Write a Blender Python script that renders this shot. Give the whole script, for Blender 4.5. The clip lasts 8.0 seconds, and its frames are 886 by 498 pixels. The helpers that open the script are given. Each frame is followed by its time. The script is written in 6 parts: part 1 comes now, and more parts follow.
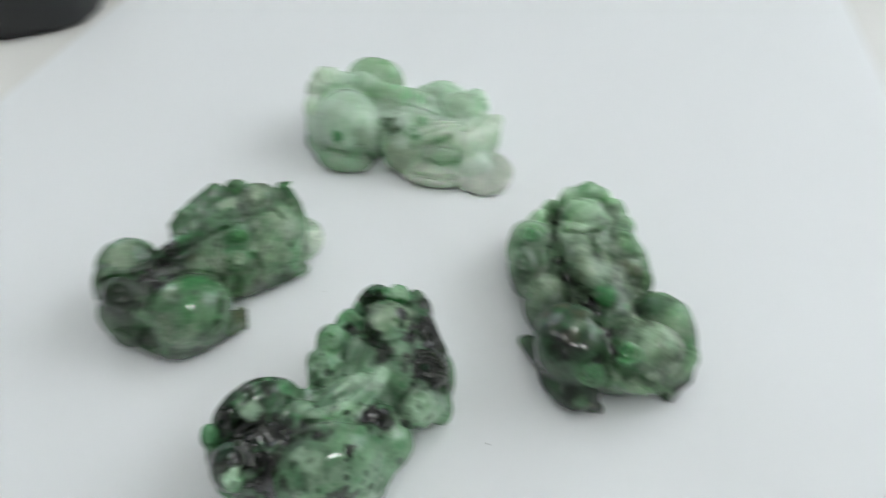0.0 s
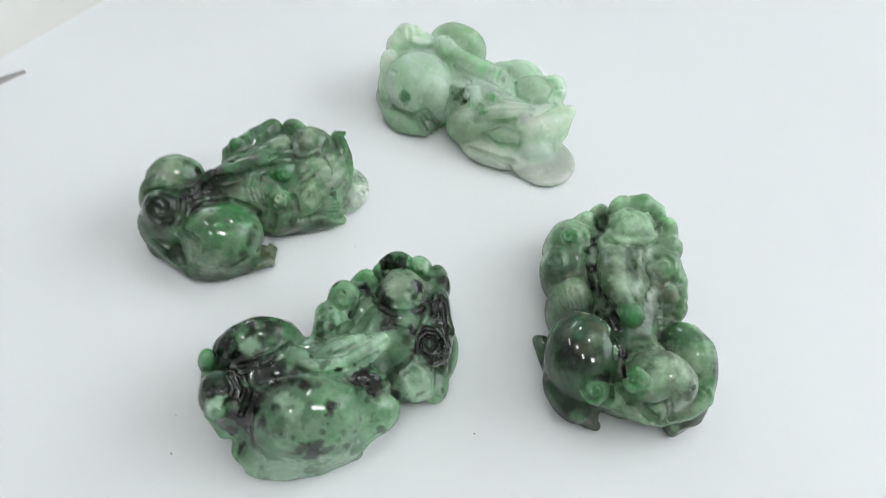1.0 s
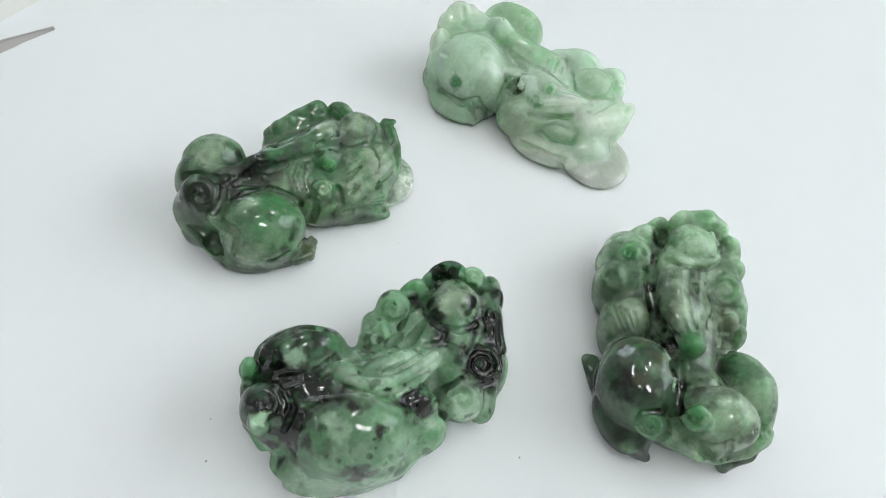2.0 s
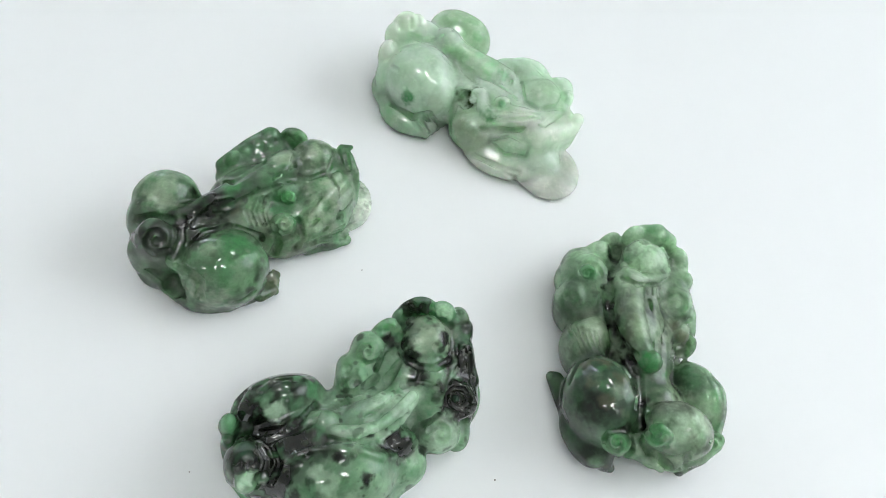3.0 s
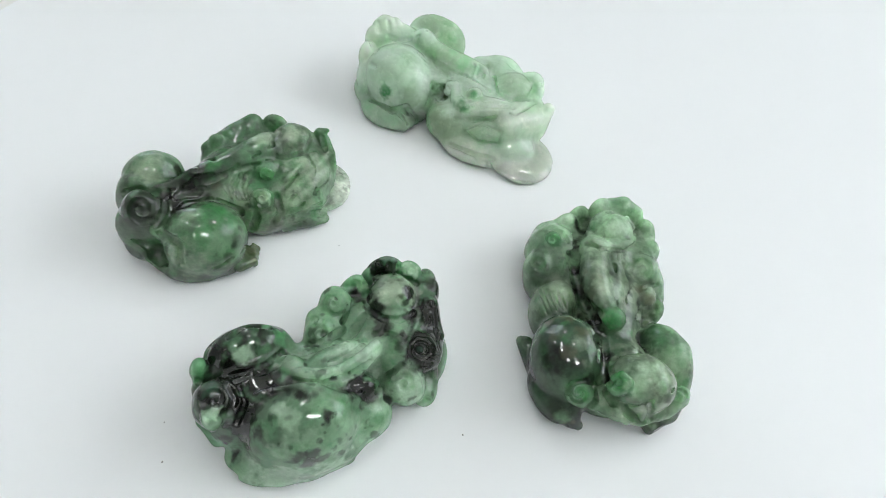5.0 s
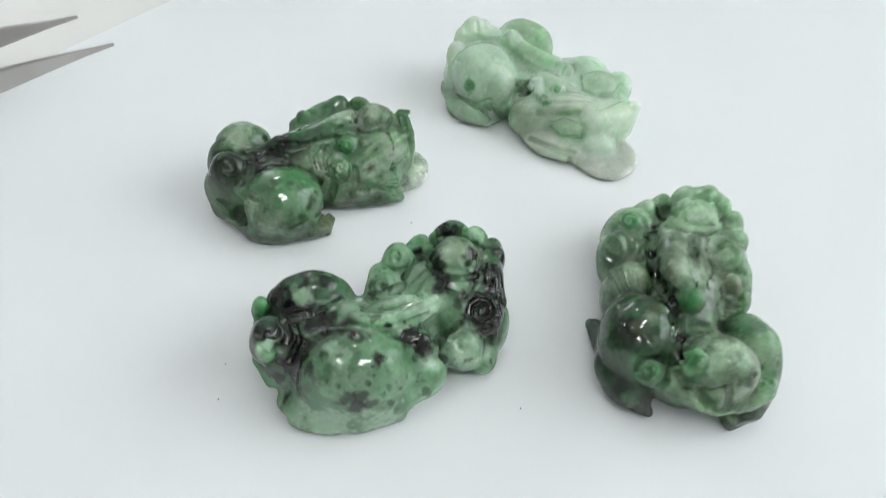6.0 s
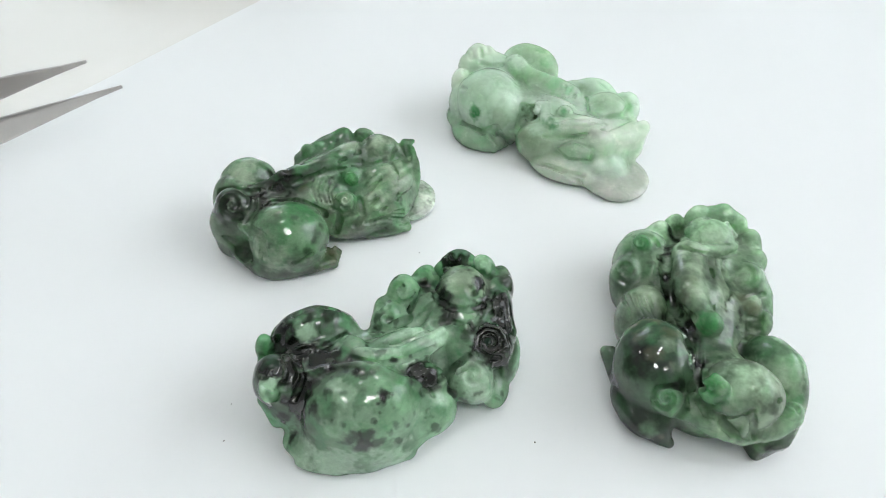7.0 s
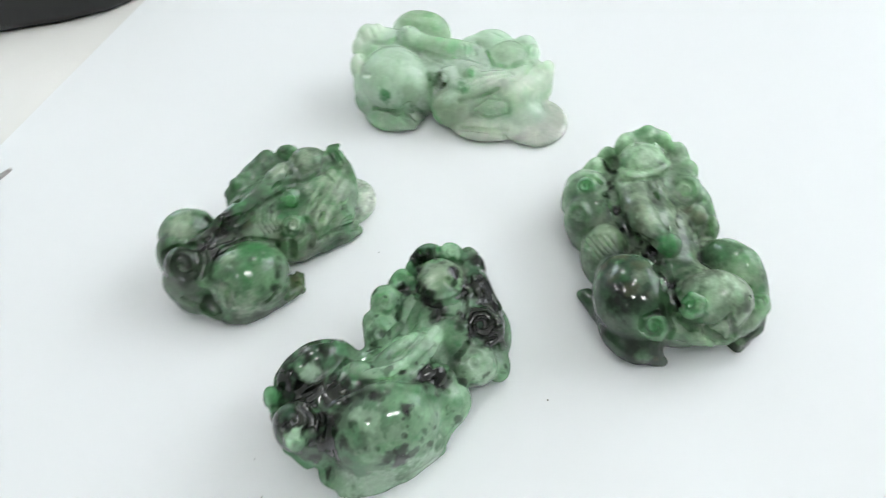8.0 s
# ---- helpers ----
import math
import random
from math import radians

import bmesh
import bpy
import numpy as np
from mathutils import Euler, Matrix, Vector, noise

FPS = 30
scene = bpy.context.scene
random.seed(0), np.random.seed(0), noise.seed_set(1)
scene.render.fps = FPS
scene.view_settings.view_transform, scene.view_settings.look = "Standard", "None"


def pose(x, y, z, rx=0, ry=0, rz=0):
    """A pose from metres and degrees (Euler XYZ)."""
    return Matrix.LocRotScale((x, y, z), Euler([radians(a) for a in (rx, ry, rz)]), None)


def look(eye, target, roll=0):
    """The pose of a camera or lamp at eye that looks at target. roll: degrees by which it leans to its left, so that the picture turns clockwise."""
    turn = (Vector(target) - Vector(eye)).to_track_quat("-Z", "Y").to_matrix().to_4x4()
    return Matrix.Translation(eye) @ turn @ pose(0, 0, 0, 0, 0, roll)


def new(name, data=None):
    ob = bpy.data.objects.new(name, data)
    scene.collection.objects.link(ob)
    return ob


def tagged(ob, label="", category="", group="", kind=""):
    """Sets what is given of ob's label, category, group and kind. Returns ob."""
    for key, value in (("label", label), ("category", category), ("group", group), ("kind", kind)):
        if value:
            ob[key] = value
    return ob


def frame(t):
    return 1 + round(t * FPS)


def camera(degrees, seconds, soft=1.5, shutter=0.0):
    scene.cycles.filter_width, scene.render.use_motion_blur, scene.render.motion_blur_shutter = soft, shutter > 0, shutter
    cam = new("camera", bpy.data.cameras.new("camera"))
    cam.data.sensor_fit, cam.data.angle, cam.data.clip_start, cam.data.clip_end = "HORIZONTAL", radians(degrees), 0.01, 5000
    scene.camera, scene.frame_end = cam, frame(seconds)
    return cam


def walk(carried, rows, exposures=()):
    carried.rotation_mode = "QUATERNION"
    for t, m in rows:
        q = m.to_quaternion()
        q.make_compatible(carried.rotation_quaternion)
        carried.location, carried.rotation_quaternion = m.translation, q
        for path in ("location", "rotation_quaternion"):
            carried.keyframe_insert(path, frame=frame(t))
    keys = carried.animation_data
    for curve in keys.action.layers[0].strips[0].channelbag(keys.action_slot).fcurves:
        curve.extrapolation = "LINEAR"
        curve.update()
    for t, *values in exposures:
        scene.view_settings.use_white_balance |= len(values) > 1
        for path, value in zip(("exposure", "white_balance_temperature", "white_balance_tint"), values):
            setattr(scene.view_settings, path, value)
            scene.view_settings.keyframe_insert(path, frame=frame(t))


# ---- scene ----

# ---- camera ----
cam = camera(68.76, 8.0, soft=0.9, shutter=0.4)
PATH = [
    (0, (-0.00848, -0.06857, 0.09687), (0.01992, 0.06647, -0.0479), 2.33),
    (0.1, (-0.00367, -0.06761, 0.09814), (0.00596, 0.06911, -0.04751), -0.98),
    (0.2, (-0.00076, -0.07021, 0.09729), (0.00638, 0.06811, -0.04699), 0.34),
    (0.5, (0.0001, -0.07692, 0.09554), (0.00049, 0.06446, -0.04592), 0.92),
    (0.8, (-0.00308, -0.06867, 0.09984), (0.00095, 0.06599, -0.04798), 5.52),
    (1, (-0.00131, -0.06686, 0.09674), (0.00527, 0.06299, -0.05523), 8.05),
    (1.2, (-0.00323, -0.06298, 0.09415), (0.00524, 0.06388, -0.06023), 9.64),
    (1.5, (-0.00813, -0.06148, 0.09572), (-0.00379, 0.06292, -0.06083), 10.43),
    (1.7, (-0.00845, -0.06007, 0.09435), (-0.00442, 0.06227, -0.06382), 10.78),
    (2.8, (-0.02087, -0.0483, 0.10489), (0.00998, 0.06115, -0.05964), 22.72),
    (2.9, (-0.01987, -0.04776, 0.10386), (0.01222, 0.06056, -0.06118), 22.02),
    (3, (-0.01912, -0.04742, 0.10356), (0.01304, 0.06126, -0.06123), 20.46),
    (3.5, (-0.01888, -0.04822, 0.10445), (0.01672, 0.05893, -0.06063), 19.88),
    (3.8, (-0.01804, -0.04777, 0.103), (0.01747, 0.05853, -0.06265), 18.89),
    (4, (-0.01757, -0.0483, 0.10276), (0.01831, 0.0572, -0.06333), 18.78),
    (4.2, (-0.01683, -0.0489, 0.10226), (0.0191, 0.05618, -0.06408), 18.42),
    (5.3, (-0.00698, -0.06594, 0.10036), (0.00867, 0.06218, -0.05241), 11.91),
    (5.4, (-0.00711, -0.06573, 0.10037), (0.00704, 0.06273, -0.05227), 11.30),
    (5.5, (-0.00722, -0.06615, 0.10077), (0.0065, 0.06211, -0.05208), 11.60),
    (5.8, (-0.00577, -0.07003, 0.0978), (-0.00651, 0.06603, -0.04879), 8.77),
    (6, (-0.00074, -0.07472, 0.08902), (-0.01103, 0.06183, -0.05675), 6.39),
    (6.2, (0.00109, -0.07267, 0.08329), (-0.01621, 0.06706, -0.05876), 3.83),
    (6.5, (0.00296, -0.07265, 0.08264), (-0.0174, 0.0679, -0.05819), 3.29),
    (6.8, (0.0014, -0.07116, 0.08823), (-0.01859, 0.06852, -0.05351), 2.28),
    (7, (0.00152, -0.07232, 0.08799), (-0.01657, 0.06882, -0.05256), 2.27),
    (7.2, (0.00285, -0.07133, 0.08767), (-0.01102, 0.06713, -0.05598), 0.63),
    (7.3, (0.00314, -0.07137, 0.08705), (-0.00811, 0.06717, -0.05675), 0.18),
    (7.5, (-0.00157, -0.07104, 0.08732), (-0.0001, 0.06277, -0.06132), 0.03),
    (7.7, (-0.00885, -0.07136, 0.09417), (-0.0101, 0.06133, -0.05546), -3.57),
    (8, (-0.00598, -0.06756, 0.09535), (0.00071, 0.06088, -0.05781), -6.93),
]
EXPOSURES = [(0.0, -0.50), (0.5, -0.41), (1.0, -0.29), (1.5, -0.31), (3.0, -0.17), (4.2, -0.23), (5.5, -0.25), (6.0, -0.29), (6.6, -0.30), (7.0, -0.13), (7.5, -0.10), (8.0, -0.10)]
walk(cam, [(t, look(eye, target, roll)) for t, eye, target, roll in PATH], EXPOSURES)

# ---- daylight ----
world = bpy.data.worlds.new("world")
scene.world = world
world.use_nodes = True
sky = world.node_tree.nodes.new("ShaderNodeTexSky")
sky.sky_type, sky.sun_disc, sky.sun_elevation, sky.sun_rotation = "NISHITA", False, radians(38), radians(200)
background = world.node_tree.nodes["Background"]
background.inputs["Strength"].default_value = 0.15
world.node_tree.links.new(sky.outputs[0], background.inputs[0])
LAMP_STRENGTH = 26.5
ROOM = dict(x0=-3.2, x1=0.95, y0=-2.6, y1=4.4, z0=-0.75, z1=1.9)
# light of an unseen east window, added to brighten the paper's right side
daylight = new("window_daylight", bpy.data.lights.new("window_daylight", "AREA"))
daylight.data.shape, daylight.data.size, daylight.data.size_y = "RECTANGLE", 1.1, 0.85
daylight.data.energy, daylight.data.color = 10.0, (0.95, 0.985, 1.0)
daylight.matrix_world = look((1.06, 0.3, 0.775), (0.0, 0.3, 0.775))
north_light = new("window_daylight", bpy.data.lights.new("window_daylight", "AREA"))
north_light.data.shape, north_light.data.size, north_light.data.size_y = "RECTANGLE", 1.4, 1.15
north_light.data.energy, north_light.data.color = 20.0, (0.84, 0.93, 1.0)
north_light.matrix_world = look((-2.25, 4.5, 1.125), (-2.25, 0.0, 1.125))


# the stones' own colours, some also laid on as crease shade and glow
TINTS = {
    "seagreen": (0.23, 0.46, 0.259),
    "pale": (0.44, 0.575, 0.45), "palegreen": (0.235, 0.38, 0.23), "palegreen2": (0.31, 0.44, 0.3), "paleg": (0.3, 0.42, 0.285), "cream": (0.52, 0.62, 0.49),
    "creamgreen": (0.47, 0.58, 0.43), "palegrey": (0.25, 0.335, 0.225), "spotgreen": (0.045, 0.21, 0.07), "darkolive": (0.0416, 0.07, 0.024),
    "grey": (0.14, 0.2, 0.120), "greylight": (0.19, 0.265, 0.17), "greygreen": (0.11, 0.21, 0.112), "greydark": (0.06, 0.105, 0.058),
    "green": (0.05, 0.125, 0.056), "dgreen": (0.036, 0.08, 0.041), "bright": (0.045, 0.19, 0.062), "dark": (0.015, 0.027, 0.013), "black": (0.009, 0.0115, 0.006),
    "brownish": (0.085, 0.095, 0.05), "mint": (0.16, 0.295, 0.17), "mintlight": (0.35, 0.505, 0.355), "mintgreen": (0.108, 0.285, 0.136), "darkmint": (0.04, 0.1, 0.060), "slate": (0.06, 0.072, 0.06), "disc": (0.42, 0.5, 0.39), "palefoot": (0.25, 0.385, 0.25),
}


# ---- carving tools: solids blended in a field of distances, in millimetres ----
def field_noise(p, size, seed):
    """Smooth noise from 0 to 1 at the points p (n, 3); size is the width of its cells."""
    q = p / size + seed * 17.31
    i = np.floor(q).astype(np.int64)
    f = q - i
    f = f * f * (3 - 2 * f)
    total = np.zeros(len(p))
    for dx in (0, 1):
        for dy in (0, 1):
            for dz in (0, 1):
                n = (i[:, 0] + dx) * 374761393 + (i[:, 1] + dy) * 668265263 + (i[:, 2] + dz) * 2147483647 + seed * 974711
                n = (n ^ (n >> 13)) * 1274126177
                n = ((n ^ (n >> 16)) & 0xFFFF) / 65535.0
                w = (f[:, 0] if dx else 1 - f[:, 0]) * (f[:, 1] if dy else 1 - f[:, 1]) * (f[:, 2] if dz else 1 - f[:, 2])
                total += n * w
    return total


def clouds(p, size, seed):
    return (field_noise(p, size, seed) + 0.5 * field_noise(p, size / 2, seed + 1) + 0.25 * field_noise(p, size / 4, seed + 2)) / 1.75


class Carving:
    """Solids, grooves and tint patches of one carved stone, in millimetres from its own foot."""

    def __init__(self):
        self.solids, self.grooves, self.tint_patches = [], [], []

    def ball(self, x, y, z, a, b, c, turn, tint, k=1.0, lean=0.0):
        """An egg with half axes a, b, c, turned about the upright and then tipped up along a by lean."""
        t, l = math.radians(turn), math.radians(lean)
        u = np.array((math.cos(t) * math.cos(l), math.sin(t) * math.cos(l), math.sin(l)))
        v = np.array((-math.sin(t), math.cos(t), 0.0))
        w = np.cross(u, v)
        self.solids.append(("egg", np.array((x, y, z)), np.stack((u, v, w)), np.array((a, b, c)), tint, k))

    def tube(self, points, r0, r1, tint, k=0.6):
        self.solids.append(("tube", np.array(points, float), r0, r1, tint, k))

    def block(self, x, y, z, a, b, c, turn, round_, tint, k=0.6, lean=0.0):
        """A rounded block with half sizes a, b, c."""
        t, l = math.radians(turn), math.radians(lean)
        u = np.array((math.cos(t) * math.cos(l), math.sin(t) * math.cos(l), math.sin(l)))
        v = np.array((-math.sin(t), math.cos(t), 0.0))
        self.solids.append(("block", np.array((x, y, z)), np.stack((u, v, np.cross(u, v))), np.array((a, b, c)), round_, tint, k))

    def groove(self, points, r0, r1, k=0.3):
        self.grooves.append(("tube", np.array(points, float), r0, r1, None, k))

    def tint_patch(self, x, y, z, r, tint, amount=1.0):
        self.tint_patches.append((np.array((x, y, z)), r, tint, amount))

    @staticmethod
    def distance(s, p):
        if s[0] == "egg":
            q = (p - s[1]) @ s[2].T
            k0 = np.sqrt(((q / s[3]) ** 2).sum(1))
            k1 = np.sqrt(((q / s[3] ** 2) ** 2).sum(1))
            return k0 * (k0 - 1) / np.maximum(k1, 1e-6)
        if s[0] == "block":
            q = np.abs((p - s[1]) @ s[2].T) - (s[3] - s[4])
            return np.sqrt((np.maximum(q, 0) ** 2).sum(1)) + np.minimum(q.max(1), 0) - s[4]
        pts, n = s[1], len(s[1]) - 1
        best = np.full(len(p), 1e9)
        for i in range(n):
            a, ab = pts[i], pts[i + 1] - pts[i]
            h = np.clip((p - a) @ ab / max(ab @ ab, 1e-9), 0, 1)
            r = s[2] + (s[3] - s[2]) * (i + h) / n
            best = np.minimum(best, np.sqrt(((p - a - h[:, None] * ab) ** 2).sum(1)) - r)
        return best

    @staticmethod
    def reach(s):
        if s[0] in ("egg", "block"):
            h = np.sqrt(((s[2] * s[3][:, None]) ** 2).sum(0)) if s[0] == "egg" else np.abs(s[2] * s[3][:, None]).sum(0)
            return s[1] - h, s[1] + h
        r = max(s[2], s[3])
        return s[1].min(0) - r, s[1].max(0) + r

    def grid(self, step, fill):
        """The blended solids on a grid, with the clefts between them partly filled as in one block of stone."""
        ends = [self.reach(s) for s in self.solids]
        lo = np.min([e[0] for e in ends], 0) - 1.0
        hi = np.max([e[1] for e in ends], 0) + 1.0
        lo[2] = -2.5 * step
        n = np.ceil((hi - lo) / step).astype(int) + 1
        axes = [lo[i] + step * np.arange(n[i]) for i in range(3)]
        d = np.full(n, 1.6)
        self.lay(d, lo, n, axes, step, self.solids, 1)
        soft = np.clip(d, -2.0, 1.6)
        soft[:, :, 0:3] = soft[:, :, 3:4]
        r = max(1, int(round(fill / step)))
        for _ in range(2):
            for ax in range(3):
                wide = np.concatenate([np.take(soft, [0] * r, ax), soft, np.take(soft, [-1] * r, ax)], ax)
                c = np.cumsum(wide, ax)
                c = np.concatenate([np.zeros_like(np.take(c, [0], ax)), c], ax)
                m = soft.shape[ax]
                soft = (np.take(c, range(2 * r + 1, 2 * r + 1 + m), ax) - np.take(c, range(0, m), ax)) / (2 * r + 1)
        e = soft + 0.22
        h = np.maximum(0.5 - np.abs(d - e), 0) / 0.5
        return np.minimum(d, e) - h * h * 0.125, lo, n, axes

    def lay(self, d, lo, n, axes, step, items, sign):
        for s in items:
            a, b = self.reach(s)
            i0 = np.clip(np.floor((a - 1.8 - lo) / step).astype(int), 0, n - 1)
            i1 = np.clip(np.ceil((b + 1.8 - lo) / step).astype(int) + 1, 1, n)
            if (i1 <= i0).any():
                continue
            cut = tuple(slice(i0[i], i1[i]) for i in range(3))
            g = np.stack(np.meshgrid(*(axes[i][i0[i]:i1[i]] for i in range(3)), indexing="ij"), -1)
            e = self.distance(s, g.reshape(-1, 3)).reshape(g.shape[:3])
            old, k = d[cut], s[-1]
            if sign > 0:
                h = np.maximum(k - np.abs(old - e), 0) / k
                d[cut] = np.minimum(old, e) - h * h * k / 4
            else:
                h = np.maximum(k - np.abs(old + e), 0) / k
                d[cut] = np.maximum(old, -e) + h * h * k / 4

    def surface(self, step, fill, wave):
        """Points and four-cornered faces of the skin, uneven by wave as hand-cut stone is."""
        d, lo, n, axes = self.grid(step, fill)
        self.lay(d, lo, n, axes, step, self.grooves, -1)
        band = np.abs(d) < 1.2
        at = lo + step * np.argwhere(band)
        d[band] += wave * (0.6 * (field_noise(at, 5.0, 3) - 0.5) + 0.24 * (field_noise(at, 1.9, 9) - 0.5))
        d = np.maximum(d, -axes[2][None, None, :])
        inside = d < 0
        count = np.zeros(n - 1, int)
        total = np.zeros((*(n - 1), 3))
        for ax in range(3):
            lo_s = tuple(slice(0, -1) if i == ax else slice(None) for i in range(3))
            hi_s = tuple(slice(1, None) if i == ax else slice(None) for i in range(3))
            c0, c1 = d[lo_s], d[hi_s]
            crossing = inside[lo_s] != inside[hi_s]
            f = np.where(crossing, c0 / np.where(crossing, c0 - c1, 1), 0)
            for o1 in (0, 1):
                for o2 in (0, 1):
                    others = [i for i in range(3) if i != ax]
                    part, off = [slice(None)] * 3, [0, 0, 0]
                    for i, o in zip(others, (o1, o2)):
                        part[i], off[i] = slice(o, n[i] - 1 + o), o
                    part = tuple(part)
                    hit = crossing[part]
                    count += hit
                    for i in range(3):
                        total[..., i] += hit * (f[part] if i == ax else off[i])
        cells = np.argwhere(count > 0)
        index = np.full(n - 1, -1)
        index[tuple(cells.T)] = np.arange(len(cells))
        points = lo + step * (cells + total[tuple(cells.T)] / count[tuple(cells.T)][:, None])
        faces = []
        for ax in range(3):
            o1, o2 = (ax + 1) % 3, (ax + 2) % 3
            lo_s = tuple(slice(0, -1) if i == ax else slice(1, -1) for i in range(3))
            hi_s = tuple(slice(1, None) if i == ax else slice(1, -1) for i in range(3))
            at = np.argwhere(inside[lo_s] != inside[hi_s])
            if not len(at):
                continue
            for i in (o1, o2):
                at[:, i] += 1
            flip = inside[tuple(at.T)]
            quad = []
            for m1, m2 in ((-1, -1), (0, -1), (0, 0), (-1, 0)):
                c = at.copy()
                c[:, o1] += m1
                c[:, o2] += m2
                quad.append(index[tuple(c.T)])
            quad = np.stack(quad, 1)
            quad[~flip] = quad[~flip][:, ::-1]
            faces.append(quad)
        return points, np.concatenate(faces)

    def colours(self, p, seed, vein, vein_amount, speck_amount, depth, edge, tone):
        """The colour at points of the skin: the tints of the solids, mottled, then patches of stain, crease shade and
        glow. tone: how light, how even and how strong in colour.
        """
        warp = np.stack([clouds(p, 3.5, seed + i * 5) - 0.5 for i in range(3)], 1)
        q, near = p + warp * 4.0, p + warp * 0.9
        total, weight = np.zeros((len(p), 3)), np.full((len(p), 1), 1e-9)
        for s in self.solids:
            w = np.exp(-np.clip(self.distance(s, q), -0.6, 30) / 0.85)[:, None]
            total += w * np.array(TINTS[s[-2]])
            weight += w
        c = total / weight
        cloud = clouds(p, 4.0, seed + 40)
        fade = np.clip((0.62 - c.mean(1)) / 0.2, 0, 1)
        depth = depth * (0.25 + 0.75 * fade)
        vein_amount = (vein_amount * (0.3 + 0.7 * fade))[:, None]
        speck_amount = (speck_amount * fade)[:, None]
        c = c * (1 + depth * (np.clip((cloud - 0.5) * 2.4 + 0.5, 0, 1) - 0.5))[:, None]
        m = np.clip((clouds(p, 2.6, seed + 60) - 0.54) * 8, 0, 1)[:, None] * vein_amount
        c = c * (1 - m) + np.array(TINTS[vein]) * m
        m = np.clip((clouds(p, 1.5, seed + 90) - 0.64) * 9, 0, 1)[:, None] * speck_amount
        c = c * (1 - m) + np.array(TINTS["dark"]) * m
        line = 1 - np.abs(2 * clouds(q, 5.0, seed + 100) - 1)
        m = np.clip((line - 0.93) * 18, 0, 1)[:, None] * (0.3 + 0.3 * speck_amount) * vein_amount
        c = c * (1 - m) + np.array(TINTS[vein]) * 0.4 * m
        rag = (clouds(p, 2.2, seed + 80) - 0.5) * 1.6 + (clouds(p, 0.8, seed + 85) - 0.5) * 1.1
        for at, r, tint, amount in self.tint_patches:
            w = amount * np.clip(edge * (1.1 - np.sqrt(((near - at) ** 2).sum(1)) / r + rag), 0, 1)[:, None]
            c = c * (1 - w) + np.array(TINTS[tint]) * w
        gain, even, strong = tone
        grey = c.mean(1, keepdims=True)
        c = gain * (grey + (c - grey) * strong) * (0.15 / np.maximum(grey, 0.01)) ** even
        return np.concatenate((c, (0.2 + 0.8 * fade)[:, None]), 1)


def carve_a(c):
    c.ball(-13.37, 7.40, 6.20, 7.54, 7.54, 5.80, -14, "pale", 1)
    c.ball(1.46, 0.90, 6.40, 10.48, 5.49, 5.60, -25, "pale", 1)
    c.ball(12.54, -1.17, 5.60, 7.06, 7.82, 5.60, -6, "pale", 1)
    c.ball(-1.99, 0.93, 4.60, 19.46, 7.53, 6.20, -25, "pale", 1)
    c.ball(-15.57, 3.07, 2.00, 8.34, 7.83, 3.00, -14, "palefoot", 0.8)
    c.ball(-13.95, 1.43, 7.80, 7.42, 7.42, 6.90, -14, "pale", 0.5)
    c.ball(-11.84, -0.76, 6.80, 6.32, 6.08, 6.40, -14, "pale", 0.5)
    c.ball(-5.6, 15.1, 9.0, 7.2, 4.9, 6.2, -21, "paleg", 0.6)
    c.ball(-18.05, 11.05, 13.20, 2.92, 2.31, 3.20, 12, "cream", 0.3)
    c.ball(-15.90, 11.75, 13.60, 1.59, 1.59, 2.00, 12, "cream", 0.25)
    c.ball(-19.97, 9.67, 11.00, 2.32, 2.20, 3.40, 12, "cream", 0.35)
    c.ball(-21.36, 5.59, 9.00, 2.07, 2.67, 3.60, -6, "cream", 0.35)
    c.ball(-21.18, 2.79, 5.50, 2.21, 3.44, 4.00, 10, "pale", 0.6)
    c.ball(-15.03, 10.48, 9.00, 6.74, 5.24, 5.50, -14, "pale", 0.8)
    c.ball(-15.2, -4.6, 1.90, 6.6, 4.2, 2.9, -24, "palefoot", 1.2)
    c.tube([(-13.90, -5.84, 2.40), (-11.35, -8.11, 1.00)], 1.0, 0.9, "palefoot", 0.5)
    c.tube([(-12.92, -5.02, 2.40), (-10.23, -6.79, 1.00)], 1.0, 0.9, "palefoot", 0.5)
    c.tube([(-11.93, -4.19, 2.40), (-9.10, -5.44, 1.00)], 1.0, 0.9, "palefoot", 0.5)
    c.tube([(-10.93, -3.35, 2.40), (-7.95, -4.08, 1.00)], 1.0, 0.9, "palefoot", 0.5)
    c.tube([(-8.07, 8.57, 12.40), (-4.58, 6.11, 12.00), (0.42, 3.94, 11.60), (4.49, 2.17, 11.00)], 2.1, 2, "palegreen2", 0.8)
    c.ball(-8.76, 8.69, 12.80, 2.93, 2.32, 2.60, -21, "pale", 0.5)
    c.ball(-3.89, 3.88, 8.20, 4.71, 4.47, 4.40, -21, "paleg", 0.6)
    c.ball(1.16, -1.19, 7.20, 5.17, 4.93, 4.80, -21, "pale", 0.6)
    c.tube([(-3.02, -4.97, 10.20), (-2.51, -3.77, 10.90), (-1.28, -3.56, 10.90), (-0.99, -6.57, 10.00), (1.30, -8.19, 9.20)], 1, 1.3, "pale", 0.5)
    c.ball(5.65, -7.11, 8.80, 6.96, 2.16, 2.40, 5, "cream", 0.25)
    c.ball(2.97, -5.60, 11.00, 1.66, 1.31, 1.50, 9, "palegreen2", 0.2)
    c.ball(10.11, 6.54, 9.20, 4.80, 2.53, 3.60, -21, "pale", 1.0)
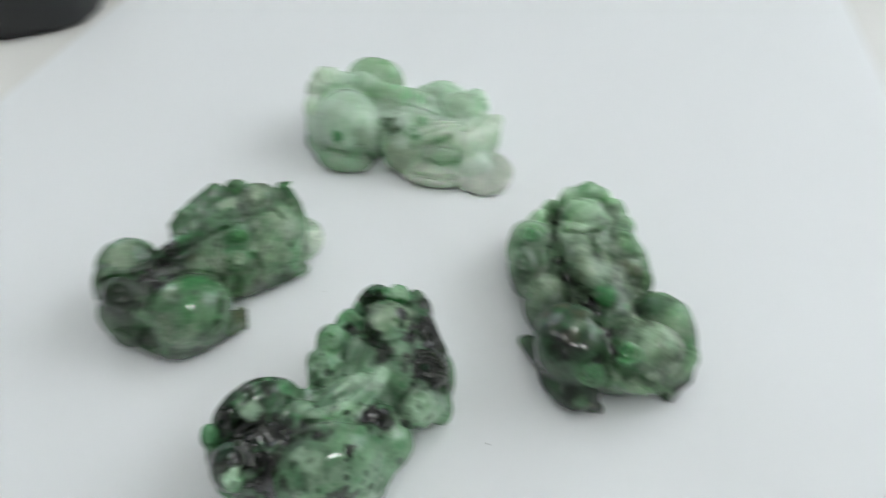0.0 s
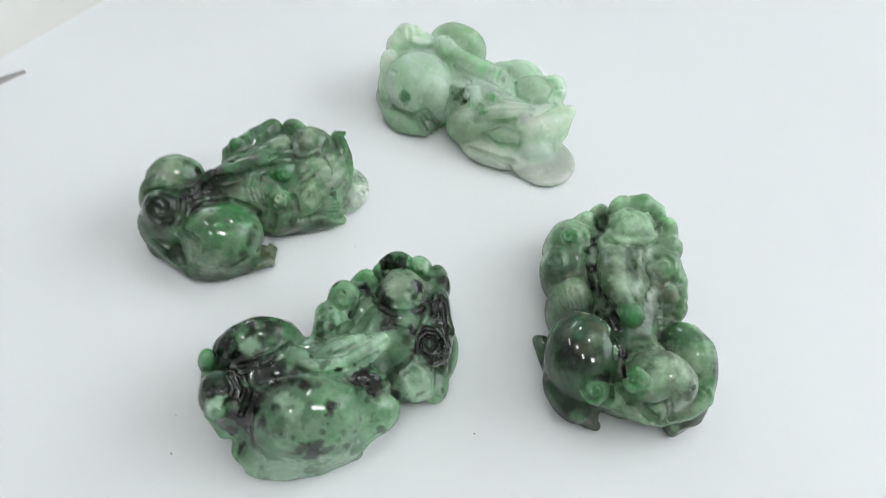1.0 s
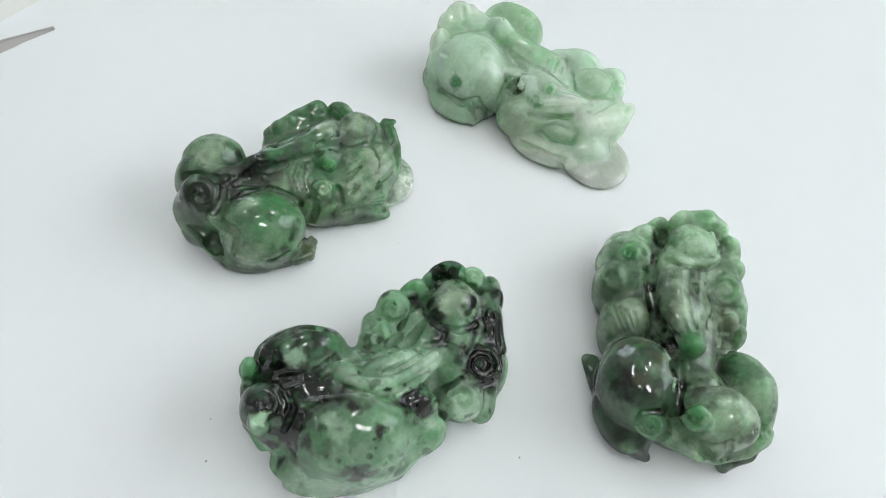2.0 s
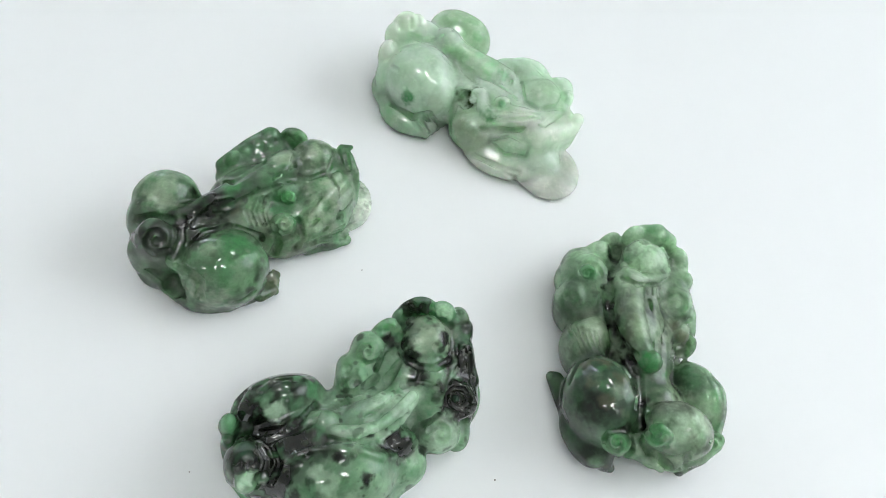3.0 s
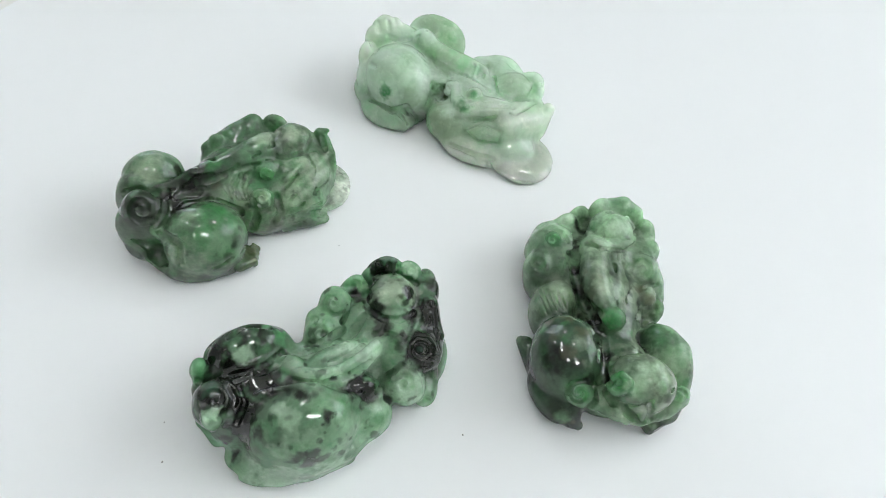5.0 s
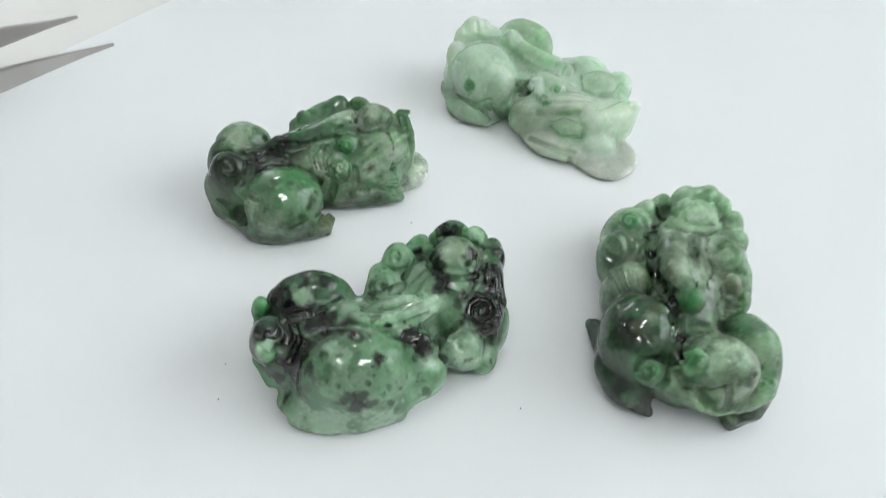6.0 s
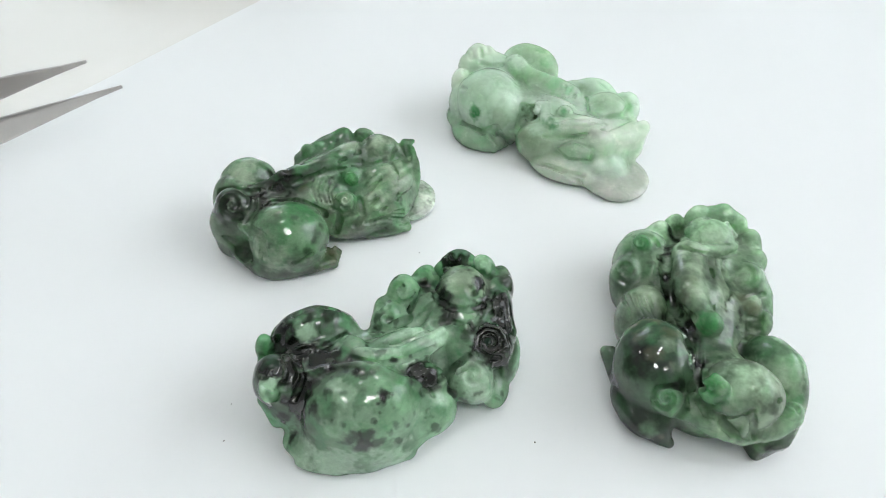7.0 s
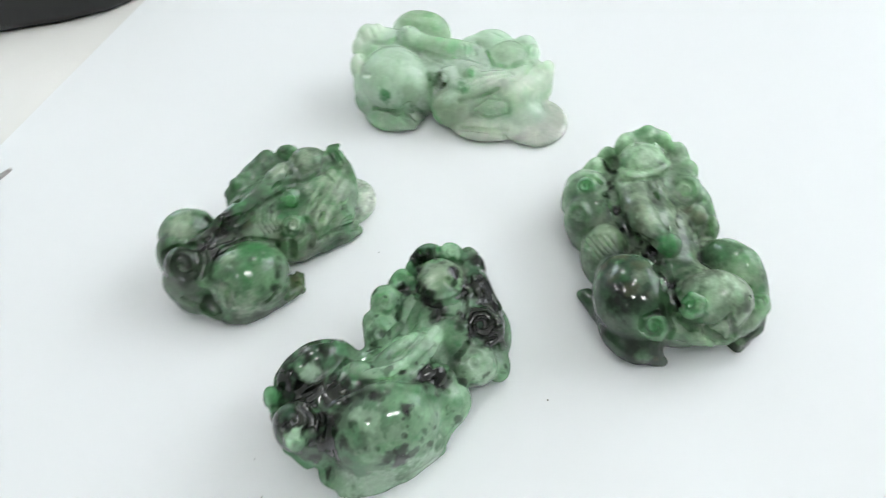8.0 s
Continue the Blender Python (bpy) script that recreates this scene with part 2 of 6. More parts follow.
    c.ball(12.51, 0.04, 9.80, 4.56, 3.45, 3.20, -14, "paleg", 1.0)
    c.ball(17.0, 2.71, 9.40, 2.76, 2.76, 3.00, -29, "pale", 0.9)
    c.ball(18.16, 0.12, 9.40, 1.50, 1.75, 2.40, -28, "pale", 0.25)
    c.ball(8.64, 5.21, 7.40, 7.88, 4.32, 5.00, -25, "pale", 0.8)
    c.block(14.36, -7.01, 5.40, 7.18, 3.96, 4.60, 33, 2.9, "cream", 1.2)
    c.ball(20.02, -5.33, 8.80, 1.97, 1.48, 2.00, 32, "cream", 0.4)
    c.ball(-1.97, -8.16, 4.00, 4.87, 3.89, 4.60, -21, "palegrey", 1)
    c.ball(6.51, -11.19, 4.40, 5.34, 2.67, 3.40, -14, "paleg", 0.8)
    c.ball(15.4, -12.7, 0.90, 7.7, 8.2, 1.7, 0, "creamgreen", 0.9)
    c.ball(4.01, -13.43, 1.80, 7.79, 3.65, 2.40, -24, "creamgreen", 0.6)
    c.ball(10.54, -10.66, 2.80, 7.65, 4.93, 3.00, -14, "pale", 0.8)
    c.groove([(-9.52, 3.14, 13.02), (-4.72, 1.83, 11.90), (0.70, -0.64, 11.90), (6.45, -3.29, 10.52)], 0.57, 0.46, 0.5)
    c.groove([(-8.59, 8.90, 15.35), (-10.61, 7.72, 14.19), (-10.67, 5.32, 12.88)], 0.41, 0.41, 0.5)
    c.groove([(-4.26, -3.21, 8.63), (-3.72, -4.35, 8.19)], 1.72, 1.49, 0.25)
    c.groove([(-5.85, -2.33, 9.51), (-6.44, -5.30, 5.71), (-6.49, -8.77, 4.16)], 0.8, 0.69, 0.5)
    c.groove([(-11.40, -6.82, 6.11), (-14.50, -6.65, 4.08), (-19.39, -3.78, 4.08)], 0.63, 0.52, 0.5)
    c.groove([(0.09, -8.52, 10.17), (4.76, -7.56, 11.11), (11.22, -6.60, 10.37)], 0.41, 0.41, 0.5)
    c.groove([(0.88, -9.36, 9.16), (6.12, -8.79, 10.27), (11.83, -7.33, 10.20)], 0.39, 0.39, 0.5)
    c.groove([(2.70, -6.67, 11.84), (2.85, -6.65, 11.77), (2.95, -6.54, 11.92), (2.78, -6.39, 12.14), (2.37, -6.26, 12.07), (2.02, -6.43, 11.70), (2.15, -6.73, 11.11), (2.75, -7.23, 11.02), (3.63, -7.05, 11.19), (4.10, -6.26, 11.67)], 0.34, 0.34, 0.5)
    c.groove([(-0.64, -10.39, 7.53), (5.56, -9.52, 7.44), (12.31, -9.20, 9.92), (16.87, -4.15, 10.07)], 0.63, 0.52, 0.5)
    c.groove([(7.79, 1.41, 10.69), (8.30, -3.17, 10.21), (11.36, -5.11, 10.30), (15.99, -3.34, 10.31), (17.19, -0.17, 11.28)], 0.48, 0.48, 0.5)
    c.groove([(2.71, 2.03, 13.06), (2.03, -1.08, 12.00)], 0.39, 0.39, 0.5)
    c.groove([(3.96, 2.24, 13.08), (3.32, -0.75, 11.90)], 0.39, 0.39, 0.5)
    c.groove([(5.96, 4.12, 11.73), (4.90, -0.23, 11.68)], 0.39, 0.39, 0.5)
    c.groove([(2.19, -11.53, 5.69), (5.41, -11.24, 7.63), (9.68, -12.73, 7.34), (9.30, -14.07, 5.23), (4.78, -13.58, 4.65), (2.23, -11.78, 5.44)], 0.28, 0.28, 0.5)
    c.groove([(-1.00, -13.85, 2.86), (4.91, -16.52, 3.26), (8.63, -16.84, 3.12)], 0.57, 0.46, 0.5)
    c.groove([(5.21, -17.10, 2.99), (7.54, -17.83, 2.36), (8.70, -17.63, -0.01)], 0.57, 0.57, 0.5)
    c.groove([(-13.98, -8.01, 3.98), (-12.06, -9.53, 2.43)], 0.34, 0.34, 0.5)
    c.groove([(-12.91, -7.19, 4.15), (-10.92, -8.16, 2.19)], 0.34, 0.34, 0.5)
    c.groove([(-11.90, -6.72, 4.68), (-9.68, -6.30, 1.46)], 0.34, 0.34, 0.5)
    c.groove([(-10.96, -6.73, 5.69), (-8.54, -5.12, 1.46)], 0.34, 0.34, 0.5)
    c.groove([(-6.37, 4.01, 11.97), (-4.86, 0.82, 11.31)], 0.34, 0.34, 0.5)
    c.groove([(-5.46, 2.88, 12.19), (-3.97, 0.36, 11.09)], 0.34, 0.34, 0.5)
    c.groove([(-4.50, 2.05, 12.15), (-3.12, -0.24, 10.99)], 0.34, 0.34, 0.5)
    c.groove([(-3.48, 1.52, 11.86), (-2.30, -0.99, 11.03)], 0.34, 0.34, 0.5)
    c.groove([(-17.04, 7.83, 13.30), (-14.37, 6.97, 13.27), (-11.95, 8.03, 13.41)], 0.48, 0.48, 0.5)
    c.groove([(-20.48, 5.96, 12.18), (-19.45, 3.50, 12.05)], 0.46, 0.46, 0.5)
    c.groove([(-20.42, 0.08, 10.93), (-19.29, -1.56, 11.69)], 0.46, 0.46, 0.5)
    c.groove([(-19.92, 9.83, 15.02), (-19.51, 8.53, 13.79)], 0.39, 0.39, 0.5)
    c.groove([(-17.37, 9.84, 15.73), (-16.93, 8.92, 14.21)], 0.39, 0.39, 0.5)
    c.groove([(19.46, 22.65, -0.04), (16.12, 3.72, 12.50)], 0.46, 0.46, 0.5)
    c.groove([(16.35, -0.77, 12.14), (18.54, -0.19, 11.61)], 0.41, 0.41, 0.5)
    c.groove([(9.69, 5.55, 13.00), (12.42, 3.98, 11.97)], 0.34, 0.34, 0.5)
    c.tint_patch(-16.55, -5.06, 8.86, 1.9, "spotgreen", 1)
    c.tint_patch(-17.11, -4.56, 9.56, 1.63, "seagreen", 0.5)
    c.tint_patch(-10.81, -6.37, 7.85, 2.60, "palegrey", 0.6)
    # shade inside the hole, put into the colour as dark olive
    c.tint_patch(-3.81, -3.67, 8.97, 2.3, "darkolive", 1)
    c.tint_patch(-3.79, -3.84, 8.4, 1.3, "darkolive", 1)
    c.tint_patch(-2.50, -8.62, 8.18, 2.36, "pale", 0.7)
    c.tint_patch(0.42, -8.44, 9.81, 1.9, "spotgreen", 0.6)
    c.tint_patch(2.82, -6.40, 11.43, 1.41, "seagreen", 0.6)
    c.tint_patch(-3.28, 11.95, 12.88, 1.74, "spotgreen", 0.4)
    c.tint_patch(0.08, 2.98, 12.87, 2.41, "palegreen2", 0.9)
    c.tint_patch(2.03, 1.79, 12.22, 0.97, "spotgreen", 0.4)
    c.tint_patch(-11.32, -7.74, 3.26, 1.93, "palegreen2", 0.8)
    c.tint_patch(-15.66, -6.46, 3.80, 1.92, "palegreen2", 0.8)
    c.tint_patch(-10.09, -6.33, 7.11, 1.66, "palegreen2", 0.6)
    c.tint_patch(5.77, -13.12, 5.74, 1.90, "paleg", 0.4)
    c.tint_patch(-4.98, -10.20, 5.18, 1.91, "palegrey", 0.7)
    c.tint_patch(-6.53, -3.95, 7.80, 1.20, "palegreen2", 0.7)
    c.tint_patch(16.31, -12.08, 4.43, 1.95, "palegreen2", 0.5)
    c.tint_patch(-20.26, 1.97, 11.12, 2.36, "cream", 0.5)
    c.tint_patch(13.73, -10.87, 8.93, 2.86, "cream", 0.7)
    c.tint_patch(-11.68, -0.90, 13.58, 1.86, "palegreen", 0.3)
    c.tint_patch(6.79, 4.03, 11.47, 1.72, "palegrey", 0.4)
    c.tint_patch(7.66, -8.76, 9.14, 1.66, "cream", 0.4)
    # green clouds, and bounced-light green of the clefts put into the colour
    c.tint_patch(-6.10, -6.52, 5.71, 1.98, "seagreen", 0.6)
    c.tint_patch(-6.04, -9.35, 3.59, 1.75, "seagreen", 0.6)
    c.tint_patch(-13.26, -7.86, 3.77, 2.91, "seagreen", 0.5)
    c.tint_patch(-20.32, -5.94, 2.79, 2.69, "seagreen", 0.4)
    c.tint_patch(-9.00, -7.57, -0.34, 1.56, "seagreen", 0.5)
    c.tint_patch(0.88, 2.55, 12.65, 1.99, "seagreen", 0.7)
    c.tint_patch(3.31, 1.27, 12.08, 1.41, "seagreen", 0.7)
    c.tint_patch(-2.33, 4.74, 13.46, 1.52, "seagreen", 0.5)
    c.tint_patch(2.65, -6.19, 11.72, 0.80, "spotgreen", 0.5)
    c.tint_patch(1.00, -8.99, 9.42, 1.71, "spotgreen", 0.6)
    c.tint_patch(5.87, -13.26, 5.34, 2.55, "seagreen", 0.35)
    c.tint_patch(9.08, -13.79, 4.93, 2.09, "seagreen", 0.35)
    c.tint_patch(13.65, -11.75, 7.91, 2.08, "seagreen", 0.25)
    c.tint_patch(-3.65, 13.94, 14.00, 1.57, "spotgreen", 0.3)
    c.tint_patch(-1.75, 12.39, 12.34, 1.82, "seagreen", 0.4)
    c.tint_patch(-12.75, -0.19, 14.09, 1.92, "palegreen2", 0.4)
    c.tint_patch(17.97, -10.47, 3.34, 2.40, "palegreen2", 0.5)
    c.tint_patch(7.50, -1.32, 10.55, 1.06, "seagreen", 0.4)
    c.tint_patch(13.66, -4.39, 10.36, 1.29, "palegreen2", 0.6)
    c.tint_patch(-16.43, -3.09, 12.25, 3.36, "palegreen2", 0.3)


def carve_b(c):
    c.ball(-11.87, -0.99, 5.40, 7.89, 6.35, 6.40, 20, "greydark", 1)
    c.ball(-3.16, 9.12, 6.40, 8.73, 4.47, 6.00, 35, "greygreen", 1)
    c.ball(8.49, 13.03, 5.80, 6.13, 7.39, 6.40, 33, "greygreen", 1)
    c.ball(-4.56, 4.18, 4.40, 14.06, 6.23, 6.00, 32, "grey", 1)
    c.ball(6.52, 9.75, 4.60, 7.95, 8.37, 6.20, 33, "greygreen", 1.2)
    c.ball(-10.72, -3.36, 2.00, 8.99, 5.47, 2.80, 19, "greydark", 1)
    c.ball(-16.5, 5.2, 7.40, 5.6, 4.6, 5.60, 14, "greygreen", 0.5)
    c.ball(-18.2, 1.23, 6.40, 3.9, 3.82, 5.40, 6, "greydark", 0.8)
    c.ball(-5.04, -6.14, 6.00, 7.18, 6.42, 6.60, 19, "greygreen", 0.35)
    c.ball(-15.77, -3.77, 8.80, 3.31, 3.31, 4.40, 5, "dark", 0.3)
    c.ball(-17.0, -3.6, 4.80, 3.7, 3.79, 5.40, -20, "greydark", 0.8)
    c.tube([(-12.72, -7.34, 8.40), (-10.55, -8.20, 8.00), (-9.28, -9.66, 6.50), (-9.02, -10.66, 4.50)], 1.1, 1.3, "greygreen", 0.25)
    c.tube([(-19.80, -2.16, 5.00), (-17.95, -5.73, 4.20), (-14.79, -8.26, 3.20), (-11.69, -10.26, 2.40)], 1.3, 1.2, "greydark", 0.6)
    c.ball(-6.53, -10.22, 2.00, 4.95, 2.09, 2.80, 11, "greydark", 0.8)
    c.tube([(-4.13, -10.22, 1.30), (-0.11, -7.69, 1.20), (2.47, -5.41, 1.10)], 1.4, 1.1, "greydark", 0.4)
    c.tube([(-0.48, -5.92, 2.00), (2.27, -3.58, 1.50), (3.00, -3.35, 0.80)], 0.85, 0.75, "brownish", 0.25)
    c.tube([(0.01, -6.78, 2.00), (2.49, -4.60, 1.50), (3.02, -4.39, 0.80)], 0.85, 0.75, "brownish", 0.25)
    c.tube([(0.50, -7.63, 2.00), (2.70, -5.61, 1.50), (3.04, -5.42, 0.80)], 0.85, 0.75, "brownish", 0.25)
    c.tube([(0.98, -8.48, 2.00), (2.91, -6.62, 1.50), (3.06, -6.45, 0.80)], 0.85, 0.75, "brownish", 0.25)
    c.ball(-9.51, 2.24, 8.20, 4.99, 2.88, 4.40, 34, "black", 0.6)
    c.tube([(-8.76, 2.44, 11.00), (-6.32, 4.33, 11.20), (-1.80, 8.51, 11.20), (2.67, 13.10, 11.40)], 2.2, 2.8, "dgreen", 0.8)
    c.ball(-8.23, 2.71, 12.00, 1.87, 1.31, 1.90, 28, "black", 0.25)
    c.tube([(-8.8, 13.0, 9.0), (-5.2, 16.2, 10.5), (-1.2, 19.4, 11.0)], 0.9, 1.8, "green", 0.5)
    c.ball(-6.90, 13.25, 11.00, 1.30, 1.10, 1.50, 42, "green", 0.5)
    c.ball(-5.25, 15.17, 11.00, 1.32, 1.11, 1.50, 42, "green", 0.5)
    c.ball(-3.38, 17.29, 11.00, 1.33, 1.13, 1.50, 42, "green", 0.5)
    c.ball(-1.62, 19.17, 11.00, 1.35, 1.14, 1.50, 42, "green", 0.5)
    c.ball(2.87, 20.37, 10.20, 2.52, 1.58, 2.60, -7, "greygreen", 0.3)
    c.ball(-2.12, 16.07, 5.40, 8.24, 4.23, 6.00, 38, "dgreen", 0.8)
    c.ball(-4.04, 15.04, 8.00, 6.80, 2.47, 3.00, 41, "green", 0.8)
    c.ball(6.78, 15.66, 11.20, 3.90, 3.39, 3.40, 22, "greylight", 0.25)
    c.ball(2.29, 12.77, 10.80, 3.03, 2.32, 3.00, 29, "greylight", 0.3)
    c.ball(8.00, 16.33, 7.00, 5.31, 3.82, 5.60, 22, "greygreen", 0.6)
    c.tube([(11.89, 18.09, 11.40), (13.00, 16.40, 11.80), (14.22, 14.36, 10.40), (14.75, 13.16, 7.80), (14.60, 11.28, 5.00)], 1, 0.8, "green", 0.3)
    c.tube([(11.88, 17.67, 12.20), (13.26, 18.02, 12.80)], 1, 0.45, "green", 0.2)
    c.ball(9.52, 10.32, 6.40, 5.20, 1.46, 3.60, 49, "greylight", 0.3)
    c.ball(11.71, 11.83, 5.60, 5.29, 1.37, 3.80, 57, "greylight", 0.3)
    c.ball(7.76, 7.21, 6.00, 3.49, 1.23, 3.40, 47, "greylight", 0.3)
    c.ball(2.74, 8.23, 9.00, 3.21, 2.00, 3.20, 21, "green", 0.3)
    c.ball(3.80, 6.09, 11.20, 1.47, 1.08, 1.40, 7, "bright", 0.2)
    c.ball(6.34, 8.58, 9.60, 1.51, 1.00, 1.60, -15, "bright", 0.2)
    c.ball(3.56, 2.38, 8.60, 2.15, 1.76, 2.20, 6, "greygreen", 0.2)
    c.ball(-1.91, 6.43, 8.20, 2.98, 3.17, 4.20, -15, "greygreen", 0.4)
    c.ball(4.46, 2.06, 4.00, 5.26, 2.83, 4.00, 19, "grey", 0.6)
    c.tube([(7.40, 2.42, 1.40), (11.37, 3.97, 1.50), (14.41, 5.47, 1.20)], 1.5, 1.2, "green", 0.3)
    c.tube([(9.27, 6.69, 2.80), (14.28, 7.45, 1.30)], 0.8, 0.75, "green", 0.2)
    c.tube([(9.87, 5.61, 2.80), (14.34, 6.55, 1.30)], 0.8, 0.75, "green", 0.2)
    c.tube([(10.47, 4.53, 2.80), (14.39, 5.65, 1.30)], 0.8, 0.75, "green", 0.2)
    c.tube([(11.06, 3.47, 2.80), (14.44, 4.77, 1.30)], 0.8, 0.75, "green", 0.2)
    c.ball(12.6, 14.2, 0.80, 6.1, 7.3, 1.0, -4, "disc", 0.2)
    c.ball(12.3, 14.2, 1.60, 5.0, 6.1, 0.6, -4, "disc", 0.25)
    c.tube([(7.60, 3.65, 8.68), (9.93, 6.65, 9.80), (12.26, 10.51, 10.71), (13.78, 13.65, 10.58)], 0.55, 0.4, "greylight", 0.6)
    c.tube([(9.09, 2.87, 7.49), (11.65, 6.34, 8.85), (14.03, 10.81, 8.98)], 0.55, 0.4, "greylight", 0.6)
    c.tube([(6.91, 6.08, 10.12), (9.46, 9.17, 11.22), (11.62, 12.39, 11.40)], 0.55, 0.4, "greylight", 0.6)
    c.groove([(1.30, 6.87, 11.38), (-0.32, 5.11, 11.13), (-0.83, 3.22, 9.67), (-0.04, 1.80, 8.54)], 0.39, 0.32, 0.3)
    c.groove([(2.81, 5.88, 12.15), (0.74, 5.39, 10.13), (0.25, 3.51, 9.42), (1.05, 2.09, 8.29)], 0.39, 0.32, 0.3)
    c.groove([(-1.26, 6.15, 12.70), (-2.44, 4.44, 11.71), (-2.55, 2.80, 10.01)], 0.39, 0.32, 0.3)
    c.groove([(0.88, 1.37, 7.63), (3.28, 0.37, 7.36), (5.05, 1.09, 7.83), (5.42, 2.25, 9.55), (4.01, 2.78, 10.62)], 0.39, 0.32, 0.3)
    c.groove([(8.12, 3.10, 8.29), (10.69, 6.17, 9.35), (13.67, 12.01, 9.81)], 0.39, 0.32, 0.3)
    c.groove([(6.60, 4.32, 9.24), (8.92, 7.27, 10.44), (11.68, 11.44, 11.43)], 0.39, 0.32, 0.3)
    c.groove([(10.04, 2.91, 7.14), (12.64, 6.45, 8.00), (14.40, 9.85, 7.82)], 0.39, 0.32, 0.3)
    c.groove([(6.10, 2.23, 7.98), (5.53, 0.87, 7.37), (3.77, -0.12, 6.88)], 0.39, 0.32, 0.3)
    c.groove([(-19.05, -6.27, 5.60), (-15.96, -7.65, 4.85), (-12.89, -8.96, 3.92)], 0.39, 0.32, 0.3)
    c.groove([(-11.80, -8.25, 9.11), (-10.31, -9.91, 8.71), (-10.67, -10.73, 3.71)], 0.39, 0.32, 0.3)
    c.groove([(-8.44, -9.81, 10.54), (-7.51, -11.44, 9.18), (-8.25, -12.12, 5.73)], 0.39, 0.32, 0.3)
    c.groove([(-13.07, -9.02, 3.71), (-12.11, -9.83, 3.44)], 1.3, 1.16, 0.4)
    c.groove([(-12.57, 13.23, -0.01), (-5.49, 6.27, 13.49), (-0.99, 10.70, 13.73), (1.77, 17.50, 10.47)], 0.58, 0.43, 0.3)
    c.groove([(-6.13, 1.81, 11.96), (-0.52, 6.18, 12.03), (3.88, 9.09, 11.82), (9.98, 11.91, 11.95), (13.10, 14.94, 11.63)], 0.58, 0.46, 0.3)
    c.groove([(-10.76, -2.41, 11.39), (-9.07, -1.25, 11.24), (-7.04, -0.09, 10.50)], 0.52, 0.38, 0.3)
    c.groove([(-10.14, -1.43, 11.51), (-8.60, -0.33, 11.28), (-6.72, 0.77, 10.63)], 0.52, 0.38, 0.3)
    c.groove([(-9.55, -0.33, 11.47), (-8.08, 0.43, 11.57), (-6.31, 1.36, 11.16)], 0.52, 0.38, 0.3)
    c.groove([(-8.83, 0.45, 11.92), (-7.49, 1.04, 12.09), (-5.88, 1.90, 11.78)], 0.52, 0.38, 0.3)
    c.groove([(-8.10, 1.18, 12.45), (-6.95, 1.75, 12.46), (-5.47, 2.49, 12.30)], 0.52, 0.38, 0.3)
    c.groove([(-7.38, 1.96, 12.89), (-6.40, 2.47, 12.82), (-5.08, 3.14, 12.75)], 0.52, 0.38, 0.3)
    c.groove([(3.73, 1.19, 10.18), (3.60, 1.20, 10.10), (3.61, 1.07, 9.92), (3.87, 0.98, 9.83), (4.22, 1.15, 9.92), (4.31, 1.52, 10.28), (3.91, 1.89, 10.57), (3.21, 1.88, 10.57), (2.67, 1.40, 10.12), (2.77, 0.87, 9.22), (3.61, 0.66, 8.51), (4.71, 0.95, 8.69), (5.26, 1.80, 9.52)], 0.52, 0.52, 0.3)
    c.groove([(3.89, 5.41, 12.12), (3.98, 5.37, 12.03), (4.15, 5.44, 12.12), (4.14, 5.66, 12.30), (3.86, 5.81, 12.47), (3.40, 5.74, 12.39), (3.11, 5.44, 11.96), (3.26, 5.09, 11.35), (3.89, 5.09, 10.76)], 0.41, 0.41, 0.3)
    c.groove([(-2.20, 5.04, 12.22), (-3.00, 3.11, 10.19), (-1.92, 1.27, 8.95)], 0.49, 0.43, 0.3)
    c.groove([(-1.41, 5.14, 11.89), (-2.21, 3.31, 10.02), (-1.12, 1.47, 8.78)], 0.49, 0.43, 0.3)
    c.groove([(-0.62, 5.31, 11.47), (-1.40, 3.46, 9.94), (-0.32, 1.72, 8.53)], 0.49, 0.43, 0.3)
    c.groove([(0.16, 5.59, 10.89), (-0.60, 3.67, 9.77), (0.48, 1.98, 8.27)], 0.49, 0.43, 0.3)
    c.groove([(7.55, 0.67, 5.31), (11.15, 2.82, 4.76), (13.93, 5.32, 2.51)], 0.43, 0.41, 0.3)
    c.groove([(8.29, 1.24, 5.09), (11.52, 3.10, 5.31), (13.88, 6.15, 2.41)], 0.43, 0.41, 0.3)
    c.groove([(9.04, 1.71, 5.03), (11.88, 3.49, 5.70), (13.83, 5.96, 3.80)], 0.43, 0.41, 0.3)
    c.groove([(9.80, 2.12, 5.06), (12.24, 3.94, 5.99), (13.77, 5.83, 5.10)], 0.43, 0.41, 0.3)
    c.groove([(-14.80, -5.74, 12.01), (-14.96, -5.86, 11.92), (-14.85, -6.05, 11.65), (-14.45, -5.99, 11.47), (-14.05, -5.55, 11.66), (-14.12, -4.93, 12.20), (-14.81, -4.60, 12.74), (-15.80, -4.96, 12.83), (-16.47, -5.82, 12.04), (-16.23, -6.71, 10.71), (-15.03, -6.90, 9.54), (-13.44, -6.21, 9.62)], 0.65, 0.65, 0.3)
    c.groove([(-12.20, -0.97, 11.66), (-11.52, -4.43, 10.70), (-12.59, -7.12, 9.36)], 0.8, 0.65, 0.3)
    c.groove([(-19.16, -1.09, 10.14), (-15.67, -0.48, 11.09), (-12.39, -1.85, 11.62)], 0.72, 0.72, 0.3)
    c.groove([(-12.84, -8.47, 4.05), (-12.24, -9.55, 3.76)], 1.09, 0.94, 0.4)
    c.groove([(-10.70, -8.61, 9.41), (-7.41, -10.81, 10.11), (-7.18, -12.39, 7.04)], 0.58, 0.58, 0.3)
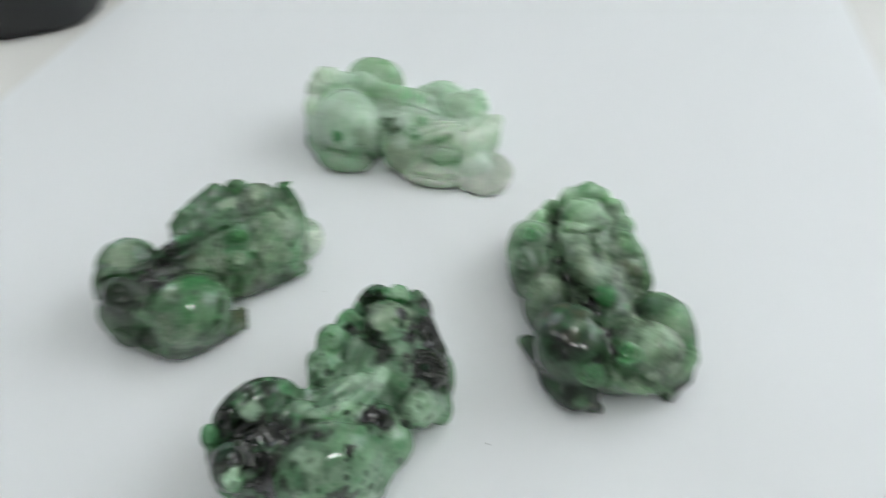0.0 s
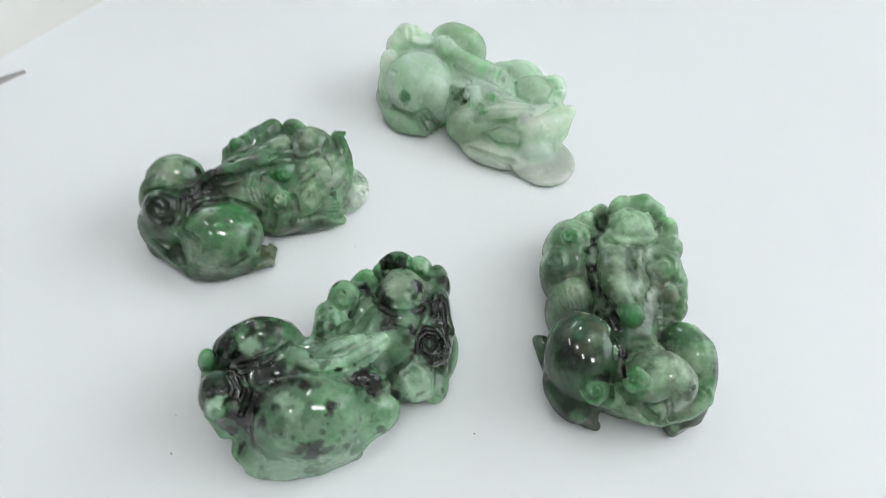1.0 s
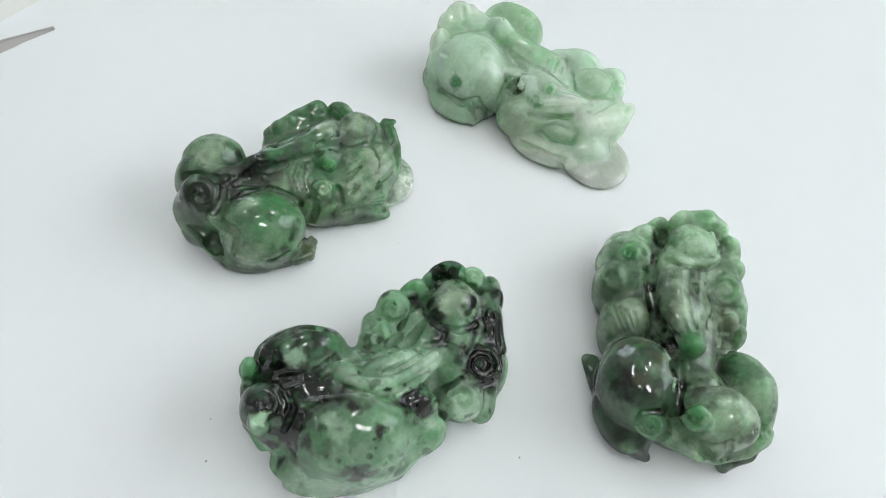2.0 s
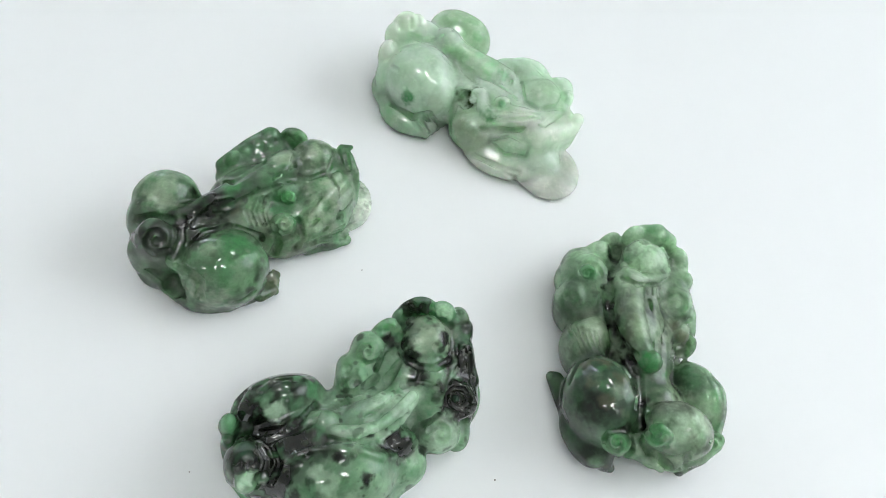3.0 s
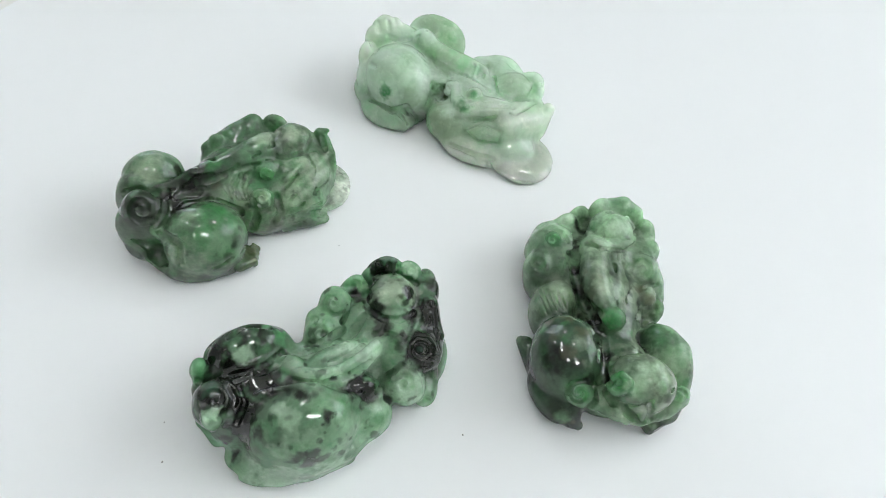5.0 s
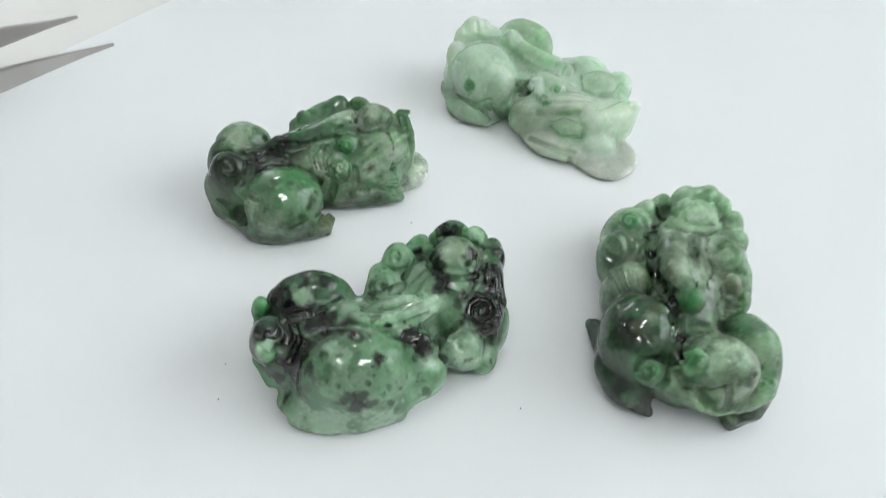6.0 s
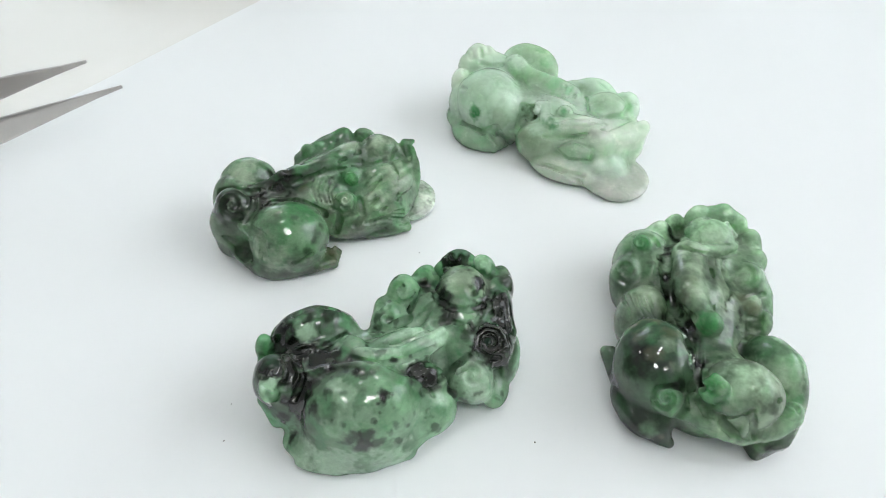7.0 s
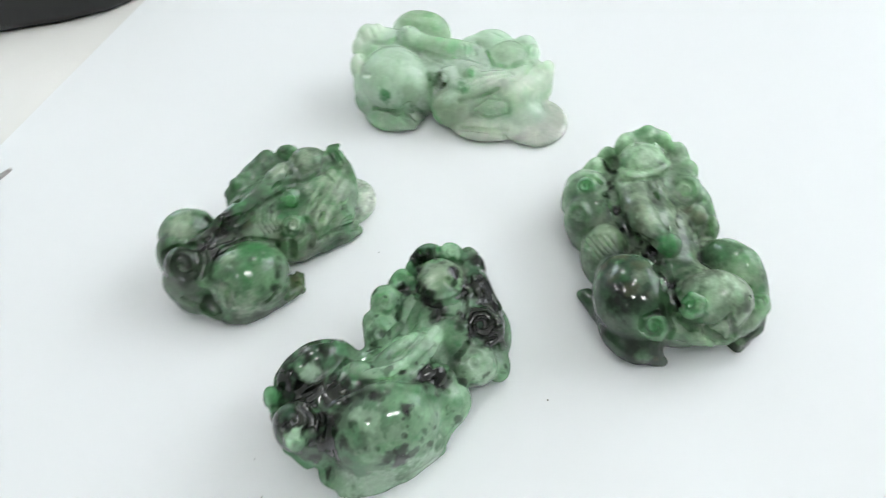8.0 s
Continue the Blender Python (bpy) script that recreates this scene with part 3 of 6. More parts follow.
    c.groove([(-2.15, -11.88, 5.67), (0.17, -10.14, 6.48), (1.91, -6.97, 5.67), (1.69, -0.84, -0.15)], 0.49, 0.43, 0.3)
    c.groove([(-4.04, 0.20, 9.35), (-0.05, 0.40, 7.04), (1.12, 0.69, -0.17)], 0.58, 0.58, 0.3)
    c.groove([(-10.10, -5.28, 10.53), (-8.37, -2.57, 10.82), (-4.92, 0.11, 9.53)], 0.58, 0.58, 0.3)
    c.groove([(4.68, 10.71, 11.49), (7.13, 10.64, 11.64), (9.75, 12.19, 12.04), (10.39, 15.55, 12.38)], 0.58, 0.58, 0.3)
    c.groove([(4.46, 15.16, 13.89), (3.59, 12.17, 13.76), (4.66, 10.89, 11.58)], 0.52, 0.52, 0.3)
    c.groove([(12.46, 16.39, 12.51), (13.12, 14.69, 11.45), (14.01, 13.15, 9.89)], 0.52, 0.52, 0.3)
    c.groove([(9.65, 12.18, 12.04), (11.85, 9.68, 10.99), (12.44, 5.83, 7.78)], 0.52, 0.52, 0.3)
    c.groove([(5.86, 3.29, 8.56), (7.02, 1.16, 6.58), (5.70, -0.29, 5.33)], 0.65, 0.65, 0.3)
    c.groove([(2.01, 1.30, 9.16), (2.85, -0.32, 6.42), (2.08, -1.13, 3.88)], 0.72, 0.72, 0.3)
    c.groove([(0.77, 8.31, 12.95), (1.93, 9.77, 13.34)], 0.43, 0.43, 0.3)
    c.groove([(1.79, 9.28, 12.99), (2.97, 10.75, 13.38)], 0.43, 0.43, 0.3)
    c.groove([(2.82, 10.25, 13.03), (4.02, 11.74, 13.42)], 0.43, 0.43, 0.3)
    c.tint_patch(-16.15, 3.43, 11.73, 2.82, "palegrey", 0.8)
    c.tint_patch(-13.37, 6.40, 11.25, 1.25, "green", 0.5)
    c.tint_patch(-11.87, 5.71, 10.11, 1.44, "black", 0.85)
    c.tint_patch(-13.85, -0.11, 11.25, 1.17, "black", 0.8)
    c.tint_patch(-17.98, 4.22, 11.90, 0.85, "greygreen", 0.6)
    c.tint_patch(-15.16, -5.27, 12.04, 2.82, "dark", 0.75)
    c.tint_patch(-16.13, -3.80, 12.81, 1.12, "green", 0.6)
    c.tint_patch(-14.43, -5.94, 10.79, 1.04, "black", 0.8)
    c.tint_patch(-13.06, -5.27, 9.92, 0.55, "grey", 0.6)
    c.tint_patch(-18.29, -5.14, 10.59, 0.90, "dgreen", 0.6)
    c.tint_patch(-11.09, -1.27, 11.38, 2.39, "black", 0.9)
    c.tint_patch(-9.26, 0.76, 11.87, 1.93, "black", 0.9)
    c.tint_patch(-7.49, 2.41, 12.93, 1.83, "black", 0.95)
    c.tint_patch(-8.89, -4.52, 11.00, 2.63, "black", 0.85)
    c.tint_patch(-7.39, -1.29, 10.37, 1.51, "black", 0.7)
    c.tint_patch(-9.77, -6.90, 10.54, 1.00, "greydark", 0.8)
    c.tint_patch(-6.04, 0.84, 9.87, 0.99, "dark", 0.8)
    c.tint_patch(-2.45, -4.86, 11.65, 3.23, "bright", 0.65)
    c.tint_patch(-3.53, -9.23, 11.09, 1.63, "bright", 0.5)
    c.tint_patch(-2.96, -7.07, 11.81, 0.73, "dgreen", 0.5)
    c.tint_patch(-1.32, -5.55, 11.25, 0.46, "palegrey", 0.4)
    c.tint_patch(-3.20, -2.81, 11.25, 0.56, "greygreen", 0.5)
    c.tint_patch(-6.31, -10.48, 10.28, 1.53, "greygreen", 0.7)
    c.tint_patch(-4.82, -12.41, 5.80, 3.24, "palegrey", 0.6)
    c.tint_patch(0.39, -8.47, 8.58, 0.96, "dark", 0.8)
    c.tint_patch(-0.33, -10.02, 7.59, 0.85, "dark", 0.7)
    c.tint_patch(-1.73, -1.73, 9.81, 1.05, "dgreen", 0.6)
    c.tint_patch(0.92, -5.60, 9.10, 0.86, "dark", 0.6)
    c.tint_patch(-5.79, -7.45, 12.01, 0.90, "greydark", 0.6)
    c.tint_patch(-1.24, -9.73, 1.13, 1.27, "dgreen", 0.8)
    c.tint_patch(2.33, -5.10, 2.01, 0.90, "brownish", 0.9)
    # the tail curl's hole: its shade painted in as dark colour
    c.tint_patch(-12.98, -8.77, 3.58, 1.08, "dark", 0.7)
    c.tint_patch(-10.01, -10.81, 6.77, 0.64, "brownish", 0.6)
    c.tint_patch(-16.06, -7.47, 4.51, 1.13, "greydark", 0.7)
    c.tint_patch(-5.47, 4.93, 13.27, 1.81, "bright", 0.7)
    c.tint_patch(-2.70, 7.24, 13.34, 1.26, "dgreen", 0.7)
    c.tint_patch(-4.52, 2.83, 10.47, 1.35, "brownish", 0.5)
    c.tint_patch(1.39, 5.43, 9.36, 1.14, "black", 0.7)
    c.tint_patch(-0.36, 5.34, 10.81, 1.01, "dark", 0.7)
    c.tint_patch(-2.10, 5.42, 12.01, 0.67, "black", 0.5)
    c.tint_patch(-7.81, 7.24, 11.03, 0.98, "greygreen", 0.6)
    c.tint_patch(-3.31, 4.09, 11.28, 0.77, "black", 0.6)
    c.tint_patch(2.79, 5.20, 9.08, 2.10, "bright", 0.9)
    c.tint_patch(3.67, 1.61, 10.04, 1.07, "palegrey", 0.75)
    c.tint_patch(5.94, 3.87, 8.53, 0.90, "bright", 0.7)
    c.tint_patch(1.78, 1.47, 7.63, 0.89, "greygreen", 0.7)
    c.tint_patch(7.02, 15.21, 14.12, 2.44, "palegrey", 0.85)
    c.tint_patch(1.68, 12.27, 13.78, 1.79, "palegrey", 0.65)
    c.tint_patch(8.06, 9.02, 10.80, 1.11, "bright", 0.7)
    c.tint_patch(9.63, 10.01, 11.35, 1.32, "palegrey", 0.9)
    c.tint_patch(11.09, 7.20, 9.25, 1.22, "palegrey", 0.8)
    c.tint_patch(7.60, 3.60, 8.76, 1.30, "palegrey", 0.8)
    c.tint_patch(12.94, 4.68, 3.60, 1.79, "bright", 0.75)
    c.tint_patch(12.76, 16.87, 12.37, 1.05, "green", 0.8)
    c.tint_patch(13.36, 14.63, 10.88, 0.63, "greylight", 0.8)
    c.tint_patch(10.85, 4.50, 7.95, 1.02, "green", 0.6)
    c.tint_patch(5.99, 0.86, 6.57, 1.00, "greygreen", 0.6)
    c.tint_patch(6.91, 6.03, 10.20, 0.80, "dark", 0.4)
    c.tint_patch(-1.90, 17.78, 11.24, 1.42, "dark", 0.7)
    c.tint_patch(-4.89, 15.38, 11.29, 1.32, "bright", 0.5)
    c.tint_patch(-7.31, 12.77, 11.02, 1.00, "dgreen", 0.7)
    c.tint_patch(3.71, 10.17, 11.39, 0.70, "dgreen", 0.6)
    for x, y, z, r in ((-10.5, 4.6, 10.6, 1.6), (-8.6, 1.3, 11.4, 1.8), (-12.1, -1.3, 11.0, 1.6), (-10.0, -3.3, 11.0, 1.6), (-8.2, 7.3, 10.6, 1.3), (-5.4, 7.6, 12.0, 1.0)):
        c.tint_patch(x, y, z, r, "black", 0.85)
    for x, y, z, r in ((2.1, 7.2, 10.2, 1.7), (2.0, 4.1, 9.6, 1.7), (5.4, 3.3, 9.2, 1.2), (-3.4, -3.6, 11.6, 2.2)):
        c.tint_patch(x, y, z, r, "bright", 0.7)
    for x, y, z, r in ((11.2, 3.8, 6.6, 1.8), (12.8, 10.3, 9.6, 2.0), (7.8, 8.4, 10.2, 1.6), (-7.6, -10.8, 8.4, 2.2), (-6.6, -6.4, 12.3, 1.5)):
        c.tint_patch(x, y, z, r, "greylight", 0.6)


def carve_c(c):
    c.ball(-7.19, -3.14, 6.40, 8.72, 6.64, 6.80, 19, "dark", 1)
    c.ball(10.50, 10.26, 6.40, 6.63, 7.91, 7.00, 42, "mint", 1)
    c.ball(0.10, 1.39, 4.80, 15.30, 6.29, 6.40, 31, "mint", 1)
    c.ball(7.85, 9.81, 5.50, 8.74, 7.36, 7.20, 42, "mint", 1.2)
    c.ball(-3.39, -8.52, 2.00, 9.27, 4.55, 2.80, 17, "mint", 1)
    c.ball(-10.86, 2.85, 8.00, 6.89, 4.20, 6.40, 23, "dark", 0.35)
    c.ball(-1.24, -6.77, 6.80, 8.69, 6.39, 7.40, 18, "mint", 0.8)
    c.ball(-0.17, -8.18, 3.60, 9.38, 5.03, 4.20, 17, "mint", 1.4)
    # pale skirt ledge, glow of light passing through included in its tint
    c.ball(-2.40, -11.81, 1.20, 7.59, 2.07, 1.70, 14, "mintlight", 0.8)
    c.ball(-17.00, -1.23, 9.60, 1.44, 1.60, 3.00, 2, "mintgreen", 0.3)
    c.ball(-16.99, -2.85, 6.00, 1.15, 1.80, 4.00, 1, "dark", 0.5)
    c.ball(-13.36, -6.12, 9.60, 3.60, 3.45, 4.60, 1, "black", 0.3)
    c.ball(-13.23, -8.98, 11.80, 1.51, 1.51, 2.20, 1, "mint", 0.2)
    c.ball(-11.62, -6.95, 5.20, 3.74, 3.42, 5.00, -15, "mintgreen", 0.8)
    c.tube([(-16.41, -4.16, 7.00), (-15.48, -7.10, 5.60), (-13.28, -9.20, 4.00)], 1.3, 1.2, "mintgreen", 0.4)
    c.ball(-8.44, -2.41, 10.00, 4.51, 2.42, 3.20, 16, "black", 0.6)
    c.tube([(-10.27, -3.43, 10.60), (-3.97, -4.02, 10.40), (2.46, -3.70, 9.80), (6.66, -2.87, 9.00)], 1.7, 1.5, "black", 0.7)
    c.ball(-4.00, -0.83, 11.40, 2.19, 2.02, 2.50, 2, "mint", 0.25)
    c.tube([(-2.97, -1.87, 11.40), (-0.16, -2.56, 11.80), (3.36, -1.89, 12.60), (6.60, 0.77, 12.40), (8.66, 4.32, 11.40)], 1.3, 0.9, "mintlight", 0.5)
    c.ball(3.10, 1.86, 9.80, 6.25, 2.87, 3.60, 34, "mintlight", 0.3)
    c.ball(6.42, 5.64, 10.00, 2.08, 1.73, 2.60, 34, "mint", 0.25)
    c.ball(-0.26, 6.98, 8.60, 2.88, 2.62, 4.40, 31, "mint", 0.65)
    c.ball(1.26, 11.40, 11.20, 2.63, 2.63, 3.80, 27, "mint", 0.65)
    c.ball(4.14, 14.77, 11.40, 2.42, 1.70, 3.40, 22, "mint", 0.65)
    c.ball(-1.25, 8.91, 9.00, 1.75, 1.93, 3.60, 3, "mint", 0.65)
    c.ball(10.13, 13.49, 12.40, 3.74, 3.66, 3.60, 3, "palegrey", 0.45)
    c.ball(8.78, 11.97, 13.00, 2.28, 2.11, 3.00, 3, "palegrey", 0.5)
    c.ball(8.66, 19.12, 11.40, 3.14, 1.29, 3.40, 10, "darkmint", 0.3)
    c.ball(12.97, 18.49, 12.40, 2.02, 1.65, 2.40, -15, "mintgreen", 0.25)
    c.ball(6.23, 17.92, 10.20, 1.66, 1.29, 3.00, 27, "darkmint", 0.3)
    c.ball(17.01, 16.55, 9.80, 1.22, 1.87, 3.00, 4, "dark", 0.25)
    c.ball(15.82, 18.41, 8.40, 2.09, 2.48, 4.50, 4, "grey", 0.5)
    c.ball(16.06, 12.03, 9.40, 2.01, 3.48, 4.00, -12, "black", 0.4)
    c.ball(16.18, 5.84, 8.60, 2.77, 3.12, 3.40, 2, "black", 0.3)
    c.tube([(15.07, 15.84, 10.80), (16.35, 11.70, 10.20), (17.60, 8.87, 9.00)], 2.1, 1.8, "black", 1.2)
    c.ball(13.5, 1.0, 5.60, 3.3, 2.9, 4.20, 13, "mintlight", 0.3)
    c.ball(11.65, 4.95, 7.50, 3.20, 3.20, 5.00, 2, "mint", 0.6)
    c.ball(6.77, -2.00, 8.00, 3.38, 2.20, 3.80, 18, "dark", 0.5)
    c.ball(7.24, -4.41, 4.50, 4.82, 3.44, 4.40, 17, "mint", 0.8)
    c.ball(16.52, 3.60, 2.40, 2.60, 4.27, 2.60, 13, "mint", 0.6)
    c.ball(18.62, 7.44, 4.00, 1.87, 4.12, 4.00, -4, "mint", 0.6)
    c.tube([(-10.60, -10.05, 1.40), (-5.56, -11.96, 1.30), (0.15, -11.54, 1.30), (5.55, -9.10, 1.30)], 1.5, 1.3, "mint", 0.6)
    c.tube([(7.15, 15.37, 13.80), (8.24, 17.04, 13.00)], 0.6, 0.5, "dark", 0.2)
    c.tube([(8.40, 15.26, 13.80), (9.34, 16.81, 13.00)], 0.6, 0.5, "dark", 0.2)
    c.tube([(9.66, 15.14, 13.80), (10.43, 16.59, 13.00)], 0.6, 0.5, "dark", 0.2)
    c.groove([(-10.58, -4.34, 12.69), (-9.32, -6.60, 12.13), (-10.15, -8.86, 10.03)], 0.49, 0.41, 0.3)
    c.tube([(11.90, 5.28, 12.54), (13.74, 6.65, 12.06), (16.35, 6.34, 12.01), (17.83, 4.38, 10.85), (18.31, 3.56, 5.47)], 0.7, 0.5, "black", 0.3)
    c.tube([(-8.24, -6.28, 12.53), (-5.77, -4.87, 13.05), (-2.44, -4.38, 13.64), (0.99, -4.71, 13.74), (4.20, -5.06, 12.50), (5.96, -4.36, 10.80)], 0.7, 0.6, "dark", 0.4)
    c.groove([(-12.75, -2.57, 11.49), (-9.75, -2.31, 12.83), (-7.28, -0.59, 12.58), (-5.53, 1.99, 11.13)], 0.72, 0.58, 0.3)
    c.tube([(-2.75, -2.16, 13.27), (0.91, -2.04, 13.48), (3.98, -0.66, 13.74), (6.40, 1.80, 13.26), (8.20, 4.07, 12.69)], 0.85, 0.6, "mintlight", 0.3)
    c.groove([(-2.88, -3.28, 13.18), (1.34, -3.18, 13.10), (4.81, -1.64, 13.17), (7.74, 1.16, 12.62)], 0.61, 0.49, 0.3)
    c.groove([(0.07, -0.24, 12.70), (2.37, 0.72, 13.22), (4.72, 2.76, 13.21), (6.00, 4.56, 12.52)], 0.32, 0.26, 0.3)
    c.groove([(15.53, 4.54, 11.55), (15.56, 4.43, 11.45), (15.77, 4.40, 11.45), (15.94, 4.58, 11.65), (15.84, 4.96, 11.76), (15.37, 5.19, 11.75), (14.83, 5.03, 11.46), (14.64, 4.43, 11.06), (15.09, 3.78, 10.76), (16.02, 3.54, 10.87), (16.90, 4.08, 11.19), (16.98, 5.05, 11.88), (16.10, 5.91, 12.35), (14.69, 6.02, 12.24), (13.62, 5.14, 11.62), (13.71, 3.73, 10.82), (15.20, 2.96, 9.60), (17.11, 3.10, 9.66)], 0.7, 0.7, 0.3)
    c.groove([(-12.96, -7.41, 13.79), (-12.88, -7.61, 13.69), (-12.55, -7.58, 13.59), (-12.32, -7.19, 13.69), (-12.58, -6.65, 14.00), (-13.37, -6.37, 14.11), (-14.22, -6.77, 13.91), (-14.49, -7.74, 13.31), (-13.65, -9.03, 13.86), (-12.22, -9.27, 13.26), (-10.96, -8.07, 11.91), (-10.67, -6.39, 12.63), (-11.91, -4.81, 13.36)], 0.8, 0.8, 0.3)
    c.groove([(1.07, 9.89, 14.16), (1.06, 9.75, 14.06), (1.30, 9.69, 13.97), (1.58, 9.85, 14.16), (1.55, 10.21, 14.54), (1.07, 10.55, 14.73), (0.36, 10.55, 14.46), (-0.08, 10.06, 13.79), (0.19, 9.34, 13.02), (1.20, 8.94, 12.55), (2.41, 9.29, 12.66), (3.00, 10.31, 13.45)], 0.55, 0.55, 0.3)
    c.groove([(13.29, -0.39, 9.24), (13.25, -0.24, 9.34), (12.98, -0.19, 9.24), (12.78, -0.44, 8.94), (13.00, -0.87, 8.64), (13.66, -1.09, 8.55), (14.37, -0.77, 8.87), (14.52, 0.02, 9.47), (13.84, 0.85, 9.77), (12.62, 1.12, 9.38), (11.64, 0.45, 8.47)], 0.52, 0.52, 0.3)
    c.groove([(-0.43, 5.57, 12.23), (-0.45, 5.42, 12.13), (-0.19, 5.34, 12.03), (0.12, 5.55, 12.13), (0.10, 5.97, 12.53), (-0.45, 6.31, 12.82), (-1.23, 6.27, 12.53), (-1.69, 5.71, 11.75), (-1.33, 4.89, 10.97), (-0.19, 4.32, 10.95), (1.09, 4.79, 11.17)], 0.49, 0.49, 0.3)
    c.groove([(3.92, 13.53, 13.75), (3.80, 13.44, 13.66), (3.57, 13.54, 13.75), (3.55, 13.79, 14.12), (3.96, 13.98, 14.40), (4.61, 13.90, 14.13), (4.99, 13.54, 13.21), (4.61, 12.98, 12.45), (3.51, 12.49, 12.88), (2.45, 12.74, 13.99)], 0.46, 0.46, 0.3)
    c.groove([(-1.38, 7.48, 12.48), (-1.25, 7.48, 12.58), (-1.27, 7.76, 12.49), (-1.57, 7.97, 12.31), (-1.93, 7.87, 11.93), (-1.97, 7.23, 12.00), (-1.47, 6.56, 12.45), (-0.69, 6.54, 12.83), (-0.23, 7.34, 12.95)], 0.43, 0.43, 0.3)
    c.groove([(12.61, 17.51, 14.25), (12.68, 17.44, 14.07), (12.91, 17.42, 14.16), (13.02, 17.65, 14.44), (12.75, 18.00, 14.63), (12.17, 18.14, 14.45), (11.73, 17.80, 13.89), (11.91, 17.13, 13.34), (12.79, 16.67, 13.15)], 0.43, 0.43, 0.3)
    c.groove([(-11.11, -3.57, 12.51), (-7.33, -1.73, 13.03), (-4.67, 0.03, 13.36)], 0.87, 0.65, 0.3)
    c.groove([(3.26, -2.86, 13.03), (4.54, -3.90, 11.76), (5.56, -5.10, 11.54)], 0.43, 0.32, 0.3)
    c.groove([(5.05, -2.71, 11.32), (6.07, -3.92, 11.10), (7.11, -4.50, 9.45)], 0.43, 0.32, 0.3)
    c.groove([(6.70, -3.05, 11.23), (7.71, -3.78, 9.87), (8.54, -4.27, 8.71)], 0.43, 0.32, 0.3)
    c.groove([(14.98, 12.59, 12.75), (15.35, 9.79, 12.19), (13.68, 6.36, 12.59)], 0.52, 0.38, 0.3)
    c.groove([(15.94, 12.20, 13.20), (16.48, 9.53, 11.84), (15.27, 6.63, 12.45)], 0.52, 0.38, 0.3)
    c.groove([(16.95, 11.51, 12.75), (17.78, 8.85, 10.83), (17.90, 6.01, 11.09)], 0.52, 0.38, 0.3)
    c.groove([(6.01, 11.99, 12.51), (6.87, 9.83, 12.81), (9.03, 8.57, 12.97), (11.65, 8.59, 13.01), (13.81, 10.31, 12.55)], 0.72, 0.72, 0.3)
    c.groove([(5.62, 14.98, 14.00), (6.89, 17.11, 12.28), (10.57, 17.82, 12.18), (13.95, 16.12, 12.79)], 0.61, 0.61, 0.3)
    c.groove([(6.51, 18.59, 13.69), (6.93, 17.43, 12.66)], 0.49, 0.49, 0.3)
    c.groove([(7.70, 18.39, 14.23), (8.07, 17.05, 13.56)], 0.49, 0.49, 0.3)
    c.groove([(9.17, 18.53, 14.16), (9.58, 17.32, 13.22)], 0.49, 0.49, 0.3)
    c.groove([(10.73, 18.96, 13.57), (11.10, 17.60, 12.90)], 0.49, 0.49, 0.3)
    c.groove([(2.74, 8.39, 11.31), (3.58, 10.66, 12.62), (5.97, 13.26, 12.65)], 0.65, 0.65, 0.3)
    c.groove([(-0.56, 3.01, 10.99), (1.99, 3.80, 11.98), (4.48, 6.74, 11.55), (6.05, 9.17, 12.50)], 0.72, 0.72, 0.3)
    c.groove([(-2.24, 4.15, 10.17), (0.35, 4.77, 11.16), (2.80, 7.03, 11.17)], 0.58, 0.58, 0.3)
    c.groove([(6.96, 5.80, 12.48), (9.98, 6.49, 12.45), (12.56, 5.48, 13.02)], 0.58, 0.58, 0.3)
    c.groove([(9.46, 8.23, 13.07), (9.12, 6.63, 12.45), (10.86, 5.67, 12.34)], 0.52, 0.52, 0.3)
    c.groove([(9.17, -2.34, 10.13), (10.68, 1.46, 7.72), (12.47, 2.47, 10.18)], 0.65, 0.65, 0.3)
    c.groove([(-15.69, 3.25, 11.63), (-16.52, 0.51, 11.06)], 0.58, 0.58, 0.3)
    c.groove([(-5.60, 1.23, 11.68), (-3.61, 1.89, 10.94), (-1.21, 3.06, 10.80)], 0.65, 0.65, 0.3)
    c.groove([(-14.65, -3.93, 12.73), (-16.85, -3.16, 9.89)], 0.58, 0.58, 0.3)
    c.groove([(11.38, 11.24, 14.93), (13.77, 8.64, 12.59), (12.75, 5.53, 12.93)], 0.61, 0.61, 0.3)
    c.groove([(-0.44, 4.15, 10.85), (1.66, 5.70, 11.20)], 0.49, 0.49, 0.3)
    c.groove([(0.35, 4.77, 11.16), (2.32, 6.51, 11.05)], 0.49, 0.49, 0.3)
    c.groove([(1.14, 5.43, 11.38), (2.97, 7.21, 11.18)], 0.49, 0.49, 0.3)
    c.groove([(-13.14, 2.50, 13.95), (-11.78, 4.04, 13.98), (-7.96, 5.22, 13.15)], 0.51, 0.51, 0.3)
    c.tint_patch(-15.20, 0.60, 12.01, 2.77, "black", 0.95)
    c.tint_patch(-14.12, 2.91, 13.02, 1.93, "black", 0.8)
    c.tint_patch(-12.68, -1.82, 11.13, 2.01, "black", 0.95)
    c.tint_patch(-7.65, -0.71, 12.49, 1.21, "black", 0.9)
    c.tint_patch(-9.46, -1.58, 12.56, 1.00, "black", 0.9)
    c.tint_patch(-10.92, 3.51, 13.96, 1.03, "slate", 0.8)
    c.tint_patch(-10.62, 0.48, 12.82, 1.45, "mintlight", 0.9)
    c.tint_patch(-6.09, 3.83, 11.97, 1.77, "mintgreen", 0.7)
    c.tint_patch(-8.20, 5.26, 12.97, 0.97, "mintgreen", 0.6)
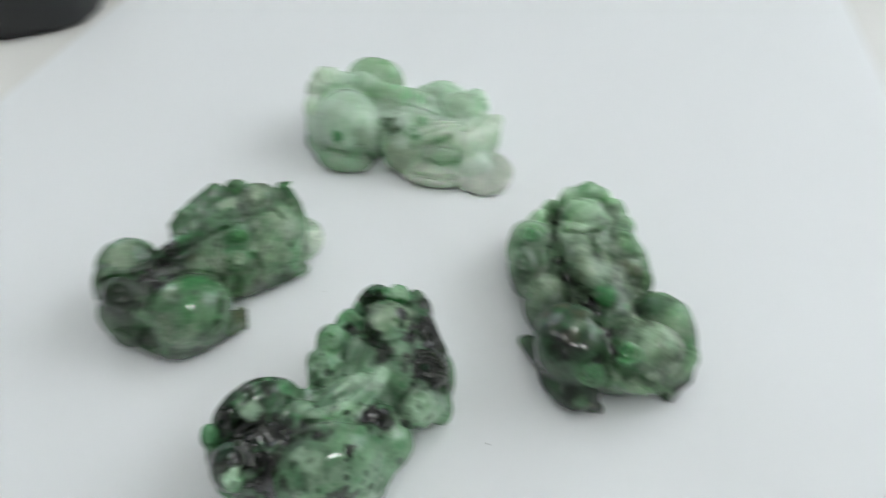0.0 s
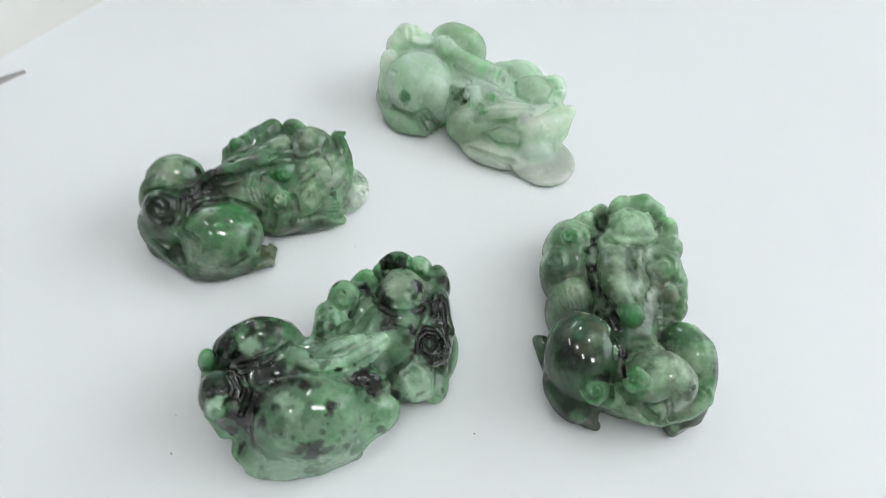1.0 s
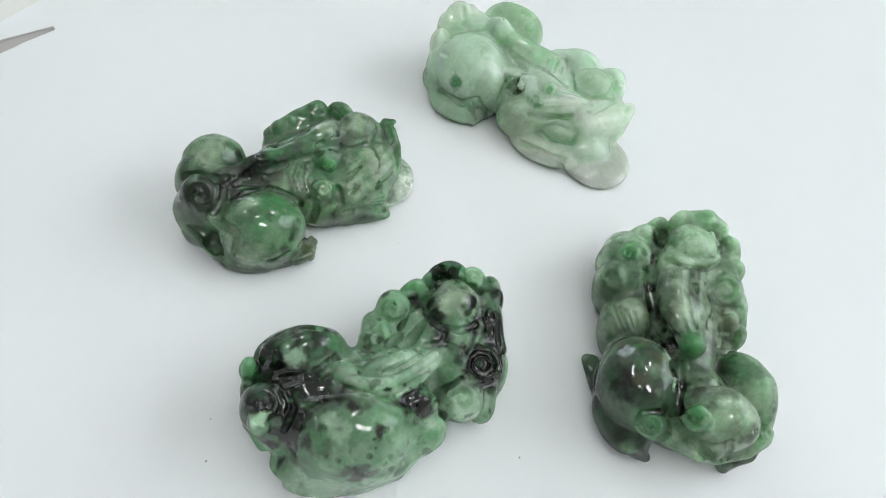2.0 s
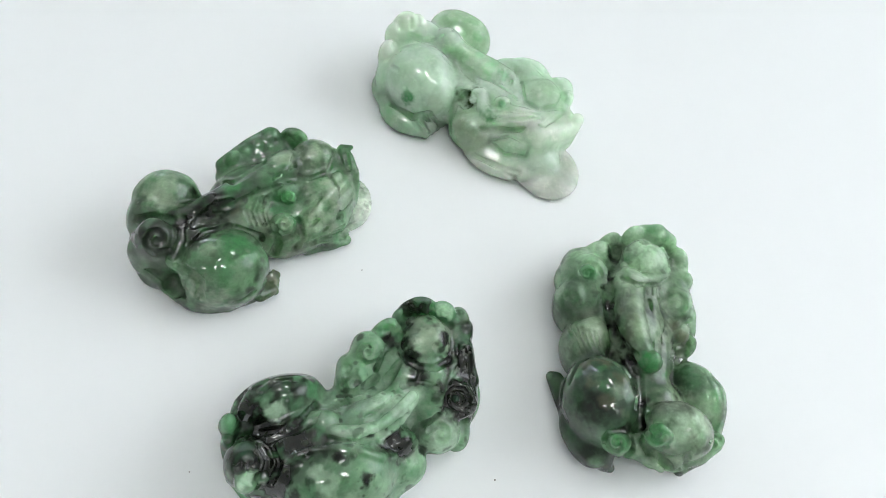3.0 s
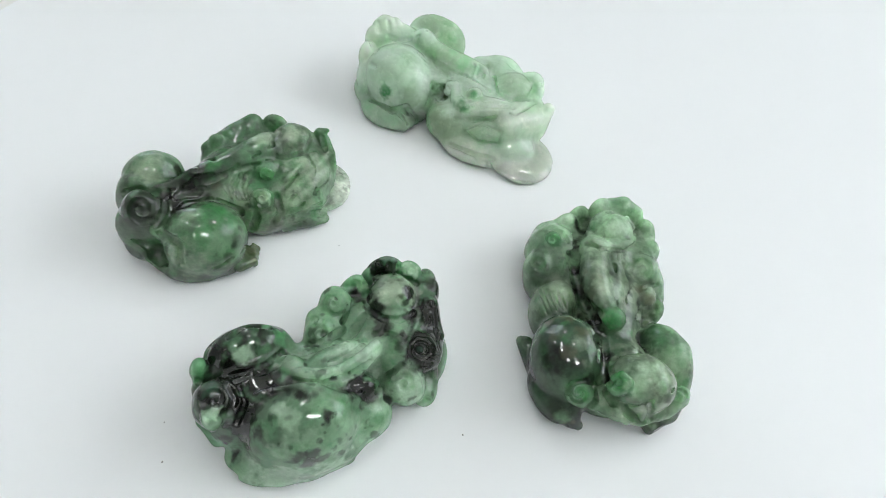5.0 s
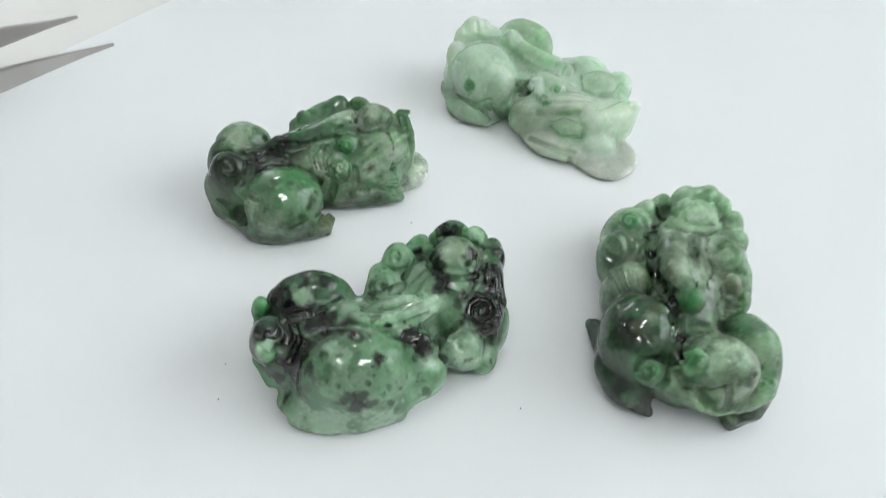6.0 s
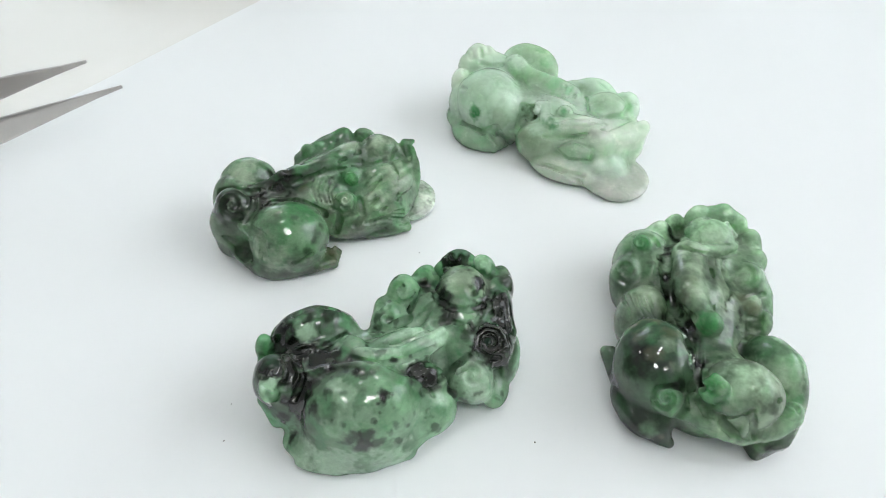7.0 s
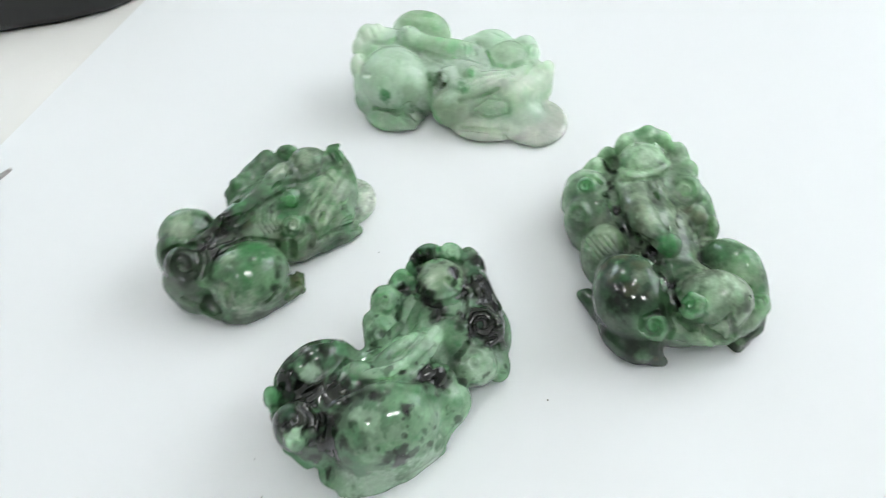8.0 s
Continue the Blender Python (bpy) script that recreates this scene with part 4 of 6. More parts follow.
    c.tint_patch(-9.39, 1.59, 13.23, 0.71, "dark", 0.7)
    c.tint_patch(-6.67, 1.44, 11.60, 0.72, "dark", 0.6)
    c.tint_patch(-12.39, 1.37, 13.53, 0.68, "mint", 0.6)
    c.tint_patch(-11.11, -3.65, 12.22, 2.37, "black", 0.95)
    c.tint_patch(-8.25, -4.28, 12.68, 2.57, "black", 0.9)
    c.tint_patch(-6.15, -2.53, 12.82, 1.10, "dark", 0.8)
    c.tint_patch(-9.48, -6.84, 11.64, 2.15, "black", 0.9)
    c.tint_patch(-8.18, -8.94, 10.50, 2.16, "black", 0.95)
    c.tint_patch(-6.78, -10.13, 11.06, 1.46, "black", 0.8)
    c.tint_patch(-3.57, -4.44, 13.64, 0.89, "dark", 0.6)
    c.tint_patch(-10.57, -5.17, 12.28, 0.50, "grey", 0.5)
    c.tint_patch(-13.28, -6.18, 13.72, 2.49, "black", 0.9)
    c.tint_patch(-12.91, -9.15, 13.46, 1.20, "mintlight", 0.7)
    c.tint_patch(-13.40, -9.49, 13.36, 0.72, "mintgreen", 0.6)
    c.tint_patch(-14.73, -4.96, 13.19, 0.82, "greygreen", 0.7)
    c.tint_patch(-16.74, -1.77, 11.85, 1.43, "mintgreen", 0.8)
    c.tint_patch(-17.27, -3.90, 8.51, 0.68, "brownish", 0.8)
    c.tint_patch(-15.74, -7.14, 12.37, 0.81, "dgreen", 0.6)
    c.tint_patch(-11.67, -9.06, 10.03, 0.78, "black", 0.8)
    c.tint_patch(-4.89, -1.75, 12.93, 1.45, "mintgreen", 0.7)
    c.tint_patch(-5.72, -0.90, 12.67, 0.77, "mintlight", 0.7)
    c.tint_patch(-3.44, -3.13, 12.70, 0.80, "black", 0.8)
    c.tint_patch(-2.26, -0.34, 12.50, 0.52, "dark", 0.7)
    c.tint_patch(1.56, 2.19, 12.69, 1.77, "mint", 0.6)
    c.tint_patch(2.39, -0.50, 13.47, 1.13, "mintlight", 0.8)
    c.tint_patch(6.02, 2.83, 12.56, 0.99, "mintlight", 0.8)
    c.tint_patch(-1.13, 2.35, 10.77, 0.74, "dark", 0.6)
    c.tint_patch(3.95, 3.81, 12.57, 0.36, "dark", 0.6)
    c.tint_patch(5.62, 4.65, 12.24, 0.45, "dark", 0.5)
    c.tint_patch(7.68, 2.05, 12.55, 0.54, "dark", 0.6)
    c.tint_patch(6.48, 4.75, 12.06, 0.64, "mintgreen", 0.6)
    c.tint_patch(-0.58, -2.99, 12.91, 0.76, "black", 0.8)
    c.tint_patch(2.48, -2.31, 13.14, 0.76, "black", 0.8)
    c.tint_patch(4.82, -1.11, 13.09, 0.57, "black", 0.7)
    c.tint_patch(5.88, -2.69, 11.14, 2.18, "black", 0.95)
    c.tint_patch(8.27, -3.08, 9.91, 1.37, "black", 0.9)
    c.tint_patch(4.25, -3.24, 11.49, 1.23, "black", 0.8)
    c.tint_patch(10.63, -2.32, 6.70, 0.55, "dark", 0.7)
    c.tint_patch(1.38, -3.52, 12.90, 0.51, "dark", 0.6)
    c.tint_patch(-2.56, -8.30, 13.55, 2.04, "mintlight", 0.5)
    c.tint_patch(0.62, -10.42, 11.95, 1.65, "mintlight", 0.4)
    c.tint_patch(4.26, -6.32, 12.08, 1.53, "mintgreen", 0.5)
    c.tint_patch(-4.70, -8.89, 12.85, 0.65, "dgreen", 0.9)
    c.tint_patch(2.44, -8.35, 12.60, 1.08, "black", 0.9)
    c.tint_patch(3.52, -8.69, 11.72, 0.70, "black", 0.8)
    c.tint_patch(-1.80, -5.81, 13.70, 1.08, "black", 0.75)
    c.tint_patch(-0.50, -8.58, 13.35, 0.49, "dgreen", 0.7)
    c.tint_patch(0.30, -6.44, 13.70, 0.37, "dark", 0.6)
    c.tint_patch(1.19, -8.49, 13.07, 0.29, "dark", 0.6)
    c.tint_patch(5.21, -7.50, 10.79, 0.39, "dark", 0.5)
    c.tint_patch(-3.48, -5.69, 13.41, 0.42, "dark", 0.5)
    c.tint_patch(6.51, -5.63, 9.60, 0.35, "dark", 0.5)
    c.tint_patch(2.12, -9.98, 11.68, 0.29, "dark", 0.6)
    c.tint_patch(-2.06, -9.93, 12.83, 0.33, "dgreen", 0.5)
    c.tint_patch(1.20, 9.70, 13.41, 1.56, "mintlight", 0.35)
    c.tint_patch(0.01, 12.09, 14.04, 0.87, "black", 0.7)
    c.tint_patch(2.70, 9.98, 12.97, 0.37, "black", 0.7)
    c.tint_patch(1.50, 10.65, 14.37, 0.32, "dark", 0.7)
    c.tint_patch(-1.42, 6.18, 11.96, 0.75, "dark", 0.5)
    c.tint_patch(-1.51, 7.95, 11.94, 0.82, "mintlight", 0.5)
    c.tint_patch(5.56, 9.62, 12.05, 1.40, "mint", 0.6)
    c.tint_patch(9.59, 7.63, 12.40, 1.42, "black", 0.9)
    c.tint_patch(8.17, 6.66, 11.87, 0.76, "dark", 0.7)
    c.tint_patch(4.30, 12.92, 11.99, 1.12, "black", 0.8)
    c.tint_patch(3.12, 14.24, 13.86, 0.94, "mintgreen", 0.7)
    c.tint_patch(-1.27, 4.97, 10.59, 0.86, "dark", 0.7)
    c.tint_patch(2.38, 6.82, 10.78, 0.46, "dark", 0.5)
    c.tint_patch(5.54, 11.97, 11.96, 0.57, "dark", 0.6)
    c.tint_patch(3.16, 8.10, 11.03, 0.37, "dark", 0.5)
    c.tint_patch(9.34, 12.17, 15.57, 2.31, "palegrey", 0.7)
    c.tint_patch(8.54, 11.15, 15.17, 1.20, "cream", 0.35)
    c.tint_patch(7.54, 10.37, 13.21, 1.54, "black", 0.95)
    c.tint_patch(7.00, 15.22, 13.84, 1.46, "black", 0.9)
    c.tint_patch(12.93, 13.18, 14.38, 1.45, "black", 0.95)
    c.tint_patch(12.18, 11.23, 13.94, 0.78, "dark", 0.8)
    c.tint_patch(10.35, 15.88, 14.88, 0.67, "grey", 0.7)
    c.tint_patch(11.90, 9.51, 12.87, 0.66, "mint", 0.6)
    c.tint_patch(5.89, 13.68, 12.40, 0.67, "mintgreen", 0.6)
    c.tint_patch(7.10, 18.17, 12.87, 1.84, "black", 0.9)
    c.tint_patch(9.46, 18.69, 13.63, 1.50, "dark", 0.9)
    c.tint_patch(12.96, 18.14, 14.19, 1.56, "mintlight", 0.7)
    c.tint_patch(10.85, 19.41, 13.41, 0.59, "mintgreen", 0.7)
    c.tint_patch(14.77, 14.24, 12.37, 0.87, "greylight", 0.8)
    c.tint_patch(16.19, 15.80, 12.37, 1.16, "dark", 0.8)
    c.tint_patch(14.84, 17.15, 12.49, 0.69, "mintgreen", 0.6)
    c.tint_patch(15.97, 10.47, 12.42, 2.93, "black", 0.97)
    c.tint_patch(14.49, 11.21, 12.15, 1.92, "black", 0.95)
    c.tint_patch(16.84, 7.87, 10.96, 2.25, "black", 0.97)
    c.tint_patch(14.26, 6.00, 11.39, 1.99, "black", 0.9)
    c.tint_patch(15.61, 4.24, 10.88, 3.30, "black", 0.95)
    c.tint_patch(14.75, 5.27, 11.00, 0.75, "darkmint", 0.8)
    c.tint_patch(17.25, 3.16, 9.10, 1.45, "black", 0.9)
    c.tint_patch(18.52, 6.45, 10.11, 0.67, "darkmint", 0.6)
    c.tint_patch(11.53, 2.86, 10.65, 1.01, "mintgreen", 0.7)
    c.tint_patch(12.32, 6.13, 12.57, 0.65, "palegrey", 0.5)
    c.tint_patch(13.70, -0.35, 8.87, 2.30, "mintlight", 0.5)
    c.tint_patch(12.85, 0.45, 8.97, 1.20, "mintlight", 0.8)
    c.tint_patch(13.08, -1.30, 7.48, 0.42, "dark", 0.8)
    c.tint_patch(10.31, 3.13, 10.36, 0.46, "black", 0.8)
    c.tint_patch(8.25, 1.33, 8.44, 0.92, "mintlight", 0.4)
    c.tint_patch(10.24, 1.13, 6.55, 0.66, "mint", 0.5)
    c.tint_patch(16.52, 1.29, 8.06, 0.66, "mintgreen", 0.6)
    c.tint_patch(-4.32, -10.32, 12.18, 0.87, "dgreen", 1)
    c.tint_patch(3.06, -8.11, 12.23, 0.96, "black", 0.99)
    c.tint_patch(4.13, -7.04, 11.93, 0.65, "black", 0.77)
    c.tint_patch(0.23, -12.71, 7.72, 1.36, "black", 0.88)
    c.tint_patch(-9.70, -9.17, 9.11, 1.98, "black", 1)
    c.tint_patch(-11.89, -9.90, 6.81, 1.51, "black", 0.88)
    c.tint_patch(-10.14, -11.06, 3.58, 1.11, "dark", 0.88)
    c.tint_patch(-2.82, -8.86, 13.34, 0.48, "dark", 0.55)
    c.tint_patch(5.38, -9.18, 8.68, 0.57, "dark", 0.66)
    c.tint_patch(1.36, -10.80, 11.13, 0.47, "dark", 0.66)
    c.tint_patch(-1.31, -11.94, 10.68, 0.63, "bright", 0.44)
    c.tint_patch(-4.32, -13.20, 6.24, 0.65, "dark", 0.55)
    c.tint_patch(2.27, -11.90, 7.82, 1.13, "black", 0.66)
    c.tint_patch(-8.64, -8.27, 10.76, 1.15, "black", 0.88)
    c.tint_patch(-6.80, -7.52, 12.18, 0.73, "dark", 0.66)
    c.tint_patch(0.07, -5.81, 13.78, 0.81, "dark", 0.66)
    c.tint_patch(6.14, -7.55, 9.16, 0.49, "dark", 0.55)
    c.tint_patch(3.31, -10.46, 9.96, 0.48, "dark", 0.55)
    c.tint_patch(-2.77, -12.11, 10.45, 2.05, "mintlight", 0.44)
    c.tint_patch(-6.12, -13.45, 3.12, 2.00, "mintlight", 0.44)
    c.tint_patch(2.25, -12.51, 3.11, 2.00, "mintlight", 0.44)
    c.tint_patch(8.97, -4.40, 8.16, 1.18, "mintlight", 0.44)
    # pale mint skirt: own pale tone plus see-through glow put into the colour
    c.tint_patch(-3.25, -13.70, 3.52, 3.83, "mintlight", 0.8)
    c.tint_patch(4.01, -11.75, 3.66, 3.05, "mintlight", 0.8)
    c.tint_patch(-7.55, -12.91, 3.66, 2.33, "mintlight", 0.6)
    c.tint_patch(-1.56, -10.38, 12.48, 3.96, "mintlight", 0.12)
    c.tint_patch(4.72, -9.08, 10.06, 3.28, "mintlight", 0.15)
    c.tint_patch(9.25, -3.23, 8.24, 2.60, "mintlight", 0.2)
    c.tint_patch(-8.32, -9.40, 10.09, 2.17, "black", 0.95)
    c.tint_patch(-8.62, -10.72, 7.88, 1.72, "black", 0.9)
    c.tint_patch(-10.13, -11.31, 3.45, 0.98, "dark", 0.8)
    c.tint_patch(-11.92, -10.16, 5.74, 0.58, "black", 0.8)
    c.tint_patch(-8.22, -3.05, 12.85, 2.65, "black", 0.95)
    c.tint_patch(-5.52, -1.43, 12.71, 1.17, "dark", 0.8)
    c.tint_patch(-10.70, -3.60, 12.42, 1.93, "black", 0.95)
    c.tint_patch(-11.28, -6.44, 12.76, 2.82, "black", 0.9)
    c.tint_patch(-13.29, -8.85, 13.52, 1.29, "mintlight", 0.8)
    c.tint_patch(-13.95, -5.35, 13.66, 1.50, "darkmint", 0.7)
    c.tint_patch(5.64, -2.26, 11.23, 2.18, "black", 0.95)
    c.tint_patch(7.76, -2.90, 10.56, 1.59, "black", 0.95)
    c.tint_patch(10.47, -1.90, 6.66, 0.93, "dark", 0.8)
    c.tint_patch(2.53, -8.55, 12.34, 1.13, "black", 0.9)
    c.tint_patch(3.35, -7.76, 12.27, 0.66, "black", 0.8)
    c.tint_patch(-1.69, -5.83, 13.76, 1.32, "black", 0.85)
    c.tint_patch(-0.39, -8.10, 13.57, 0.65, "dark", 0.7)
    c.tint_patch(-4.83, -8.93, 12.84, 0.84, "dgreen", 0.9)
    c.tint_patch(-4.41, -10.41, 12.13, 0.65, "dgreen", 0.8)
    c.tint_patch(-1.02, -12.65, 9.17, 1.22, "black", 0.75)
    c.tint_patch(0.66, -12.13, 9.37, 1.03, "black", 0.8)
    c.tint_patch(0.04, -12.82, 7.45, 1.04, "slate", 0.6)
    c.tint_patch(4.08, -10.08, 9.55, 0.76, "dgreen", 0.7)
    c.tint_patch(5.71, -9.01, 8.28, 0.49, "dark", 0.7)
    c.tint_patch(-2.37, -11.81, 11.02, 0.46, "dark", 0.6)
    c.tint_patch(1.64, -10.88, 10.84, 0.37, "dark", 0.6)
    c.tint_patch(-4.34, -7.49, 13.26, 1.22, "mintlight", 0.5)
    c.tint_patch(-2.19, -10.28, 12.58, 1.20, "mintlight", 0.35)
    c.tint_patch(15.62, 4.62, 11.18, 2.87, "black", 0.95)
    c.tint_patch(13.82, 10.33, 12.35, 2.14, "black", 0.95)
    c.tint_patch(16.03, 9.65, 11.64, 1.83, "black", 0.95)
    c.tint_patch(12.19, 5.39, 12.79, 1.45, "black", 0.85)
    c.tint_patch(15.37, 4.86, 11.19, 0.63, "darkmint", 0.7)
    c.tint_patch(9.89, 12.28, 15.48, 1.90, "palegrey", 0.6)
    c.tint_patch(6.93, 11.83, 14.28, 1.49, "black", 0.95)
    c.tint_patch(12.44, 12.63, 14.66, 1.17, "black", 0.95)
    c.tint_patch(10.13, 16.02, 14.87, 0.54, "dark", 0.8)
    c.tint_patch(7.58, 18.42, 13.41, 1.44, "black", 0.9)
    c.tint_patch(12.28, 18.30, 14.16, 1.66, "mintlight", 0.6)
    c.tint_patch(16.68, 15.54, 12.22, 1.00, "dark", 0.8)
    c.tint_patch(11.98, 0.46, 8.39, 1.76, "mintlight", 0.5)
    c.tint_patch(12.53, -0.90, 7.67, 0.72, "dgreen", 0.7)
    c.tint_patch(4.44, 13.48, 12.66, 0.76, "black", 0.7)
    c.tint_patch(5.40, 15.18, 13.84, 0.65, "dark", 0.6)
    # more of the skirt's glow, painted in pale mint
    c.tint_patch(-3.24, -13.62, 4.00, 2.82, "mintlight", 0.6)
    c.tint_patch(4.73, -11.36, 3.49, 2.04, "mintlight", 0.6)
    c.tint_patch(-8.98, -12.15, 3.55, 1.51, "mint", 0.7)
    c.tint_patch(1.98, -12.20, -0.40, 2.09, "mintlight", 0.5)
    c.tint_patch(0.50, 5.75, 11.67, 0.71, "dark", 0.7)
    c.tint_patch(2.34, 8.88, 11.30, 0.64, "dark", 0.7)
    c.tint_patch(-0.17, 1.31, 12.16, 0.77, "dark", 0.5)
    c.tint_patch(-0.80, -0.14, 12.00, 0.60, "black", 0.5)


def carve_d(c):
    c.ball(-6.30, 9.41, 5.60, 5.53, 8.94, 5.40, 11, "greygreen", 1)
    c.ball(2.05, 6.68, 6.20, 11.87, 4.66, 5.80, -93, "grey", 1)
    c.ball(9.60, 8.91, 5.40, 3.05, 7.83, 5.40, 4, "greygreen", 1)
    c.ball(1.72, -12.25, 5.20, 6.46, 6.06, 5.00, 2, "grey", 1)
    c.ball(2.19, -0.65, 4.50, 17.65, 6.44, 6.00, 74, "grey", 1)
    c.ball(3.68, 12.44, 5.00, 10.43, 8.78, 6.00, 74, "grey", 1.2)
    c.ball(1.09, -16.69, 3.50, 9.20, 3.29, 4.00, -1, "greygreen", 1)
    c.ball(-8.18, -15.64, 2.40, 6.38, 4.83, 3.40, -75, "dark", 0.8)
    c.ball(-7.12, -11.59, 6.00, 7.50, 6.35, 7.20, -88, "dgreen", 0.35)
    c.ball(11.1, -9.38, 5.00, 4.3, 6.4, 6.00, 19, "greygreen", 0.35)
    c.ball(12.2, -12.9, 3.60, 3.0, 4.5, 4.40, 7, "grey", 0.8)
    c.tube([(-12.75, -6.43, 1.20), (-10.86, -11.95, 1.60), (-9.93, -17.11, 1.60), (-5.58, -20.34, 1.20)], 1.4, 1.7, "dark", 0.9)
    c.tube([(-13.41, -5.69, 0.90), (-11.76, -8.44, 1.00)], 0.8, 1.2, "greygreen", 0.4)
    c.tube([(-4.52, -21.06, 0.80), (-6.76, -20.08, 1.20), (-9.88, -17.34, 1.40), (-11.68, -12.42, 1.40), (-13.28, -6.05, 1.00)], 1, 1, "dgreen", 0.5)
    c.block(9.60, -19.09, 1.50, 2.95, 1.77, 1.60, 28, 0.9, "dark", 0.7)
    c.ball(10.82, -16.54, 2.40, 3.57, 2.98, 3.40, 24, "greydark", 1)
    c.ball(8.21, -3.89, 3.00, 4.08, 4.08, 3.60, 13, "grey", 1)
    c.ball(3.9, -17.1, 10.00, 5.3, 4.5, 4.9, -18, "greylight", 0.12)
    c.tube([(-3.54, -19.47, 8.00), (0.16, -20.55, 6.40), (4.55, -20.77, 5.60), (8.77, -19.46, 6.00), (11.57, -17.76, 7.00)], 1.7, 1.4, "greygreen", 0.4)
    c.ball(-1.20, -18.88, 12.20, 1.78, 1.61, 2.20, 2, "bright", 0.2)
    c.ball(-6.11, -19.14, 8.20, 2.28, 1.92, 2.40, -9, "bright", 0.2)
    c.ball(11.10, -17.84, 7.80, 1.90, 1.33, 2.00, 33, "greygreen", 0.3)
    c.tube([(-7.72, -19.46, 8.20), (-5.61, -20.56, 7.80), (-2.99, -20.56, 7.40), (0.03, -21.07, 5.60)], 1, 0.7, "greygreen", 0.3)
    c.tube([(7.49, -19.51, 7.00), (7.80, -20.52, 5.00)], 0.9, 0.7, "grey", 0.3)
    c.ball(0.15, 0.95, 8.00, 9.15, 3.26, 4.40, -87, "greygreen", 0.6)
    c.tube([(-1.03, 8.78, 11.00), (-2.16, 2.43, 11.40), (-1.39, -3.35, 11.00), (0.04, -5.52, 10.60)], 2.7, 1.9, "greylight", 0.3)
    c.ball(0.37, -6.08, 11.20, 1.92, 1.92, 2.10, 3, "spotgreen", 0.15)
    c.ball(2.11, 1.67, 10.20, 4.03, 1.21, 1.80, -96, "greylight", 0.8)
    c.tube([(-2.79, 6.32, 10.50), (-3.77, 1.51, 10.80), (-2.64, -3.68, 10.40)], 0.7, 0.5, "dgreen", 0.25)
    c.ball(3.05, 14.18, 11.20, 4.24, 3.82, 3.00, -1, "palegreen", 0.25)
    c.ball(5.59, 20.17, 8.80, 5.11, 2.66, 4.40, -1, "palegreen", 0.5)
    c.ball(5.78, 20.54, 11.60, 2.07, 1.42, 2.20, 6, "bright", 0.25)
    c.ball(1.71, 19.86, 11.00, 2.39, 1.41, 2.20, 23, "palegreen", 0.25)
    c.ball(9.00, 19.97, 9.60, 2.00, 1.77, 2.40, -28, "palegreen", 0.25)
    c.ball(10.91, 16.26, 7.00, 2.00, 3.78, 4.40, -1, "palegreen", 0.5)
    c.tube([(-1.85, 10.76, 12.20), (0.58, 9.52, 12.40), (4.21, 10.08, 12.00), (6.93, 12.40, 11.40)], 0.7, 0.6, "palegreen", 0.2)
    c.ball(-7.3, 11.3, 8.00, 3.4, 4.0, 4.20, 26, "palegreen", 0.4)
    c.ball(-9.10, 9.77, 11.40, 1.53, 1.43, 1.50, 26, "bright", 0.3)
    c.ball(-10.4, 6.70, 6.40, 2.95, 3.3, 4.00, 4, "greygreen", 0.4)
    c.ball(-10.7, 6.3, 3.80, 2.2, 4.4, 3.80, 4, "dgreen", 0.6)
    c.ball(-4.82, 16.77, 7.60, 2.39, 1.96, 3.40, 27, "palegreen", 0.3)
    c.ball(-1.84, 19.42, 7.60, 1.99, 1.66, 3.20, 27, "palegreen", 0.3)
    c.ball(-7.2, 14.4, 6.40, 1.9, 1.9, 3.20, 27, "palegreen", 0.3)
    c.ball(-5.88, 8.10, 8.60, 1.87, 2.28, 3.00, 16, "greygreen", 0.3)
    c.ball(-8.22, -0.67, 5.60, 3.85, 5.07, 5.20, 4, "grey", 0.8)
    c.ball(-8.85, -1.74, 4.00, 3.67, 4.89, 4.20, 3, "greygreen", 0.6)
    c.ball(8.69, 6.84, 8.60, 2.74, 2.95, 3.40, -8, "palegreen", 0.3)
    c.ball(8.59, 1.32, 7.20, 1.97, 2.49, 3.40, -8, "grey", 0.3)
    c.ball(11.30, 0.24, 5.00, 1.37, 1.90, 3.40, -8, "greygreen", 0.4)
    c.ball(11.30, 5.88, 4.40, 2.82, 5.42, 4.40, -2, "greygreen", 0.8)
    c.ball(11.16, 11.91, 7.40, 1.85, 2.07, 3.60, -8, "palegreen", 0.4)
    c.tube([(-1.26, 13.50, 10.34), (-2.06, 9.02, 13.53), (1.75, 9.01, 12.39), (5.52, 10.73, 12.29), (8.47, 15.48, 10.16), (5.38, 15.55, 13.54)], 0.55, 0.5, "palegreen", 0.3)
    c.tube([(-1.01, -14.63, 9.87), (-1.23, -17.54, 8.53), (-0.00, -19.67, 8.71), (0.99, -20.11, 11.01), (-0.08, -19.27, 14.00), (-1.51, -18.32, 14.39)], 0.8, 0.55, "bright", 0.3)
    c.tube([(-2.69, -18.28, 9.02), (-0.26, -21.52, 7.72), (1.81, -22.20, 6.24)], 0.7, 0.5, "grey", 0.3)
    c.tube([(5.71, -19.40, 13.35), (4.00, -21.05, 11.20), (3.96, -22.01, 6.56)], 0.7, 0.5, "grey", 0.3)
    c.ball(-9.6, 11.6, 5.6, 2.6, 3.2, 4.6, 26, "greygreen", 0.5)
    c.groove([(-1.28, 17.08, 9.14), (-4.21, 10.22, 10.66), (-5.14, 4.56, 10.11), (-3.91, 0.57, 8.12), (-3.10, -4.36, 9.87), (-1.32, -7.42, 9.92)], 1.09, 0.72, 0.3)
